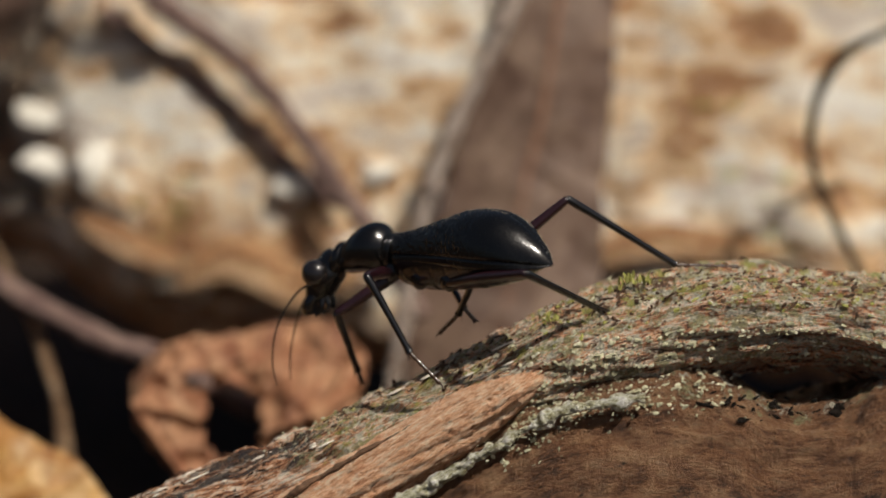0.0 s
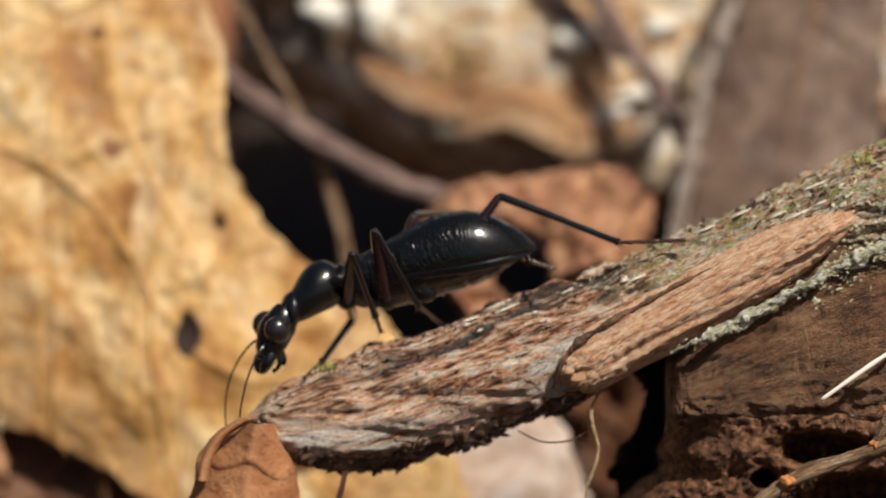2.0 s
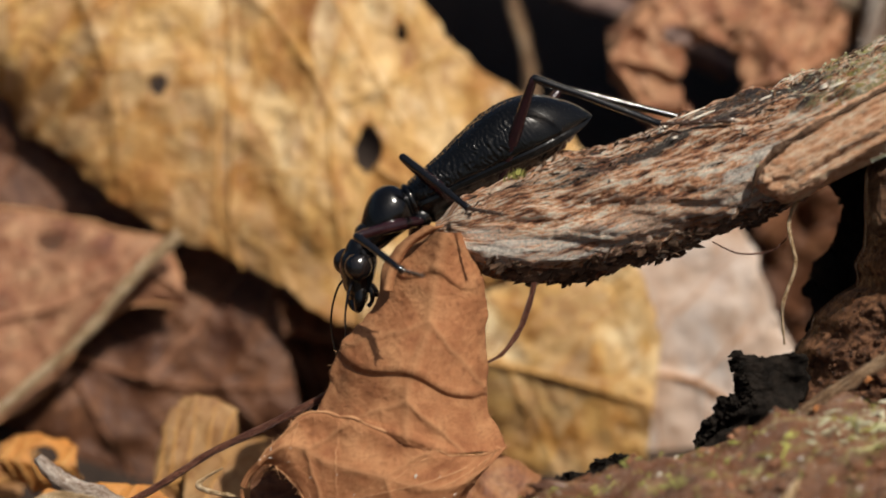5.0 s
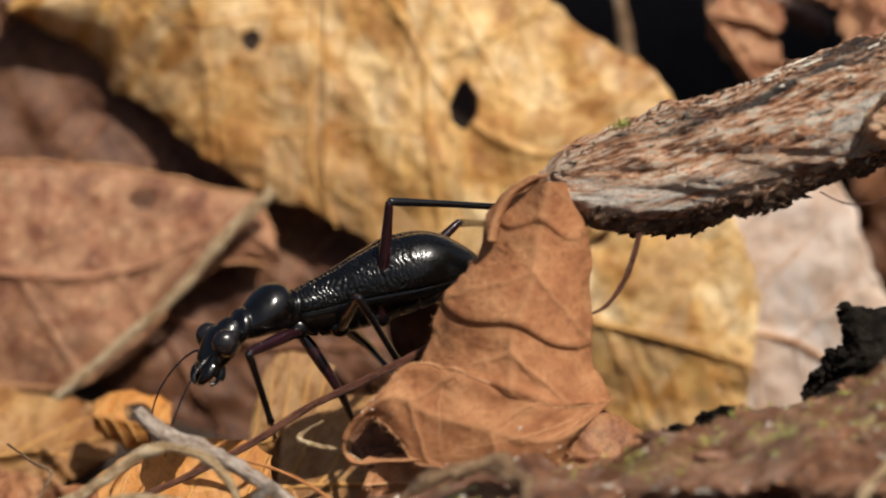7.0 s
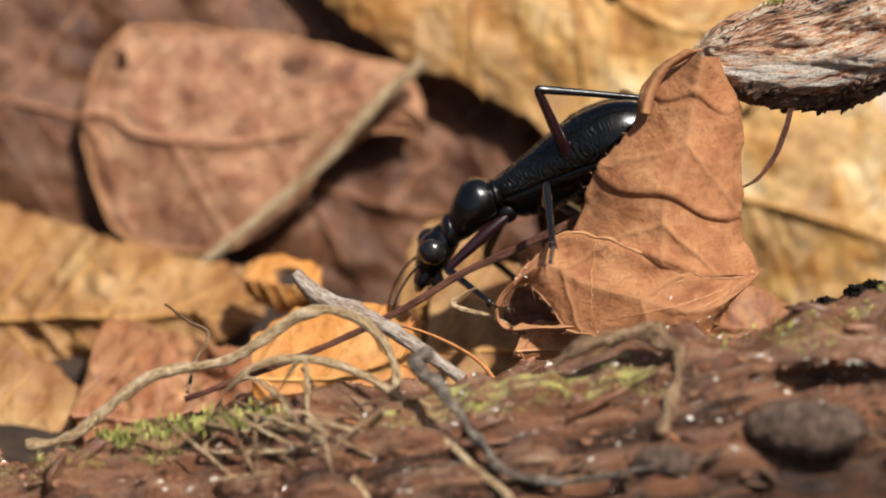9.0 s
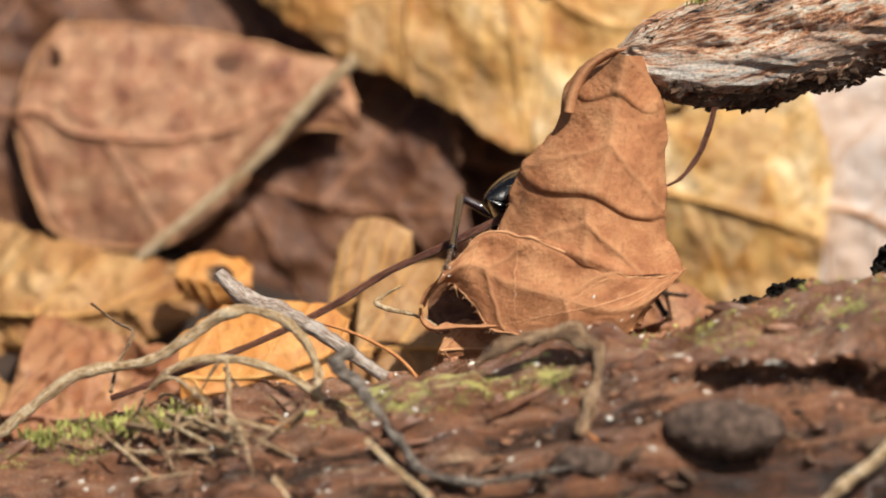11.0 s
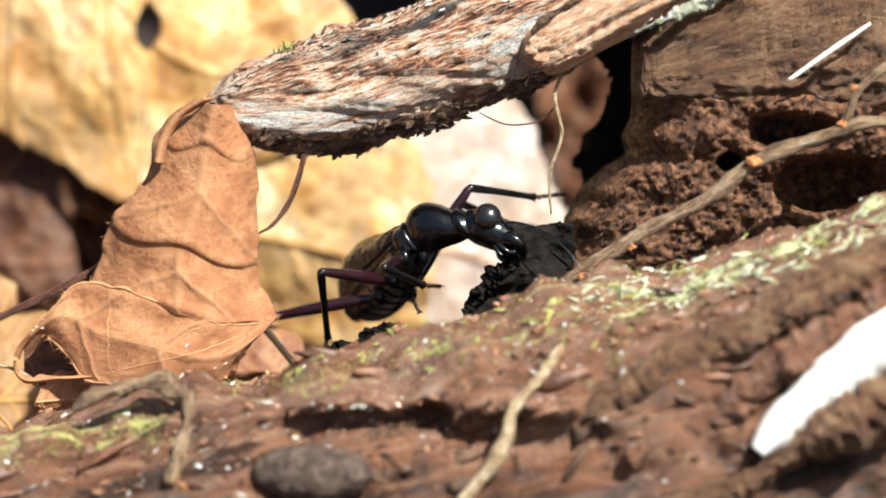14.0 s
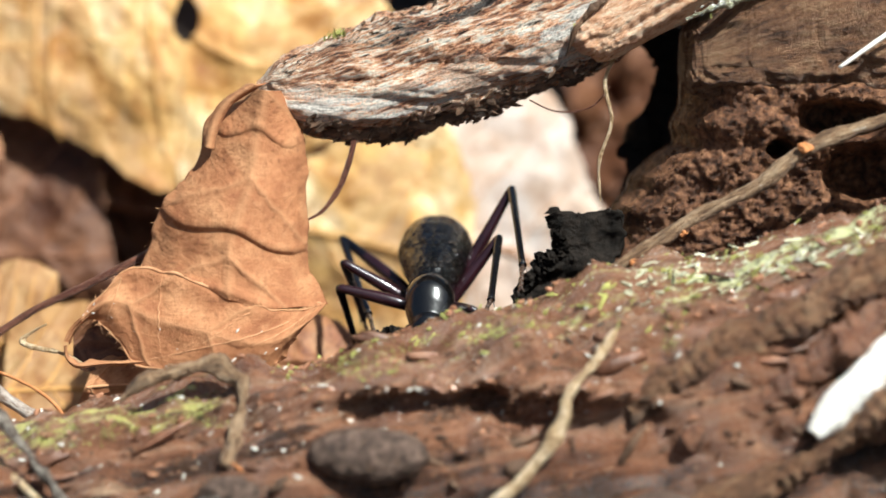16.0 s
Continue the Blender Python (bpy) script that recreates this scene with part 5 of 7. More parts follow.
blade("dead_leaf", [(-46, -33), (-40, -29), (-32, -27), (-24, -29), (-21, -36)], [(-45, -38), (-38, -46), (-33, -50), (-28, -51), (-22, -47)], M_YELLOW, "ochre dead leaf in the gap under the branch", (40, -0.1, 0, 0, -38), 1.0, 0.6, 90, 70, seed=7, vein_step=6)
blade("dead_leaf", [(-30, -29), (-24, -26), (-15, -26.5), (-12.5, -32), (-10, -37), (-7.5, -43)], [(-30, -48), (-26, -51), (-22, -52), (-16, -51), (-11, -49), (-7, -45)], M_PALELEAF, "pale bleached pinkish dead leaf in full sun", (45, -0.1, 0, 0, -38), 1.0, 0.5, 90, 70, seed=9, vein_step=6)
blade("dead_leaf", [(-26.4, -11), (-23, -7.8), (-17, -7.0), (-10, -6.2), (-6.5, -9)], [(-26, -15), (-22, -19.5), (-16, -24), (-10, -21), (-7, -14)], M_OVAL, "crumpled pinkish-brown dead leaf with a torn hole behind the branch", (48, 0.5, 0, 0, -14), 2.0, 3.4, 110, 90, holes=[(-17.8, -14.6, 2.6, 3.2), (-20.8, -11, 1.3, 0.9)], seed=11, vein_step=4)
RED, RED_P = blade("dead_leaf", [(-88.9, -34.6), (-87.9, -30.8), (-85.8, -27.4), (-83.4, -27.2), (-79.6, -27.0), (-74.9, -27.2), (-70, -27.6), (-66, -28.6), (-62.3, -29.2), (-60.6, -32.4)], [(-88.9, -35.2), (-88.1, -38.1), (-86.8, -41.7), (-85.0, -44.4), (-81.2, -45.4), (-76.5, -45.0), (-72.0, -42.6), (-68.2, -37.6), (-64.6, -34.7), (-60, -34.8)], M_OVAL, "oval red-brown dead leaf with a pale rim and holes", (41.2, 0.1, 0, 0, -36), 0.8, 0.5, 150, 120, holes=[(-71.6, -29.7, 1.1, 0.85), (-85.9, -29.9, 0.5, 1.0)], seed=13, vein_step=4, ribs=3)
RIM = np.concatenate([RED_P[:, 0][::-1], RED_P[:, -1]])
link_mesh("rim", *tube_mesh(RIM[::6] - [0, 0.05, 0], [0.12, 0.15, 0.12], 160, 6, 0.3, 5)[:2], M_PALERIB, RED, label="paler worn rim of the leaf")
blade("dead_leaf", [(-112, -14), (-98, -10), (-86, -13), (-74, -18), (-64, -24), (-54, -30)], [(-112, -48), (-98, -56), (-84, -58), (-72, -58), (-60, -58), (-48, -52)], M_SHADELEAF, "broad red-brown dead leaf lying under the others, darkened for shade", (44.6, 0.1, 0, 0, -35), 0.5, 1.2, 120, 90, seed=15, vein_step=7)
blade("dead_leaf", [(-104, -40), (-95, -42), (-88, -43.6), (-81, -45), (-71, -46.4)], [(-104, -60), (-93, -60), (-86, -57), (-80, -55), (-72, -50)], M_TANLEAF, "wrinkled tan dead leaf", (30, 0.6, 0, 0, -50), 1.0, 2.2, 110, 80, seed=17, vein_step=3.4)
blade("dead_leaf", [(-110, -48), (-100, -50), (-92, -52), (-84, -56)], [(-112, -72), (-100, -72), (-92, -70), (-84, -66)], M_TANLEAF, "tan dead leaf at the edge of the log", (18, 0.6, 0, 0, -60), 1.0, 0.8, 80, 60, seed=41, vein_step=4)
blade("dead_leaf", [(-84, -50), (-78, -51), (-70, -52)], [(-86, -64), (-78, -64), (-70, -62)], M_REDLEAF, "crumpled red-brown dead leaf behind the rootlets", (19, 0.6, 0, 0, -56), 1.5, 3.0, 60, 50, seed=43, vein_step=4)
blade("dead_leaf", [(-71, -50), (-67, -47.6), (-61, -47), (-58, -48)], [(-70, -56), (-65, -58), (-61, -57), (-57.5, -52)], M_ORANGELEAF, "bright orange dead leaf behind the rootlets", (10, 0.5, 0, 0, -52), 0.8, 0.6, 70, 60, seed=19, vein_step=3)
blade("dead_leaf", [(-73, -45.2), (-70, -44.4), (-67, -45.4)], [(-73, -47.6), (-70, -49), (-66.6, -48)], M_ORANGELEAF, "small curled orange dead leaf", (26, 0.2, 0, 0, -46), 1.6, 0.7, 50, 40, seed=21, vein_step=2.5, holes=[(-69.6, -46, 1.1, 0.7)])
blade("dead_leaf", [(-60.6, -46), (-59.6, -42), (-57, -40.8), (-54.4, -42)], [(-60.6, -50), (-58, -53), (-55.4, -51), (-54, -45)], M_TANLEAF, "small tan dead leaf standing upright", (25, 0.1, 0, 0, -45), 0.8, 0.4, 60, 50, seed=23, vein_step=4)
blade("dead_leaf", [(-58, -46), (-53, -44), (-47, -44.6), (-42, -46)], [(-58, -56), (-53, -57), (-47, -56), (-42, -54)], M_TANLEAF, "pinkish tan dead leaf behind the curled leaf", (20, 0.6, 0, 0, -50), 0.8, 0.7, 60, 50, seed=25, vein_step=4)
blade("dead_leaf", [(-37, -44.6), (-33, -43.9), (-30, -45.4)], [(-37, -50), (-32, -51), (-29.5, -49)], M_REDLEAF, "small crumpled red-brown dead leaf behind the log", (16, 0.4, 0, 0, -46), 1.8, 1.4, 50, 40, seed=27, vein_step=3, ribs=0)
blade("dead_leaf", [(6.2, 26), (2.6, 13), (-0.1, 4), (-3, -8), (-2, -22)], [(15.6, 26), (15.0, 12), (14.2, 6), (14.2, -1.4), (11, -22)], M_GREYLEAF, "smooth grey-brown dead leaf standing before the pale log", (69.5, 0.05, 0, 0, 5), 1.2, 0.4, 90, 60, seed=29, vein_step=9)
blade("dead_leaf", [(-64, -24), (-58, -22), (-50, -25), (-43, -30)], [(-64, -48), (-57, -50), (-50, -50), (-43, -46)], M_SHADELEAF, "dead leaf deep in the hollow between the leaves, darkened for shade", (57, 0.2, 0, 0, -36), 1.0, 1.4, 70, 60, seed=45, vein_step=5)
blade("dead_leaf", [(-14.2, -22), (-13.6, -26), (-11.9, -32), (-10.2, -36), (-9, -40)], [(6, -20), (5, -26), (4, -32), (3, -37), (2, -42)], M_SHADELEAF, "crumpled red-brown dead leaf deep in the gap, darkened", (64, 0.3, 0, 0, -30), 1.0, 3.2, 90, 80, seed=31, vein_step=5)


# random leaf litter further back
def to_site(P):
    R = np.array(SITE.to_3x3())
    return (np.asarray(P, float) - np.array(SITE.translation)) @ R / MM


def litter():
    mats = [M_REDLEAF, M_TANLEAF, M_REDLEAF, M_YELLOW, M_GREYLEAF]
    words = ["red-brown dead leaf in the leaf litter", "tan dead leaf in the leaf litter", "dark red-brown dead leaf in the leaf litter", "yellowed dead leaf in the leaf litter", "grey-brown dead leaf in the leaf litter"]
    r = np.random.default_rng(21)
    done = 0
    while done < 46:
        x, y = r.uniform(-190, 150), r.uniform(60, 300)
        if -50 < x < 90 and 60 < y < 150:
            continue
        i = int(r.integers(5))
        L, W = r.uniform(26, 48), r.uniform(9, 16)
        k = np.linspace(0, 1, 26)[:, None]
        c = np.linspace(-1, 1, 15)[None]
        px = L * (k - 0.5) + 0 * c
        py = W * np.sin(np.pi * k**0.8) * c
        pz = 5 * r.uniform(-0.4, 1) * (2 * k - 1) ** 2 + 4 * r.uniform(-0.3, 1) * c**2 * np.sin(np.pi * k) + 1.5 * fbm(np.stack([px, py, 0 * px + done * 9], -1), 9, 3, done)
        P = np.stack([px, py, pz - pz.min() + 0.5], -1).reshape(-1, 3)
        m = pose(x * MM, y * MM, r.uniform(0.001, 0.006), r.uniform(-14, 14), r.uniform(-14, 14), r.uniform(0, 360))
        R, T = np.array(m.to_3x3()), np.array(m.translation)
        Wv = (P * MM) @ R.T + T
        Wv[:, 2] -= Wv[:, 2].min() - 0.0005 - 0.002 * r.random()
        t = new("dead_leaf")
        t.matrix_basis = Matrix.Translation(Vector(Wv.mean(0)))
        tagged(t, words[i], "leaf", "leaf litter")
        ob = link_mesh("blade", Wv, grid_faces(26, 15), mats[i], t, np.stack([px + L / 2, py], -1).reshape(-1, 2))
        so = ob.modifiers.new("thick", "SOLIDIFY")
        so.thickness = 0.2 * MM
        G = Wv.reshape(26, 15, 3)
        v, f, u = tube_mesh((to_site(G[1:-1:3, 7]) + [0, 0, 0.05]), [0.35, 0.28, 0.1], 24, 6)
        link_mesh("midrib", v, f, RIBS.get(mats[i], M_REDRIB), t, u)
        for q in range(4, 22, 4):
            for side in (-1, 1):
                g = np.array([to_site(G[min(q + d, 25), 7 + side * d]) for d in range(0, 7)])
                v, f, u = tube_mesh(g, [0.16, 0.12, 0.05], 12, 5)
                link_mesh("vein", v, f, RIBS.get(mats[i], M_REDRIB), t, u)
        done += 1


litter()


# the curled leaf on the branch tip
def build_curled_leaf():
    t = thing("curled_leaf", (-42, -1, -49), "curled brown dead leaf caught on the branch tip, ribbed and fuzzy", "leaf")
    left = [(-38.4, -26.5), (-41.3, -29.2), (-42.3, -32.2), (-44.8, -35.4), (-45.6, -38.6), (-46.8, -41.5)]
    right = [(-36.2, -26.6), (-34.5, -30.2), (-34.2, -34.0), (-34.0, -38.0), (-33.6, -40.4), (-32.3, -42.5)]
    rows = [(0.19, 0.16, 0.014), (0.61, 0.22, 0.016), (0.97, 0.2, 0.03)]

    def sag(k, x):
        at = k - 0.03 * np.sin(3 * np.pi * x)
        out = 0.5 * (x > 0.9) * (x - 0.9) * 10
        for a0, a1, deep in ((0.0, 0.2, 0.26), (0.2, 0.62, 0.46), (0.62, 1.05, 0.36)):
            f = np.clip((at - a0) / (a1 - a0), 0, 1)
            out = out - deep * f**2.2 * (at < a1) * np.clip((a1 - at) / 0.03, 0, 1)
        return out

    def ridge(x):
        return 1.1 * np.exp(-(((x - 0.26) / 0.16) ** 2)) - 0.5 * np.exp(-(((x - 0.72) / 0.2) ** 2))

    _, P = blade("", left, right, M_CURL, "", (1.6, 0.06, 0, 0, -35), 3.2, 0.32, 200, 130, seed=33, pleats=rows, parent=t, partname="upper_blade", lift=sag, vein_step=3.1, thick=0.2, ribs=0, shift=lambda k, x: k**7 * ridge(x) - 0.5 * np.sin(np.pi * x) * np.sin(np.pi * k))
    top = [(-51.5, -45.7), (-51.0, -44.5), (-49.4, -42.7), (-48.0, -40.9), (-46.4, -40.1), (-44.3, -40.2), (-40.4, -41.4), (-37.0, -42.7), (-34.5, -43.0), (-32.2, -42.2)]
    low = [(-51.5, -45.8), (-51.0, -44.8), (-50.0, -44.0), (-48.9, -44.2), (-47.9, -45.4), (-46.2, -47.2), (-42.4, -47.7), (-39.6, -47.8), (-36.6, -47.0), (-34.3, -44.6)]

    def flare(k, x):
        return -0.8 * np.exp(-((x / 0.16) ** 2)) * np.sin(np.pi * k) + 1.6 * np.clip(k - 0.75, 0, 1) * 4 + 1.2 * np.clip(0.2 - k, 0, 1) * 4

    _, P2 = blade("", top, low, M_CURL, "", (-2.4, 0.12, 0, 0, -44), 0.9, 0.34, 160, 110, seed=35, parent=t, partname="lower_blade", lift=flare, vein_step=3.1, thick=0.2, ribs=0)
    x = np.linspace(0, 1, 130)
    for a1, r in ((0.2, 0.07), (0.62, 0.09)):
        at = np.clip(np.rint((a1 + 0.03 * np.sin(3 * np.pi * x) - 0.02) * 199).astype(int), 0, 199)
        v, f, u = tube_mesh(P[at, np.arange(130)][2:-2:5] + [0, 0.02, 0], [r * 0.5, r, r, r * 0.5], 120, 8, 0.6, 12)
        link_mesh("fold_ridge", v, f, M_PALERIB, t, u, "thin pale ridge of a fold")
    for line, r in ((P2[8:-4, 0], 0.1), (P2[50:-10, -1], 0.07), (P[20:, -1], 0.08)):
        v, f, u = tube_mesh(line[::5] - [0, 0.04, 0], [r * 0.6, r, r * 0.6], 120, 7, 0.6, 9)
        link_mesh("rim", v, f, M_PALERIB, t, u, "pale worn rim of the curled leaf")
    for Q, marks in ((P, [(20, 60, 60, 74), (40, 95, 95, 88), (70, 50, 112, 42), (75, 112, 118, 98), (130, 40, 175, 34), (128, 80, 178, 70)]), (P2, [(30, 20, 26, 95), (60, 8, 58, 96), (88, 8, 96, 92), (120, 12, 108, 70), (140, 18, 92, 100), (150, 14, 128, 60)])):
        for a0, b0, a1, b1 in marks:
            kk, jj = np.linspace(a0, a1, 20).astype(int), np.rint(np.linspace(b0, b1, 20) + 3 * np.sin(np.linspace(0, 3, 20))).astype(int)
            v, f, u = tube_mesh(Q[kk, jj] - [0, 0.02, 0], [0.05, 0.045, 0.02], 40, 6)
            link_mesh("vein", v, f, M_PALERIB, t, u)
    for a0, a1 in ((5, 36), (42, 118), (127, 190)):
        for b0 in (16, 40, 64, 88, 112):
            kk = np.linspace(a0, a1, 20).astype(int)
            jj = np.clip(np.rint(b0 + 5 * np.sin(np.linspace(0, 2.5, 20) + b0) + np.linspace(-4, 4, 20)).astype(int), 0, 129)
            v, f, u = tube_mesh(P[kk, jj] - [0, 0.01, 0], [0.04, 0.05, 0.03], 30, 6)
            link_mesh("vein", v, f, M_PALERIB, t, u)
    blade("", [(-41.5, -45.4), (-38.6, -44.2), (-36.2, -43.3), (-34.2, -43.0)], [(-43.4, -47.3), (-40.1, -47.9), (-36.4, -47.4), (-34.4, -45)], M_CURL, "", (-0.9, 0, 0, 0, -45), 1.0, 0.4, 60, 50, seed=36, parent=t, partname="under_fold", ribs=2, rib_width=0.1)
    # mouth of the roll: inner wall coloured dark for its shade, and lower lip
    blade("", [(-51.3, -45.0), (-49.5, -43.6), (-47.5, -44.0), (-45.0, -45.0)], [(-51.2, -47.3), (-50.4, -48.0), (-48.4, -48.0), (-45.0, -47.9)], M_SHADELEAF, "", (0.8, 0, 0, -48, -46), -0.6, 0.2, 40, 30, seed=39, parent=t, partname="inner_wall", ribs=0)
    blade("", [(-51.5, -45.9), (-51.3, -46.7), (-50.4, -47.2), (-48.4, -47.0), (-46.8, -46.9), (-45.2, -46.8)], [(-51.6, -46.1), (-51.5, -47.1), (-50.6, -47.7), (-48.4, -47.4), (-46.8, -47.3), (-45.2, -47.0)], M_CURL, "", (-2.2, 0, 0, 0, -46), 0.5, 0.15, 60, 16, seed=40, parent=t, partname="lower_lip", ribs=0)
    blade("", [(-49.4, -46.8), (-47, -46.8), (-43, -47.0), (-39, -46.8)], [(-51.0, -51.6), (-48.4, -51.0), (-44, -50.4), (-39, -50)], M_CURL, "", (1.0, 0.25, 0, 0, -48), 0.8, 0.5, 60, 40, seed=37, parent=t, partname="base_fold", vein_step=3, ribs=2, rib_width=0.12)
    blade("", [(-38.8, -26.2), (-40.6, -27.6), (-41.6, -29.4), (-41.8, -31)], [(-37.4, -26.0), (-39.4, -27.2), (-40.6, -29.0), (-41.2, -31)], M_CURL, "", (0.2, 0, 0, 0, -28), 0.6, 0.15, 40, 20, seed=38, parent=t, partname="rolled_tip", ribs=0)
    # fuzz on the rims
    V, F = [], []
    rim = [P[:, -1], P[:, 0], P[-1], P2[:, -1], P2[:, 0], P[-6]]
    for line in rim:
        for _ in range(620):
            p = line[rng.integers(len(line))]
            q = p + rng.normal(0, 0.26, 3)
            k0 = len(V)
            side = rng.normal(0, 0.015, 3)
            V += [p - side, p + side, q]
            F.append((k0, k0 + 1, k0 + 2))
    link_mesh("fuzz", to_world(np.array(V)), F, M_PALERIB, t, np.zeros((len(V), 2)), "fine hairs on the leaf rims", kind="stuff")
    scatter("pale_grit", M_LICHEN_GLINT, np.array([P[150, 78], P[60, 120], P[120, 20], P2[40, 80], P2[60, 60], P[180, 100], P[100, 115], P[70, 125], P[64, 126], *P[rng.integers(10, 190, 26), rng.integers(4, 126, 26)], *P2[rng.integers(8, 150, 16), rng.integers(4, 106, 16)]]) - [0, 0.06, 0], 0.1, t, 9700, label="white grains stuck to the leaf")


build_curled_leaf()


# ---- the beetle ----
def shell_mat(name, base, rough, gloss=0.08, spec=0.6):
    """Polished chitin: a soft sheen under a clear hard gloss, finely uneven."""
    m, nt, b = nodes_of(name)
    g = grain(nt, 1.0, 0.5, 4.0, uv=False)
    nt.links.new(ramp(nt, g, [(0.3, base), (0.7, tuple(1.8 * c for c in base))]), b.inputs["Base Color"])
    b.inputs["Specular IOR Level"].default_value = spec
    b.inputs["Coat Weight"].default_value = 0.5
    b.inputs["Coat Roughness"].default_value = gloss
    f = grain(nt, 1.0, 4.0, 3.0, uv=False)
    mr = nt.nodes.new("ShaderNodeMapRange")
    mr.inputs[3].default_value, mr.inputs[4].default_value = rough * 0.7, rough * 1.4
    nt.links.new(f, mr.inputs[0])
    nt.links.new(mr.outputs[0], b.inputs["Roughness"])
    bump(nt, b, f, 0.16, 0.1)
    nt.links.new(b.inputs["Normal"].links[0].from_socket, b.inputs["Coat Normal"])
    return m


M_SHELL = shell_mat("glossy_black_shell", (0.0015, 0.0015, 0.0015), 0.22, 0.11, 0.45)
M_ELYTRA = shell_mat("wrinkled_black_wing_case", (0.0016, 0.0016, 0.0015), 0.24, 0.08, 0.3)
M_FEMUR = shell_mat("dark_purple_leg_shell", (0.012, 0.0035, 0.005), 0.2, 0.1, 0.4)
M_LEG = shell_mat("black_leg_shell", (0.003, 0.003, 0.0035), 0.2, 0.1, 0.5)
M_TARSUS = shell_mat("dark_brown_foot_shell", (0.03, 0.014, 0.007), 0.35)
M_EYE = shell_mat("black_eye", (0.006, 0.005, 0.005), 0.2, 0.05)


def loft(stations, n, m, seam=0.0):
    """Rings along x from rows (x, z, half width, half height up, half height down), in metres about the origin."""
    S = resample(stations, n)
    ph = np.linspace(0, 2 * np.pi, m, endpoint=False)
    s, c = np.sin(ph)[None], np.cos(ph)[None]
    z = np.where(s > 0, S[:, 3:4] * s, S[:, 4:5] * s)
    V = np.stack([S[:, 0:1] + 0 * s, S[:, 2:3] * c, S[:, 1:2] + z], -1)
    if seam:
        V[..., 2] -= seam * np.exp(-((V[..., 1] / 0.12) ** 2)) * (s > 0)
    V = V.reshape(-1, 3) * MM
    F = grid_faces(n, m, wrap=True) + [tuple(range(m))[::-1], tuple((n - 1) * m + j for j in range(m))]
    return V, F, np.zeros((len(V), 2))


def wing_case_mesh(side, n=230, m=84):
    """One wing case: a pear-shaped half dome from the seam to a rolled lower edge, cross-wrinkled in front and smooth behind."""
    S = resample([(0.45, 0.0, 0.9, 0.8), (-0.3, 0.0, 1.45, 1.25), (-1.5, 0.02, 1.65, 1.5), (-3.2, 0.08, 1.9, 1.9), (-5.2, 0.15, 2.3, 2.5), (-7.2, 0.2, 2.7, 3.0), (-9.0, 0.15, 2.9, 3.15), (-10.6, 0.05, 2.75, 3.0), (-12.0, -0.15, 2.25, 2.5), (-13.2, -0.4, 1.5, 1.75), (-14.1, -0.6, 0.8, 0.95), (-14.7, -0.75, 0.1, 0.1)], n)
    a = np.radians(np.linspace(90, -42, m))[None]
    up = np.where(np.sin(a) > 0, S[:, 3:4], 0.62 * S[:, 2:3])
    y = 0.015 + S[:, 2:3] * np.cos(a) ** 0.92
    z = S[:, 1:2] + up * np.sin(a)
    x = S[:, 0:1] + 0 * a
    N = np.stack([0 * x, np.cos(a) + 0 * x, np.sin(a) + 0 * x], -1)
    P = np.stack([x, y, z], -1)
    fade = np.clip((x + 10.4) / 3.2, 0, 1) * np.clip((0.3 - x) / 0.8, 0, 1) * np.clip((np.sin(a) + 0.35) / 0.4, 0, 1)
    wob = vnoise(P * [0.6, 1.0, 1.0], 0.55, 3)
    ridges = np.sin(2 * np.pi * (x / 0.36 + 1.0 * wob)) * np.clip(0.6 + 0.9 * vnoise(P, 0.35, 8), 0, 1.3) + 0.6 * vnoise(P, 0.2, 14)
    d = 0.052 * fade * ridges + 0.012 * vnoise(P, 0.5, 5)
    deg = np.degrees(a)
    d = d - 0.17 * np.exp(-(((deg + 14) / 4.5) ** 2)) + 0.2 * np.exp(-(((deg + 34) / 8) ** 2)) - 0.05 * np.exp(-(((90 - deg) / 4) ** 2))
    P = P + N * (d * np.clip(S[:, 2:3], 0, 1))[..., None]
    P[..., 1] *= side
    F = grid_faces(n, m, wrap=True) + [tuple(range(m))[::-1], tuple((n - 1) * m + j for j in range(m))]
    if side < 0:
        F = [f[::-1] for f in F]
    return P.reshape(-1, 3) * MM, F, np.zeros((n * m, 2))


def belly_mesh(n=150, m=60):
    """The underside: a keel of overlapping belly rings."""
    V, F, U = loft([(0.6, -0.3, 0.8, 0.3, 1.1), (-0.6, -0.45, 1.4, 0.4, 2.1), (-2.5, -0.5, 1.65, 0.4, 2.45), (-4.5, -0.5, 1.85, 0.4, 2.5), (-6.5, -0.5, 2.1, 0.4, 2.35), (-9, -0.5, 2.35, 0.4, 2.15), (-11.4, -0.55, 2.0, 0.4, 1.6), (-13, -0.6, 1.2, 0.3, 0.8), (-14.3, -0.65, 0.3, 0.15, 0.2)], n, m)
    x = V[:, 0] / MM
    ring = np.abs(((x + 40) / 1.55) % 1.0)
    low = np.clip(-(V[:, 2] / MM + 0.6), 0, 1)
    V = V.copy()
    V[:, 2] += MM * low * 0.2 * np.exp(-((ring / 0.12) ** 2)) * (x < -1) * (x > -13.4)
    return V, F, U


def body_part(name, mesh, mat, parent, label="", at=(0, 0, 0)):
    """A part in its parent's own space; at: its joint in mm."""
    V, F, _ = mesh
    me = bpy.data.meshes.new(name)
    me.from_pydata([tuple(p) for p in V], [], F)
    me.polygons.foreach_set("use_smooth", [True] * len(me.polygons))
    me.materials.append(mat)
    me.update()
    ob = new(name, me)
    ob.parent = parent
    ob.location = Vector(at) * MM
    return tagged(ob, label)


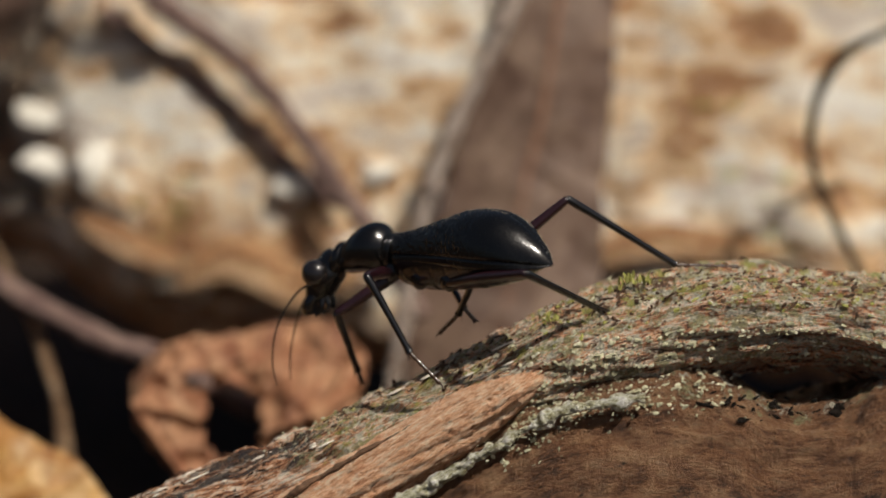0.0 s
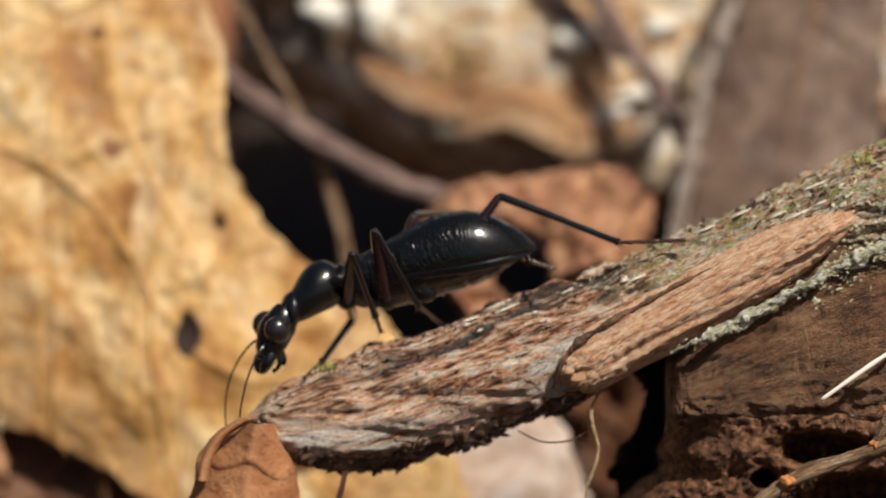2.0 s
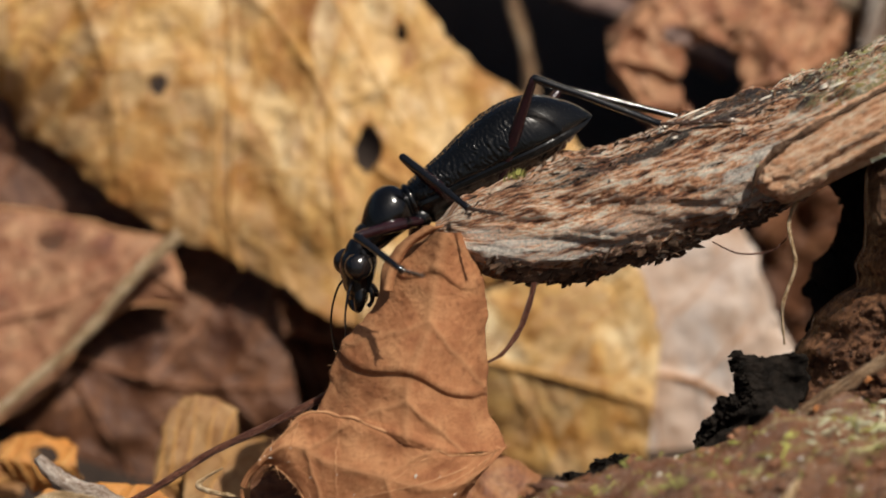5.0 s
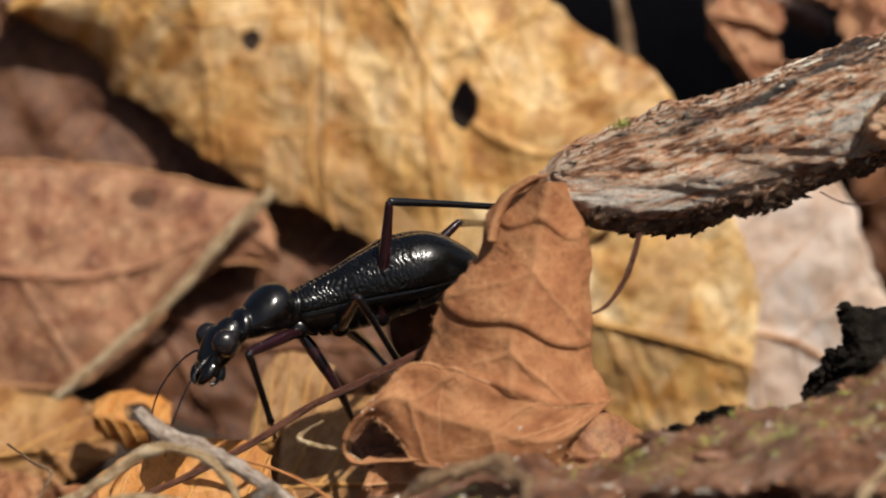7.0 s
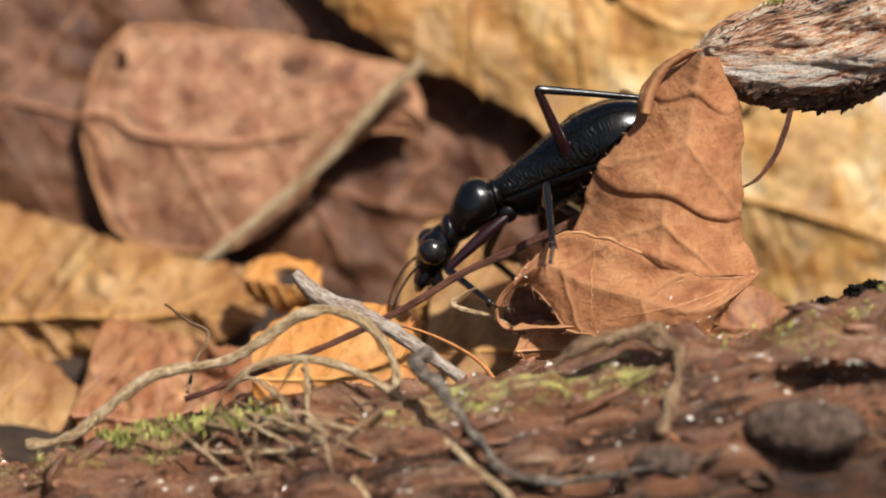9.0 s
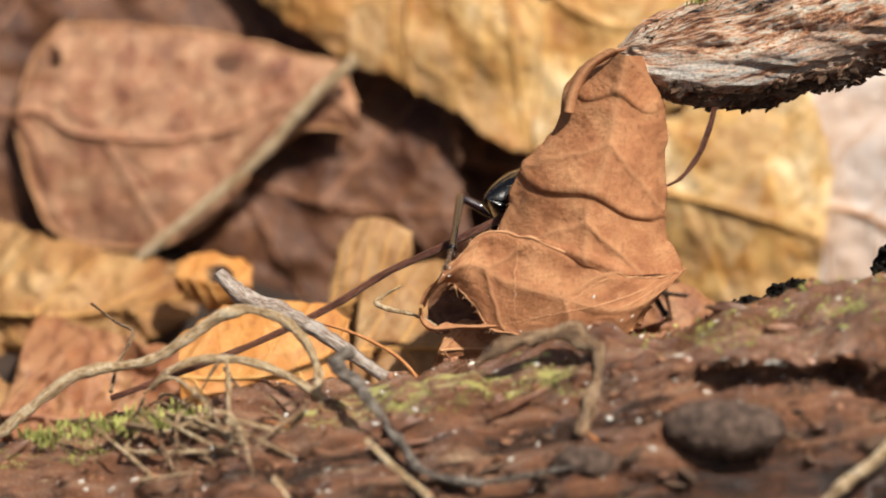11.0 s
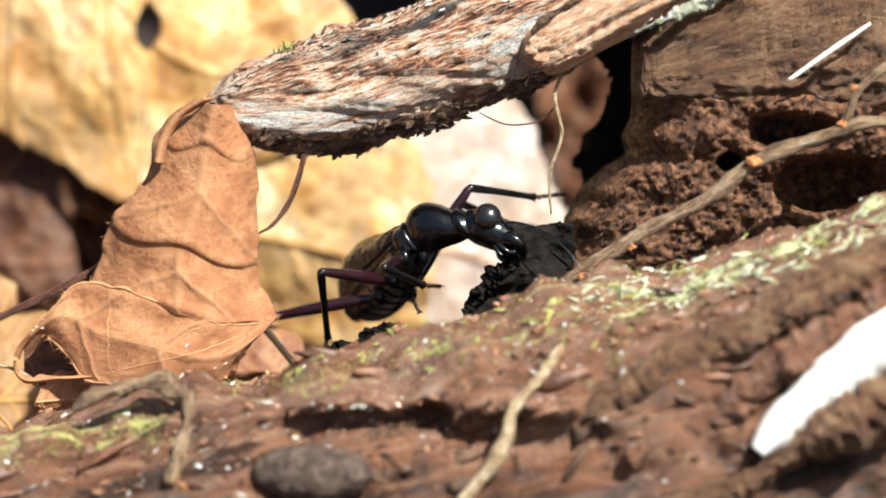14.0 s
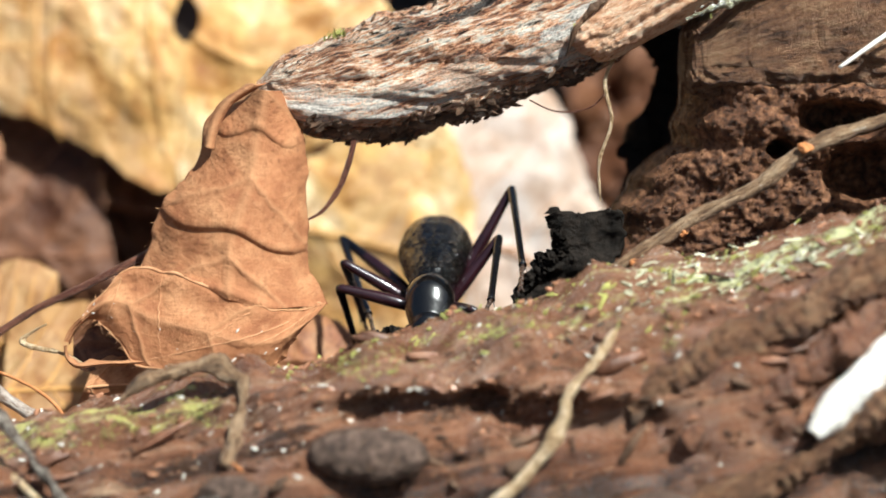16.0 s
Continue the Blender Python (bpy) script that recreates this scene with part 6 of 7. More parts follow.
def small_blob(center, size, seed=1, rings=12, seg=16, rough=0.0):
    V, F, U = blob(center, size, seed, rings, seg, rough)
    return V * MM, F, U


HIPS = {"F": (0.3, 0.95, -1.75), "M": (-2.7, 1.2, -2.3), "H": (-5.8, 1.5, -2.3)}
SEGMENTS = {"F": (6.2, 6.6, 3.2), "M": (6.5, 7.4, 3.6), "H": (9.4, 10.0, 5.2)}
NECK = (5.25, 0, -1.85)
LEG_NAMES = {"F": "front", "M": "middle", "H": "hind"}


def build_beetle():
    t = new("beetle")
    t.empty_display_size = 0.005
    tagged(t, "glossy black long-legged beetle with wrinkled wing cases walking over dead wood", "beetle")
    for side in (1, -1):
        body_part("wing_case", wing_case_mesh(side), M_ELYTRA, t, "glossy black wing case, cross-wrinkled in front and smooth behind")
    body_part("abdomen", belly_mesh(), M_SHELL, t)
    body_part("waist", loft([(0.9, -0.1, 0.9, 0.85, 1.2), (0.4, -0.05, 1.15, 1.05, 1.55), (-0.1, 0, 1.2, 1.05, 1.6), (-0.6, 0, 0.9, 0.8, 1.3)], 24, 40), M_SHELL, t)
    thorax = body_part("prothorax", loft([(0.15, -0.05, 0.9, 0.9, 1.2), (0.3, -0.08, 1.3, 1.25, 1.65), (0.55, -0.1, 1.34, 1.28, 1.7), (0.75, -0.14, 1.2, 1.15, 1.62), (1.05, -0.12, 1.5, 1.5, 1.8), (1.8, -0.16, 1.82, 1.88, 1.95), (2.8, -0.42, 1.88, 1.95, 1.9), (3.6, -0.84, 1.68, 1.72, 1.7), (4.15, -1.2, 1.4, 1.42, 1.42), (4.45, -1.42, 1.26, 1.28, 1.28), (4.65, -1.58, 1.38, 1.38, 1.36), (5.0, -1.75, 1.38, 1.38, 1.36), (5.25, -1.87, 1.15, 1.15, 1.15), (5.5, -2.0, 0.95, 0.95, 0.95)], 120, 64), M_SHELL, t, "smooth rounded black thorax with a collar at each end")
    head = body_part("head", loft([(-0.5, 0, 0.9, 0.95, 0.95), (0.0, 0, 1.12, 1.15, 1.12), (0.5, 0, 1.25, 1.25, 1.22), (0.9, 0.02, 1.45, 1.4, 1.32), (1.5, 0.05, 1.6, 1.42, 1.32), (2.1, 0, 1.45, 1.32, 1.27), (2.6, -0.05, 1.28, 1.15, 1.15), (3.1, -0.1, 1.2, 0.98, 1.02), (3.5, -0.1, 1.08, 0.7, 0.8), (3.8, -0.1, 0.62, 0.3, 0.4)], 70, 52), M_SHELL, t, "black head", NECK)
    body_part("labrum", small_blob((3.45, 0, 0.25), (0.62, 0.85, 0.3), 3, 12, 18), M_LEG, head, "smooth dark upper lip")
    for s in (1, -1):
        body_part("eye", small_blob((1.35, s * 1.42, 0.5), (1.05, 0.88, 1.05), 1, 20, 28), M_EYE, head, "large bulging black eye")
        body_part("mandible", tube_local([(3.1, s * 0.75, -0.2), (3.9, s * 0.9, -0.2), (4.55, s * 0.6, -0.3), (4.9, s * 0.05, -0.4)], [0.5, 0.48, 0.34, 0.06], 20, 10), M_SHELL, head)
        body_part("palp", tube_local([(2.6, s * 0.6, -0.7), (3.3, s * 0.8, -1.1), (3.9, s * 0.75, -1.2), (4.3, s * 0.65, -1.0)], [0.15, 0.2, 0.16, 0.19], 16, 8), M_LEG, head)
        body_part("palp", tube_local([(2.4, s * 0.45, -0.8), (3.0, s * 0.55, -1.4), (3.5, s * 0.5, -1.6)], [0.13, 0.19, 0.17], 14, 8), M_LEG, head)
        body_part("antenna", tube_local([(2.3, s * 0.9, 0.35), (3.3, s * 1.3, 0.9), (5.2, s * 1.7, 1.0), (7.2, s * 1.9, 0.6), (9.2, s * 1.7, -0.3), (10.6, s * 1.3, -1.4)], [0.12, 0.09, 0.08, 0.07, 0.06, 0.04], 50, 7), M_LEG, head, "thin thread-like antenna")
        for k, (hx, hy, hz) in HIPS.items():
            body_part("coxa", small_blob((hx, s * (hy - 0.2), hz + 0.15), (0.82, 0.52, 0.78), 2), M_SHELL, t)
    legs = {}
    for s, side in ((1, "L"), (-1, "R")):
        for k in "FMH":
            a, b, c = SEGMENTS[k]
            f = body_part("femur", tube_local([(-0.1, 0, 0), (a * 0.15, 0, 0.06), (a * 0.4, 0, 0.1), (a * 0.75, 0, 0.04), (a * 0.97, 0, 0), (a + 0.08, 0, 0)], [0.26, 0.42, 0.5, 0.4, 0.32, 0.16], 26, 14), M_FEMUR, t, LEG_NAMES[k] + " femur, dark purple-black")
            ti = body_part("tibia", tube_local([(-0.1, 0, 0), (b * 0.05, 0, 0), (b * 0.4, 0, 0.03), (b * 0.9, 0, 0), (b, 0, 0)], [0.22, 0.33, 0.28, 0.26, 0.33], 26, 10), M_LEG, t, LEG_NAMES[k] + " tibia, slender and black")
            for q in (0.12, -0.12):
                body_part("spur", tube_local([(b - 0.1, q, -0.1), (b + 0.25, q * 2, -0.25), (b + 0.5, q * 2.4, -0.4)], [0.06, 0.05, 0.01], 6, 5), M_TARSUS, ti)
            ta = body_part("tarsus", tarsus_mesh(c), M_TARSUS, t, LEG_NAMES[k] + " foot of small segments with claws")
            legs[side + k] = (f, ti, ta)
    return t, thorax, head, legs


def tube_local(points, radii, n, m):
    return tube_mesh(points, radii, n, m, place=False)


def tarsus_mesh(c):
    parts = []
    for i in range(5):
        x0, x1 = c * i / 5, c * (i + 1) / 5
        parts.append(tube_local([(x0 - 0.03, 0, 0), (x0 + 0.3 * (x1 - x0), 0, 0), (x1 - 0.05, 0, -0.02), (x1, 0, 0)], [0.11, 0.14, 0.19, 0.08], 8, 8))
    for q in (1, -1):
        parts.append(tube_local([(c - 0.05, 0, 0), (c + 0.25, q * 0.18, -0.02), (c + 0.45, q * 0.22, -0.18)], [0.06, 0.05, 0.01], 7, 6))
    return join(parts)


BEETLE, BEETLE_THORAX, BEETLE_HEAD, BEETLE_LEGS = build_beetle()


# ---- motion ----
def between(rows, t):
    """The numbers of rows (seconds, ...) at t, on straight lines."""
    R = np.asarray(rows, float)
    return [float(np.interp(t, R[:, 0], R[:, i])) for i in range(1, R.shape[1])]


def body_pose(u, w, v, yaw, pitch, roll):
    turn = Matrix.Rotation(radians(yaw), 4, "Z") @ Matrix.Rotation(radians(-pitch), 4, "Y") @ Matrix.Rotation(radians(roll), 4, "X")
    return SITE @ Matrix.Translation(Vector((u, w, v)) * MM) @ turn


def along(origin, way, up):
    """A pose at origin whose x runs along way."""
    x = Vector(way).normalized()
    y = Vector(up).cross(x)
    y = y.normalized() if y.length > 1e-6 else x.orthogonal().normalized()
    z = x.cross(y)
    return Matrix(((x[0], y[0], z[0], origin[0]), (x[1], y[1], z[1], origin[1]), (x[2], y[2], z[2], origin[2]), (0, 0, 0, 1)))


def motions():
    # seconds, waist (mm in the site), yaw, pitch, roll
    BODY = [
        (0, -3.3, 4, 0, 140.9, 1.7, -6),
        (0.5, -7.3, 4, -4.5, 159.6, -14.3, -4),
        (1, -13.1, 4, -6.8, 164.4, -10.2, -8),
        (1.5, -16.8, 4, -9.8, 174.4, -15, -20),
        (2, -31, 4, -15.3, 179.6, -13.2, -12),
        (2.5, -30.2, 4, -13.7, 188, -7.6, -10),
        (3, -36.5, 4, -19, 205.6, -20.2, -12),
        (3.5, -37, 4, -19.3, 166.8, -25.6, -8),
        (4, -37.7, 4, -21.3, 176.4, -25.4, -8),
        (4.2, -37.8, 4, -21.6, 176.4, -26.4, -8),
        (6.3, -43.4, 6, -28.1, 207.6, -33.7, -14),
        (6.5, -43.7, 6, -28.2, 211.6, -33.7, -14),
        (7, -56, 6.5, -36.5, 193.9, -16.1, -14),
        (7.5, -56.9, 6.5, -39.5, 207.9, -21.6, -14),
        (8, -54.4, 6.5, -36.2, 202.1, -12.4, -16),
        (8.2, -54.9, 6.5, -36.2, 196.1, -12.4, -16),
        (10.3, -47.7, 12, -40, 146, -50, -20),
        (10.5, -45.6, 13.5, -41.3, 117, -51, -10),
        (11, -38.3, 14, -41.7, 50, -18, 0),
        (11.5, -38.9, 17, -40.2, 52.5, 11.4, 0),
        (12, -34.4, 8, -38.4, -7.7, 12.5, 5),
        (12.5, -28.5, 6.5, -38.3, -11.6, 13.2, 5),
        (13, -23.2, 3.5, -35.4, -77.6, 27.2, 5),
        (13.5, -22.5, 3.5, -36.2, -77.7, 26, 8),
        (14, -22.8, 3.5, -36.3, -73.4, 25.9, 8),
        (14.5, -24.2, 3.5, -39.2, -85, -6, 0),
        (15, -22.8, 3.5, -35.5, -87, 3, 8),
        (15.5, -24.2, 3.5, -37.4, -88, -2, 8),
        (16, -24.5, 1.5, -40.8, -92, -11, 2),
    ]
    # seconds, turn of the thorax up and to its left, of the head up and to its left (degrees)
    front_rows = [
        (0, 10.2, 13.3, -65.6, 3.9),
        (0.5, 6.5, 21.8, -47.3, 1.3),
        (1, 18.2, 23.8, -70.5, 3),
        (1.5, -0.8, 17, -50.2, 16.2),
        (2, 3.1, 15.4, -50.8, 4.4),
        (2.5, 9.1, 2.4, -69.9, 7.3),
        (3, -3.2, 1.8, -60.3, 15.4),
        (3.5, -8.2, 0.8, -41.2, 4.6),
        (4, 6.5, 11.9, -62.7, 3.4),
        (4.2, 6.5, 11.9, -62.7, 3.4),
        (6.3, -1.9, -10.7, -27, 4.2),
        (6.5, -1.9, -10.7, -22, 4.2),
        (7, 20, 17.8, -54.1, -3.5),
        (7.5, 4.4, -12.9, -35.8, 4.1),
        (8, 5.5, 0.4, -45.6, 1.7),
        (8.2, 5.5, 0.4, -45.6, 1.7),
        (10.3, 0, 0, -20, 0),
        (11, 0, 0, -30, 0),
        (11.5, 28.5, -29.8, -85.3, -8),
        (12, 26.5, 4.4, -55.3, 0.3),
        (12.5, 30.2, 10.1, -48.3, -0.2),
        (13, 37.7, 26.4, -94.1, 18),
        (13.5, 22.8, 37.7, -77.3, 7.1),
        (14, 10.4, 44.2, -48.1, 23.3),
        (14.5, 15, 5, -15, 0),
        (15, 12, -8, -28, 0),
        (15.5, 12, 5, -28, 0),
        (16, -10, 0, -45, 0),
    ]
    steps = [round(0.1 * i, 2) for i in range(161)]
    poses = {t: body_pose(*between(BODY, t)) for t in steps}
    walk(BEETLE, [(t, poses[t]) for t in steps])
    turns = [(t, Matrix.Rotation(radians(b), 4, "Z") @ Matrix.Rotation(radians(-a), 4, "Y"), Matrix.Rotation(radians(d), 4, "Z") @ Matrix.Rotation(radians(-c), 4, "Y")) for t, a, b, c, d in front_rows]
    walk(BEETLE_THORAX, [(t, m) for t, m, _ in turns])
    walk(BEETLE_HEAD, [(t, m @ Matrix.Translation(Vector(NECK) * MM) @ h) for t, m, h in turns])
    # for each leg: seconds, knee, ankle (mm in the site)
    left_front_branch = [(0, -5.7, -2.3, -2, -2.5, -2.4, -7.7), (0.5, -11.2, -1.5, -7.8, -10, 3.6, -11.8), (1, -17.2, -1.2, -10, -15.8, 2.9, -15), (1.5, -18.3, -0.6, -7.6, -16.3, -0.7, -13.9), (2, -30.5, -1.4, -13.4, -28.7, 2.7, -18.2), (2.5, -29.1, -1.9, -12.6, -28, 2.6, -17.3), (3, -35.8, -1.6, -17.7, -32.9, 2.8, -21.6), (3.5, -38.9, -2.5, -22.1, -37.8, 3.2, -25.2), (4, -38.7, -2.7, -23.4, -37.6, 3.5, -25.3), (4.2, -40, -2.1, -24.8, -37.2, -7.1, -25.3)]
    left_front_leaf = [(6.3, -48.6, 5.8, -30.3, -46.5, 1.4, -34.9), (6.5, -48.6, 8, -30.4, -48.4, 2, -33), (7, -59, 1.1, -39.9, -57.5, 4.9, -45.1), (7.5, -58.8, 0.7, -42.2, -56.2, 5.4, -46.5), (8, -57.2, 7.9, -43.2, -55.1, 4.7, -48.6), (8.2, -56.9, 6.1, -44, -54.1, 1.6, -47.1), (10.3, -52.6, 9, -41.7, -50, 3.3, -43.5), (11, -37.5, 20.2, -44.9, -33.5, 14.1, -45), (11.5, -33.4, 16.1, -41.1, -30.2, 12.2, -43.2)]
    left_front_log = [(12, -28.5, 12.5, -40.2, -26.7, 15.8, -44.5), (12.5, -21.6, 7.4, -38.3, -17.3, 12, -40.1), (13, -18.9, 2.8, -31.3, -14.6, 7.5, -33.3), (13.5, -18.2, 2.9, -32, -14, 7.8, -33.4), (14, -18.2, 3.1, -32.3, -13.3, 7.5, -33), (14.5, -21.4, 3.8, -35.1, -15.7, 6.6, -35), (15, -19.1, 3.6, -31.4, -19.5, 8.8, -35.9), (15.5, -21.5, 9.2, -40.2, -20.2, 3.1, -43.1), (16, -21.3, -4.3, -42.2, -19.3, 2.2, -45.1)]
    right_front_branch = [(0, -8.1, 4.9, -4.9, -6.6, 9.6, -9.3), (0.5, -12.5, 4.9, -8.7, -12.3, 8.2, -13.4), (1, -13.3, 11.3, -9.4, -11.9, 6.5, -13.7), (1.5, -21.8, 5.4, -14.5, -21.2, 10.5, -17.4), (2, -30.7, 11.2, -18.7, -32.8, 5.8, -21.9), (2.5, -32.7, 8.6, -20, -31.9, 2.2, -21.5), (3, -41.1, 7.9, -24.2, -38.6, 12.7, -26.8), (3.5, -35.2, 10.9, -22.6, -34.8, 3.8, -23.8), (4, -35.5, 10.9, -24.3, -37.9, 15.6, -26), (4.2, -35.5, 10.9, -24.6, -37.7, 15.6, -26.4)]
    right_front_leaf = [(6.3, -47.5, 7.3, -34.2, -46, 12.7, -37.1), (6.5, -47.7, 8.2, -34.5, -48.1, 13, -37.7), (7, -52.6, 8.5, -43, -51.8, 13.2, -45.7), (7.5, -55.7, 12.8, -44.2, -52.8, 16.9, -47.3), (8, -54.8, 11.6, -42.6, -52.2, 15.3, -47.4), (8.2, -53.6, 11.6, -42.3, -52, 15.8, -45.4), (10.3, -51.7, 15.5, -40.5, -49.5, 20.2, -44.2), (11, -36.1, 7.3, -42.6, -33.6, 12.4, -46.6), (11.5, -33.2, 13.2, -43.8, -34.5, 18.4, -47.7)]
    right_front_log = [(12, -31.2, 1.5, -40.7, -28.9, -3.2, -44.7), (12.5, -27.1, -0.3, -41.7, -24, 5.1, -43.9), (13, -22.8, -3, -40.1, -18.7, 2.8, -41.5), (13.5, -28.5, -0.2, -38.6, -28.5, 1.6, -44.9), (14, -24.3, -3.8, -38.1, -20.8, 3.3, -40), (14.5, -27.5, -2.3, -39.7, -29.1, 3.4, -44.1), (15, -25, -2.9, -36.8, -24, 2.6, -41.7), (15.5, -29.1, -1.3, -39.4, -28.4, 5, -43), (16, -31.4, 1.9, -41.2, -30, 6.7, -45.8)]
    left_middle_branch = [(0, 3.2, -1.9, -0.4, 1.2, 3.6, -4.9), (0.5, -8.9, -1.4, -2.5, -4.6, 0.8, -8.1), (1, -11.8, -3.3, -5.9, -7.6, -3.5, -12), (1.5, -14.9, -0.8, -6.8, -9.9, -1, -12.2), (2, -28.9, 0, -11.6, -25.4, 3.1, -17.3), (2.5, -27.2, 0.4, -10.2, -23.6, 1.9, -16.5), (3, -32.3, 4.9, -14, -27.2, 1.7, -18.3), (3.5, -38.7, -0.3, -17, -33.9, 4.4, -20.2), (4, -38.7, 2.4, -17.6, -33.6, 4, -22.8), (4.2, -38.3, 0.2, -18.3, -33.7, -3.9, -22.4)]
    left_middle_leaf = [(6.3, -44.9, 4.4, -25.6, -39, 1.2, -28.1), (6.5, -41.5, 1.3, -26.9, -38.9, -5.2, -29.2), (7, -51.1, 1, -35.5, -48.2, 5.8, -40.4), (7.5, -52, 1.3, -40.6, -49.6, 7.6, -43.7), (8, -49.8, 1, -39.5, -48.8, 7.9, -41.9), (8.2, -47.9, 1.8, -39.3, -47.6, -5.2, -40.6), (10.3, -49.7, 9.8, -35.3, -48.5, 2.9, -37.6), (11, -42.9, 18.5, -42.6, -41.4, 11.4, -46.1), (11.5, -42.2, 21.5, -39.8, -40, 10.2, -46.7)]
    left_middle_log = [(12, -36.5, 16.2, -41.1, -34.8, 10.1, -45.5), (12.5, -30.3, 12.8, -36.3, -29.8, 19.2, -40.1), (13, -19.2, 7.1, -33.1, -15.8, 1, -35.1), (13.5, -18.2, 5.9, -33.6, -13.7, 11.3, -36.2), (14, -18.9, 6.1, -33.6, -15, 12.1, -35.4), (14.5, -21.1, 9.2, -35.7, -19.4, 3.1, -39.5), (15, -16.3, 6.4, -33.7, -15.2, 12.7, -37.5), (15.5, -17.7, 9.2, -36.6, -16.6, 2, -38.5), (16, -19.5, 4.6, -37.1, -20, -1.3, -41.6)]
    right_middle_branch = [(0, -1, 9.5, 0.1, 1.6, 4.2, -4.5), (0.5, 0, 8.4, -3, 2, 14.9, -5.5), (1, -4.2, 5.9, -5.2, -2, 12.4, -7.4), (1.5, -13.8, 5.6, -4.3, -10.4, 12.1, -4.9), (2, -26, 5.7, -10.4, -23.4, 12.6, -10.2), (2.5, -25.5, 8.1, -9.6, -23.5, 14.8, -12.1), (3, -34.3, 12.2, -16.2, -31.9, 7.4, -21.4), (3.5, -36.1, 9.7, -17, -34.2, 16.3, -20.2), (4, -37.4, 10.7, -20.2, -34.5, 4.5, -23.3), (4.2, -37.4, 10.7, -20.3, -34.3, 4.7, -23.5)]
    right_middle_leaf = [(6.3, -42.7, 14.8, -25.6, -38.7, 8, -28.7), (6.5, -46.1, 13.3, -25.8, -43.9, 6.4, -26.8), (7, -51, 14.6, -39.7, -47.6, 8.1, -42.6), (7.5, -50.9, 14.3, -42.3, -48.6, 7.3, -44.9), (8, -48.5, 13.2, -41, -46.7, 18.7, -42.7), (8.2, -47.1, 11.2, -40.4, -45.9, 16.9, -43.4), (10.3, -48.4, 15.7, -36, -49.3, 21.2, -40.7), (11, -43.5, 6.8, -39.8, -43.3, 12.8, -44.6), (11.5, -41.8, 8.6, -42, -41.7, 10.5, -46.8)]
    right_middle_log = [(12, -35.7, 0.9, -42.3, -33.8, 9.1, -43.9), (12.5, -32.4, 1.6, -36.7, -33.5, -4.6, -40.5), (13, -30.4, 6.2, -40.7, -27.3, 0.6, -44.4), (13.5, -29.9, 4.4, -41.4, -31.1, 9.4, -46.6), (14, -29.1, 0.6, -38.8, -28.6, 6.3, -44.6), (14.5, -31.9, 6.5, -39.5, -29.4, 0.8, -43.9), (15, -30.1, 6.3, -36.3, -29.2, 0.8, -41.3), (15.5, -31, 6.4, -36.8, -29.1, 2.7, -43.1), (16, -31.2, 4.7, -39.4, -29.6, 10.5, -44)]
    left_hind_branch = [(0, 6.1, -8, -1.8, 12.3, -0.8, -4.8), (0.5, 1.7, -6.8, -0.8, 10.7, -4.8, -4.8), (1, -6.9, -5.4, -1.6, 0.7, -0.5, -5.8), (1.5, -8, -2, -3.2, 0.6, 1.5, -7.1), (2, -19.4, 3, -8.7, -10.3, 0.8, -12), (2.5, -19.8, 1.2, -7.4, -11.1, 0.9, -12.4), (3, -26.8, 5.8, -10.7, -17.6, 5.6, -14.8), (3.5, -26, 1.4, -11.1, -16.9, 1.2, -15.2), (4, -26.8, 0.2, -13.2, -17.3, 1.7, -15.9), (4.2, -26.8, 0, -13.5, -17.3, -0.8, -16)]
    left_hind_leaf = [(6.3, -38.8, 4.3, -18.6, -29.2, 3.5, -21.2), (6.5, -38.8, 4.8, -18.6, -29.2, 6.4, -21), (7, -49.2, 4.2, -28.5, -40.8, 9.6, -28.7), (7.5, -50.9, 5.7, -30.8, -41.5, 8.8, -29.7), (8, -48.7, 3.6, -29.3, -40, 8.5, -29.3), (8.2, -50.6, 1.2, -30.8, -41.8, 5.9, -30.8), (10.3, -47.7, 8.4, -29, -41.1, 6.5, -28.8), (11, -42, 18, -37.1, -41.1, 8.2, -40.7), (11.5, -43.1, 20.5, -37, -42.6, 6.8, -44)]
    left_hind_log = [(12, -39.8, 19.4, -39.2, -38.8, 10.7, -44), (12.5, -34.3, 14.1, -33.8, -33.6, 21.5, -40.8), (13, -25, 16.5, -37.2, -23, 8, -40.8), (13.5, -24.3, 16.8, -38.2, -22.2, 7.9, -41.5), (14, -24.3, 16.9, -37.9, -22.5, 8, -40.7), (14.5, -20.5, 14.1, -33.1, -15.6, 5.5, -34.8), (15, -17.4, 14.6, -31.2, -13.9, 5.7, -34.6), (15.5, -17.3, 13.5, -32.6, -16, 5.7, -39.2), (16, -18.6, 7.7, -33.4, -17.7, -0.7, -39)]
    right_hind_branch = [(0, 9.4, 1.5, 3.8, 17.7, 4, -1.2), (0.5, 5.9, 3.2, 1.2, 15.7, 4.3, -0.7), (1, -5.8, 5.9, 1.4, 2.5, 5.7, -4.2), (1.5, -5.9, 11.2, -4.1, -3.6, 2.5, -8.5), (2, -20.8, 12.9, -11.1, -16.9, 3.8, -13.7), (2.5, -21.3, 14.4, -10.6, -16.9, 5.8, -13.9), (3, -25, 13.4, -14.8, -16.4, 8.3, -15.7), (3.5, -26.2, 8.6, -11.5, -17.1, 8.3, -15.5), (4, -27.2, 10.1, -13.8, -17.4, 9.8, -16.1), (4.2, -26.8, 10, -14.3, -17.4, 12.3, -16.4)]
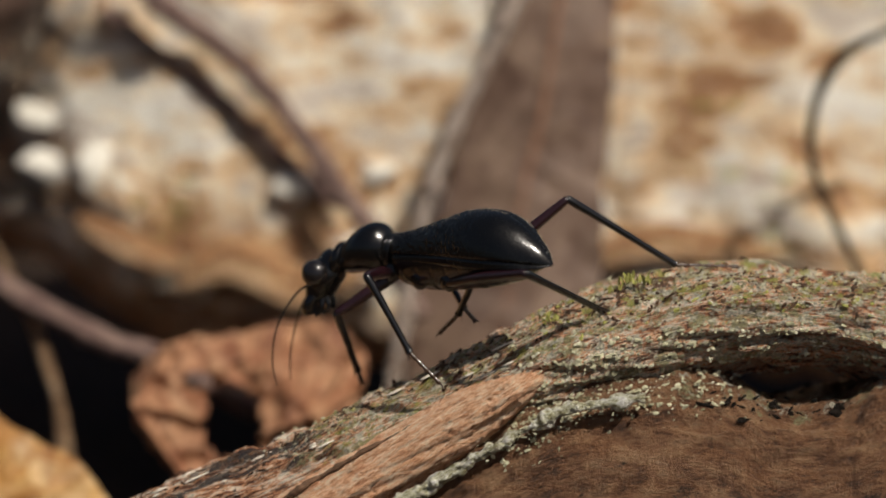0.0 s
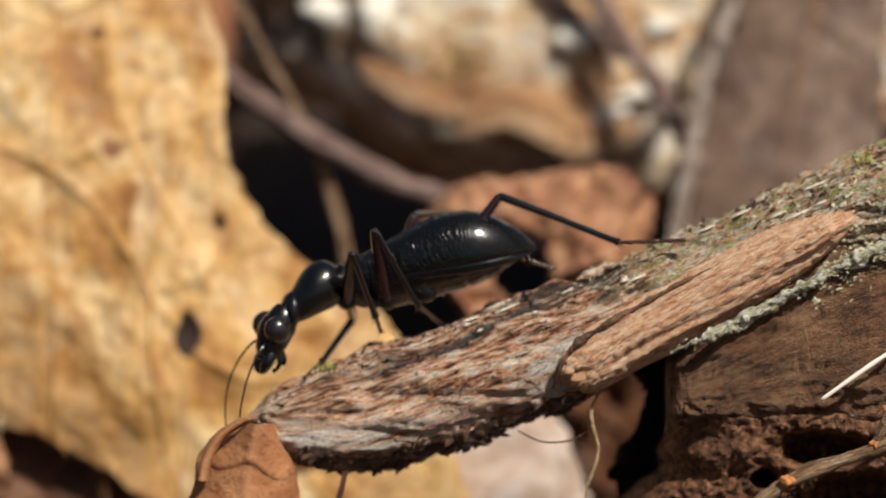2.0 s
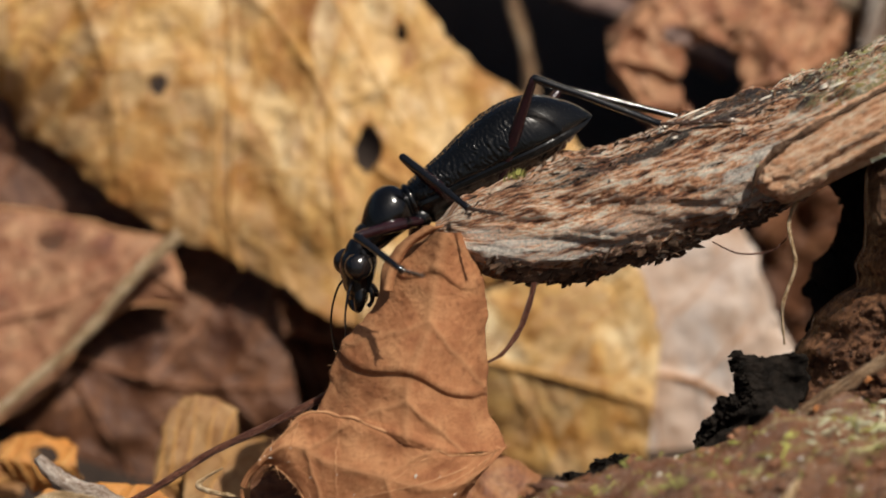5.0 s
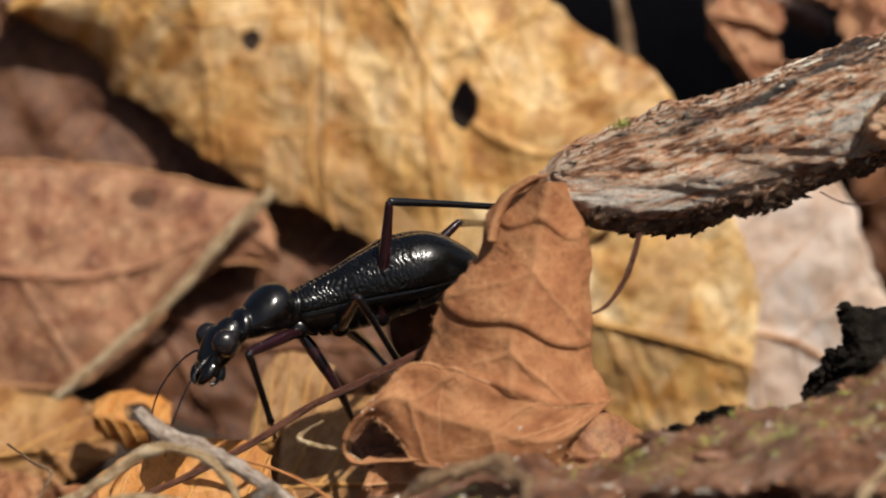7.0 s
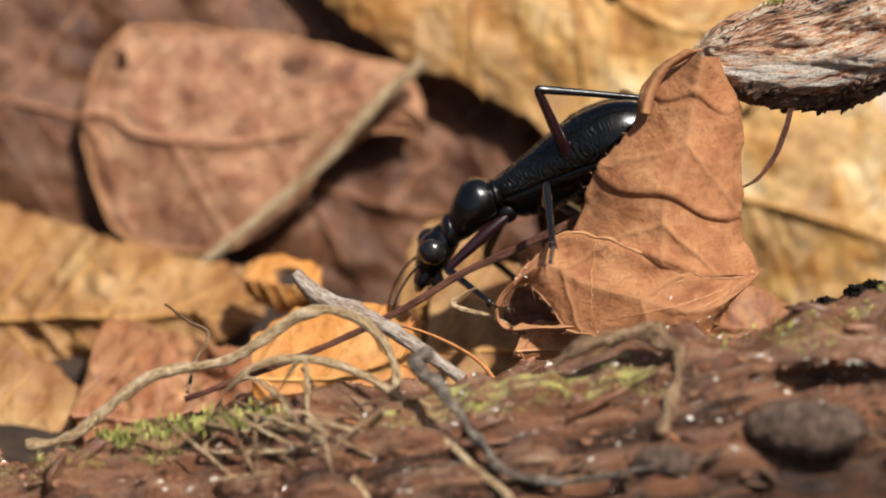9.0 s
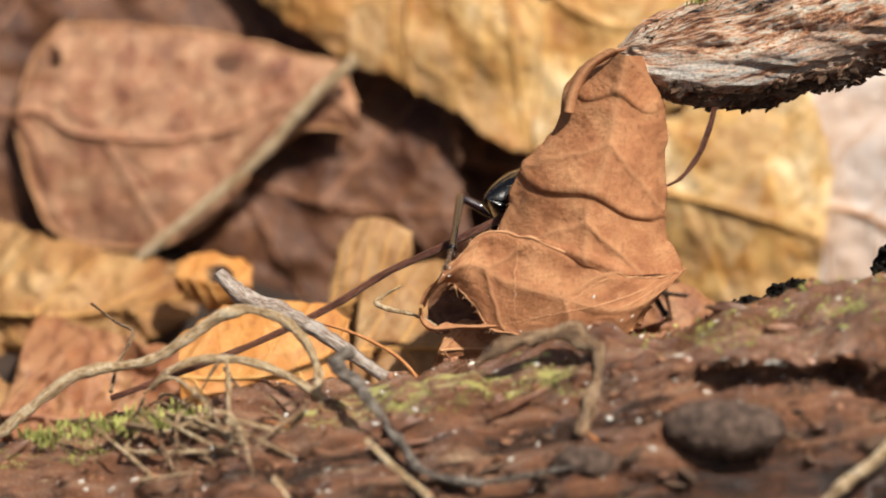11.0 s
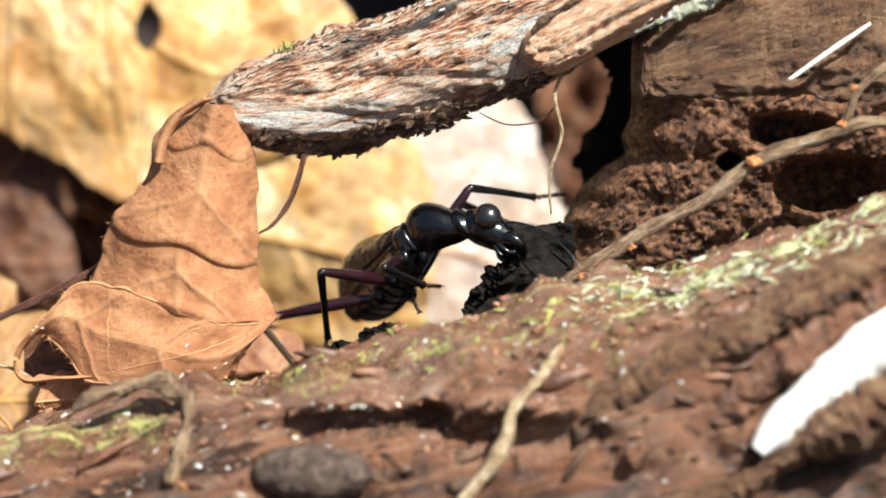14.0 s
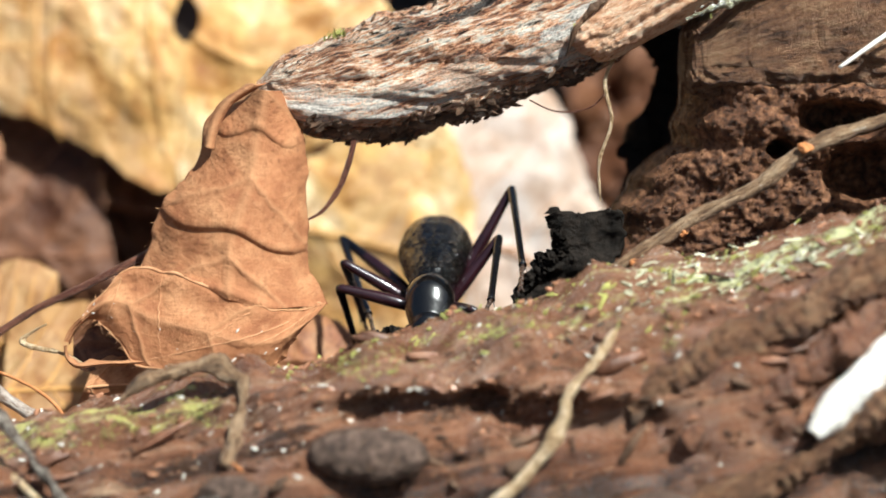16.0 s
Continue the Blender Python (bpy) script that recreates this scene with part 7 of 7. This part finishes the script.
    right_hind_leaf = [(6.3, -34.1, 11.6, -18.6, -24.5, 11.5, -19.5), (6.5, -34.1, 11, -19, -24.1, 11.1, -19.5), (7, -44.5, 12.7, -30.1, -41.8, 22.3, -30.3), (7.5, -45.2, 9.2, -33.5, -41.9, 18.6, -32.9), (8, -42.7, 13.9, -31.1, -39.4, 22.8, -30.4), (8.2, -43.2, 13.6, -30.9, -39.5, 4.2, -30.7), (10.3, -45.3, 18.2, -31.3, -40.5, 9.1, -31.9), (11, -49.7, 8.3, -38.1, -49.5, -1.1, -41.5), (11.5, -49.8, 11.5, -40.8, -50.1, 3.3, -46.4)]
    right_hind_log = [(12, -44, -0.9, -41.5, -40.9, 9.4, -45.8), (12.5, -34, -0.1, -35, -32.8, 7.8, -41), (13, -29, -1.4, -40.8, -22.7, 8.3, -42.6), (13.5, -33.7, 8.4, -42.5, -30.6, -0.9, -45.8), (14, -34.2, 8.6, -43.1, -30.6, -0.7, -46), (14.5, -30.6, 1.1, -39.7, -29.6, 10.8, -44.3), (15, -30.3, 1.9, -38.6, -26.2, 9.6, -44.7), (15.5, -32.2, 3.2, -36.9, -27.9, 10.2, -43.7), (16, -31.5, 13.8, -37.9, -29.1, 5.4, -43.5)]
    for key, rows in (("LF", left_front_branch + left_front_leaf + left_front_log), ("RF", right_front_branch + right_front_leaf + right_front_log), ("LM", left_middle_branch + left_middle_leaf + left_middle_log),
                      ("RM", right_middle_branch + right_middle_leaf + right_middle_log), ("LH", left_hind_branch + left_hind_leaf + left_hind_log), ("RH", right_hind_branch + right_hind_leaf + right_hind_log)):
        keys = ([], [], [])
        a, b, c = SEGMENTS[key[1]]
        hx, hy, hz = HIPS[key[1]]
        hip = Vector((hx, hy if key[0] == "L" else -hy, hz)) * MM
        for t in steps:
            k = between(rows, t)
            inv = poses[t].inverted()
            knee, ankle = inv @ (SITE @ (Vector(k[:3]) * MM)), inv @ (SITE @ (Vector(k[3:]) * MM))
            d1 = (knee - hip).normalized()
            knee = hip + d1 * a * MM
            d2 = (ankle - knee).normalized()
            ankle = knee + d2 * b * MM
            down = inv.to_3x3() @ (SITE.to_3x3() @ Vector((0.38, 0.0, -0.92)))
            d3 = (d2 - 0.85 * down * d2.dot(down) + 0.14 * down).normalized()
            keys[0].append((t, along(hip, d1, (0, 0, 1))))
            keys[1].append((t, along(knee, d2, (0, 0, 1))))
            keys[2].append((t, along(ankle, d3, -down)))
        for ob, rows_ in zip(BEETLE_LEGS[key], keys):
            walk(ob, rows_)


motions()
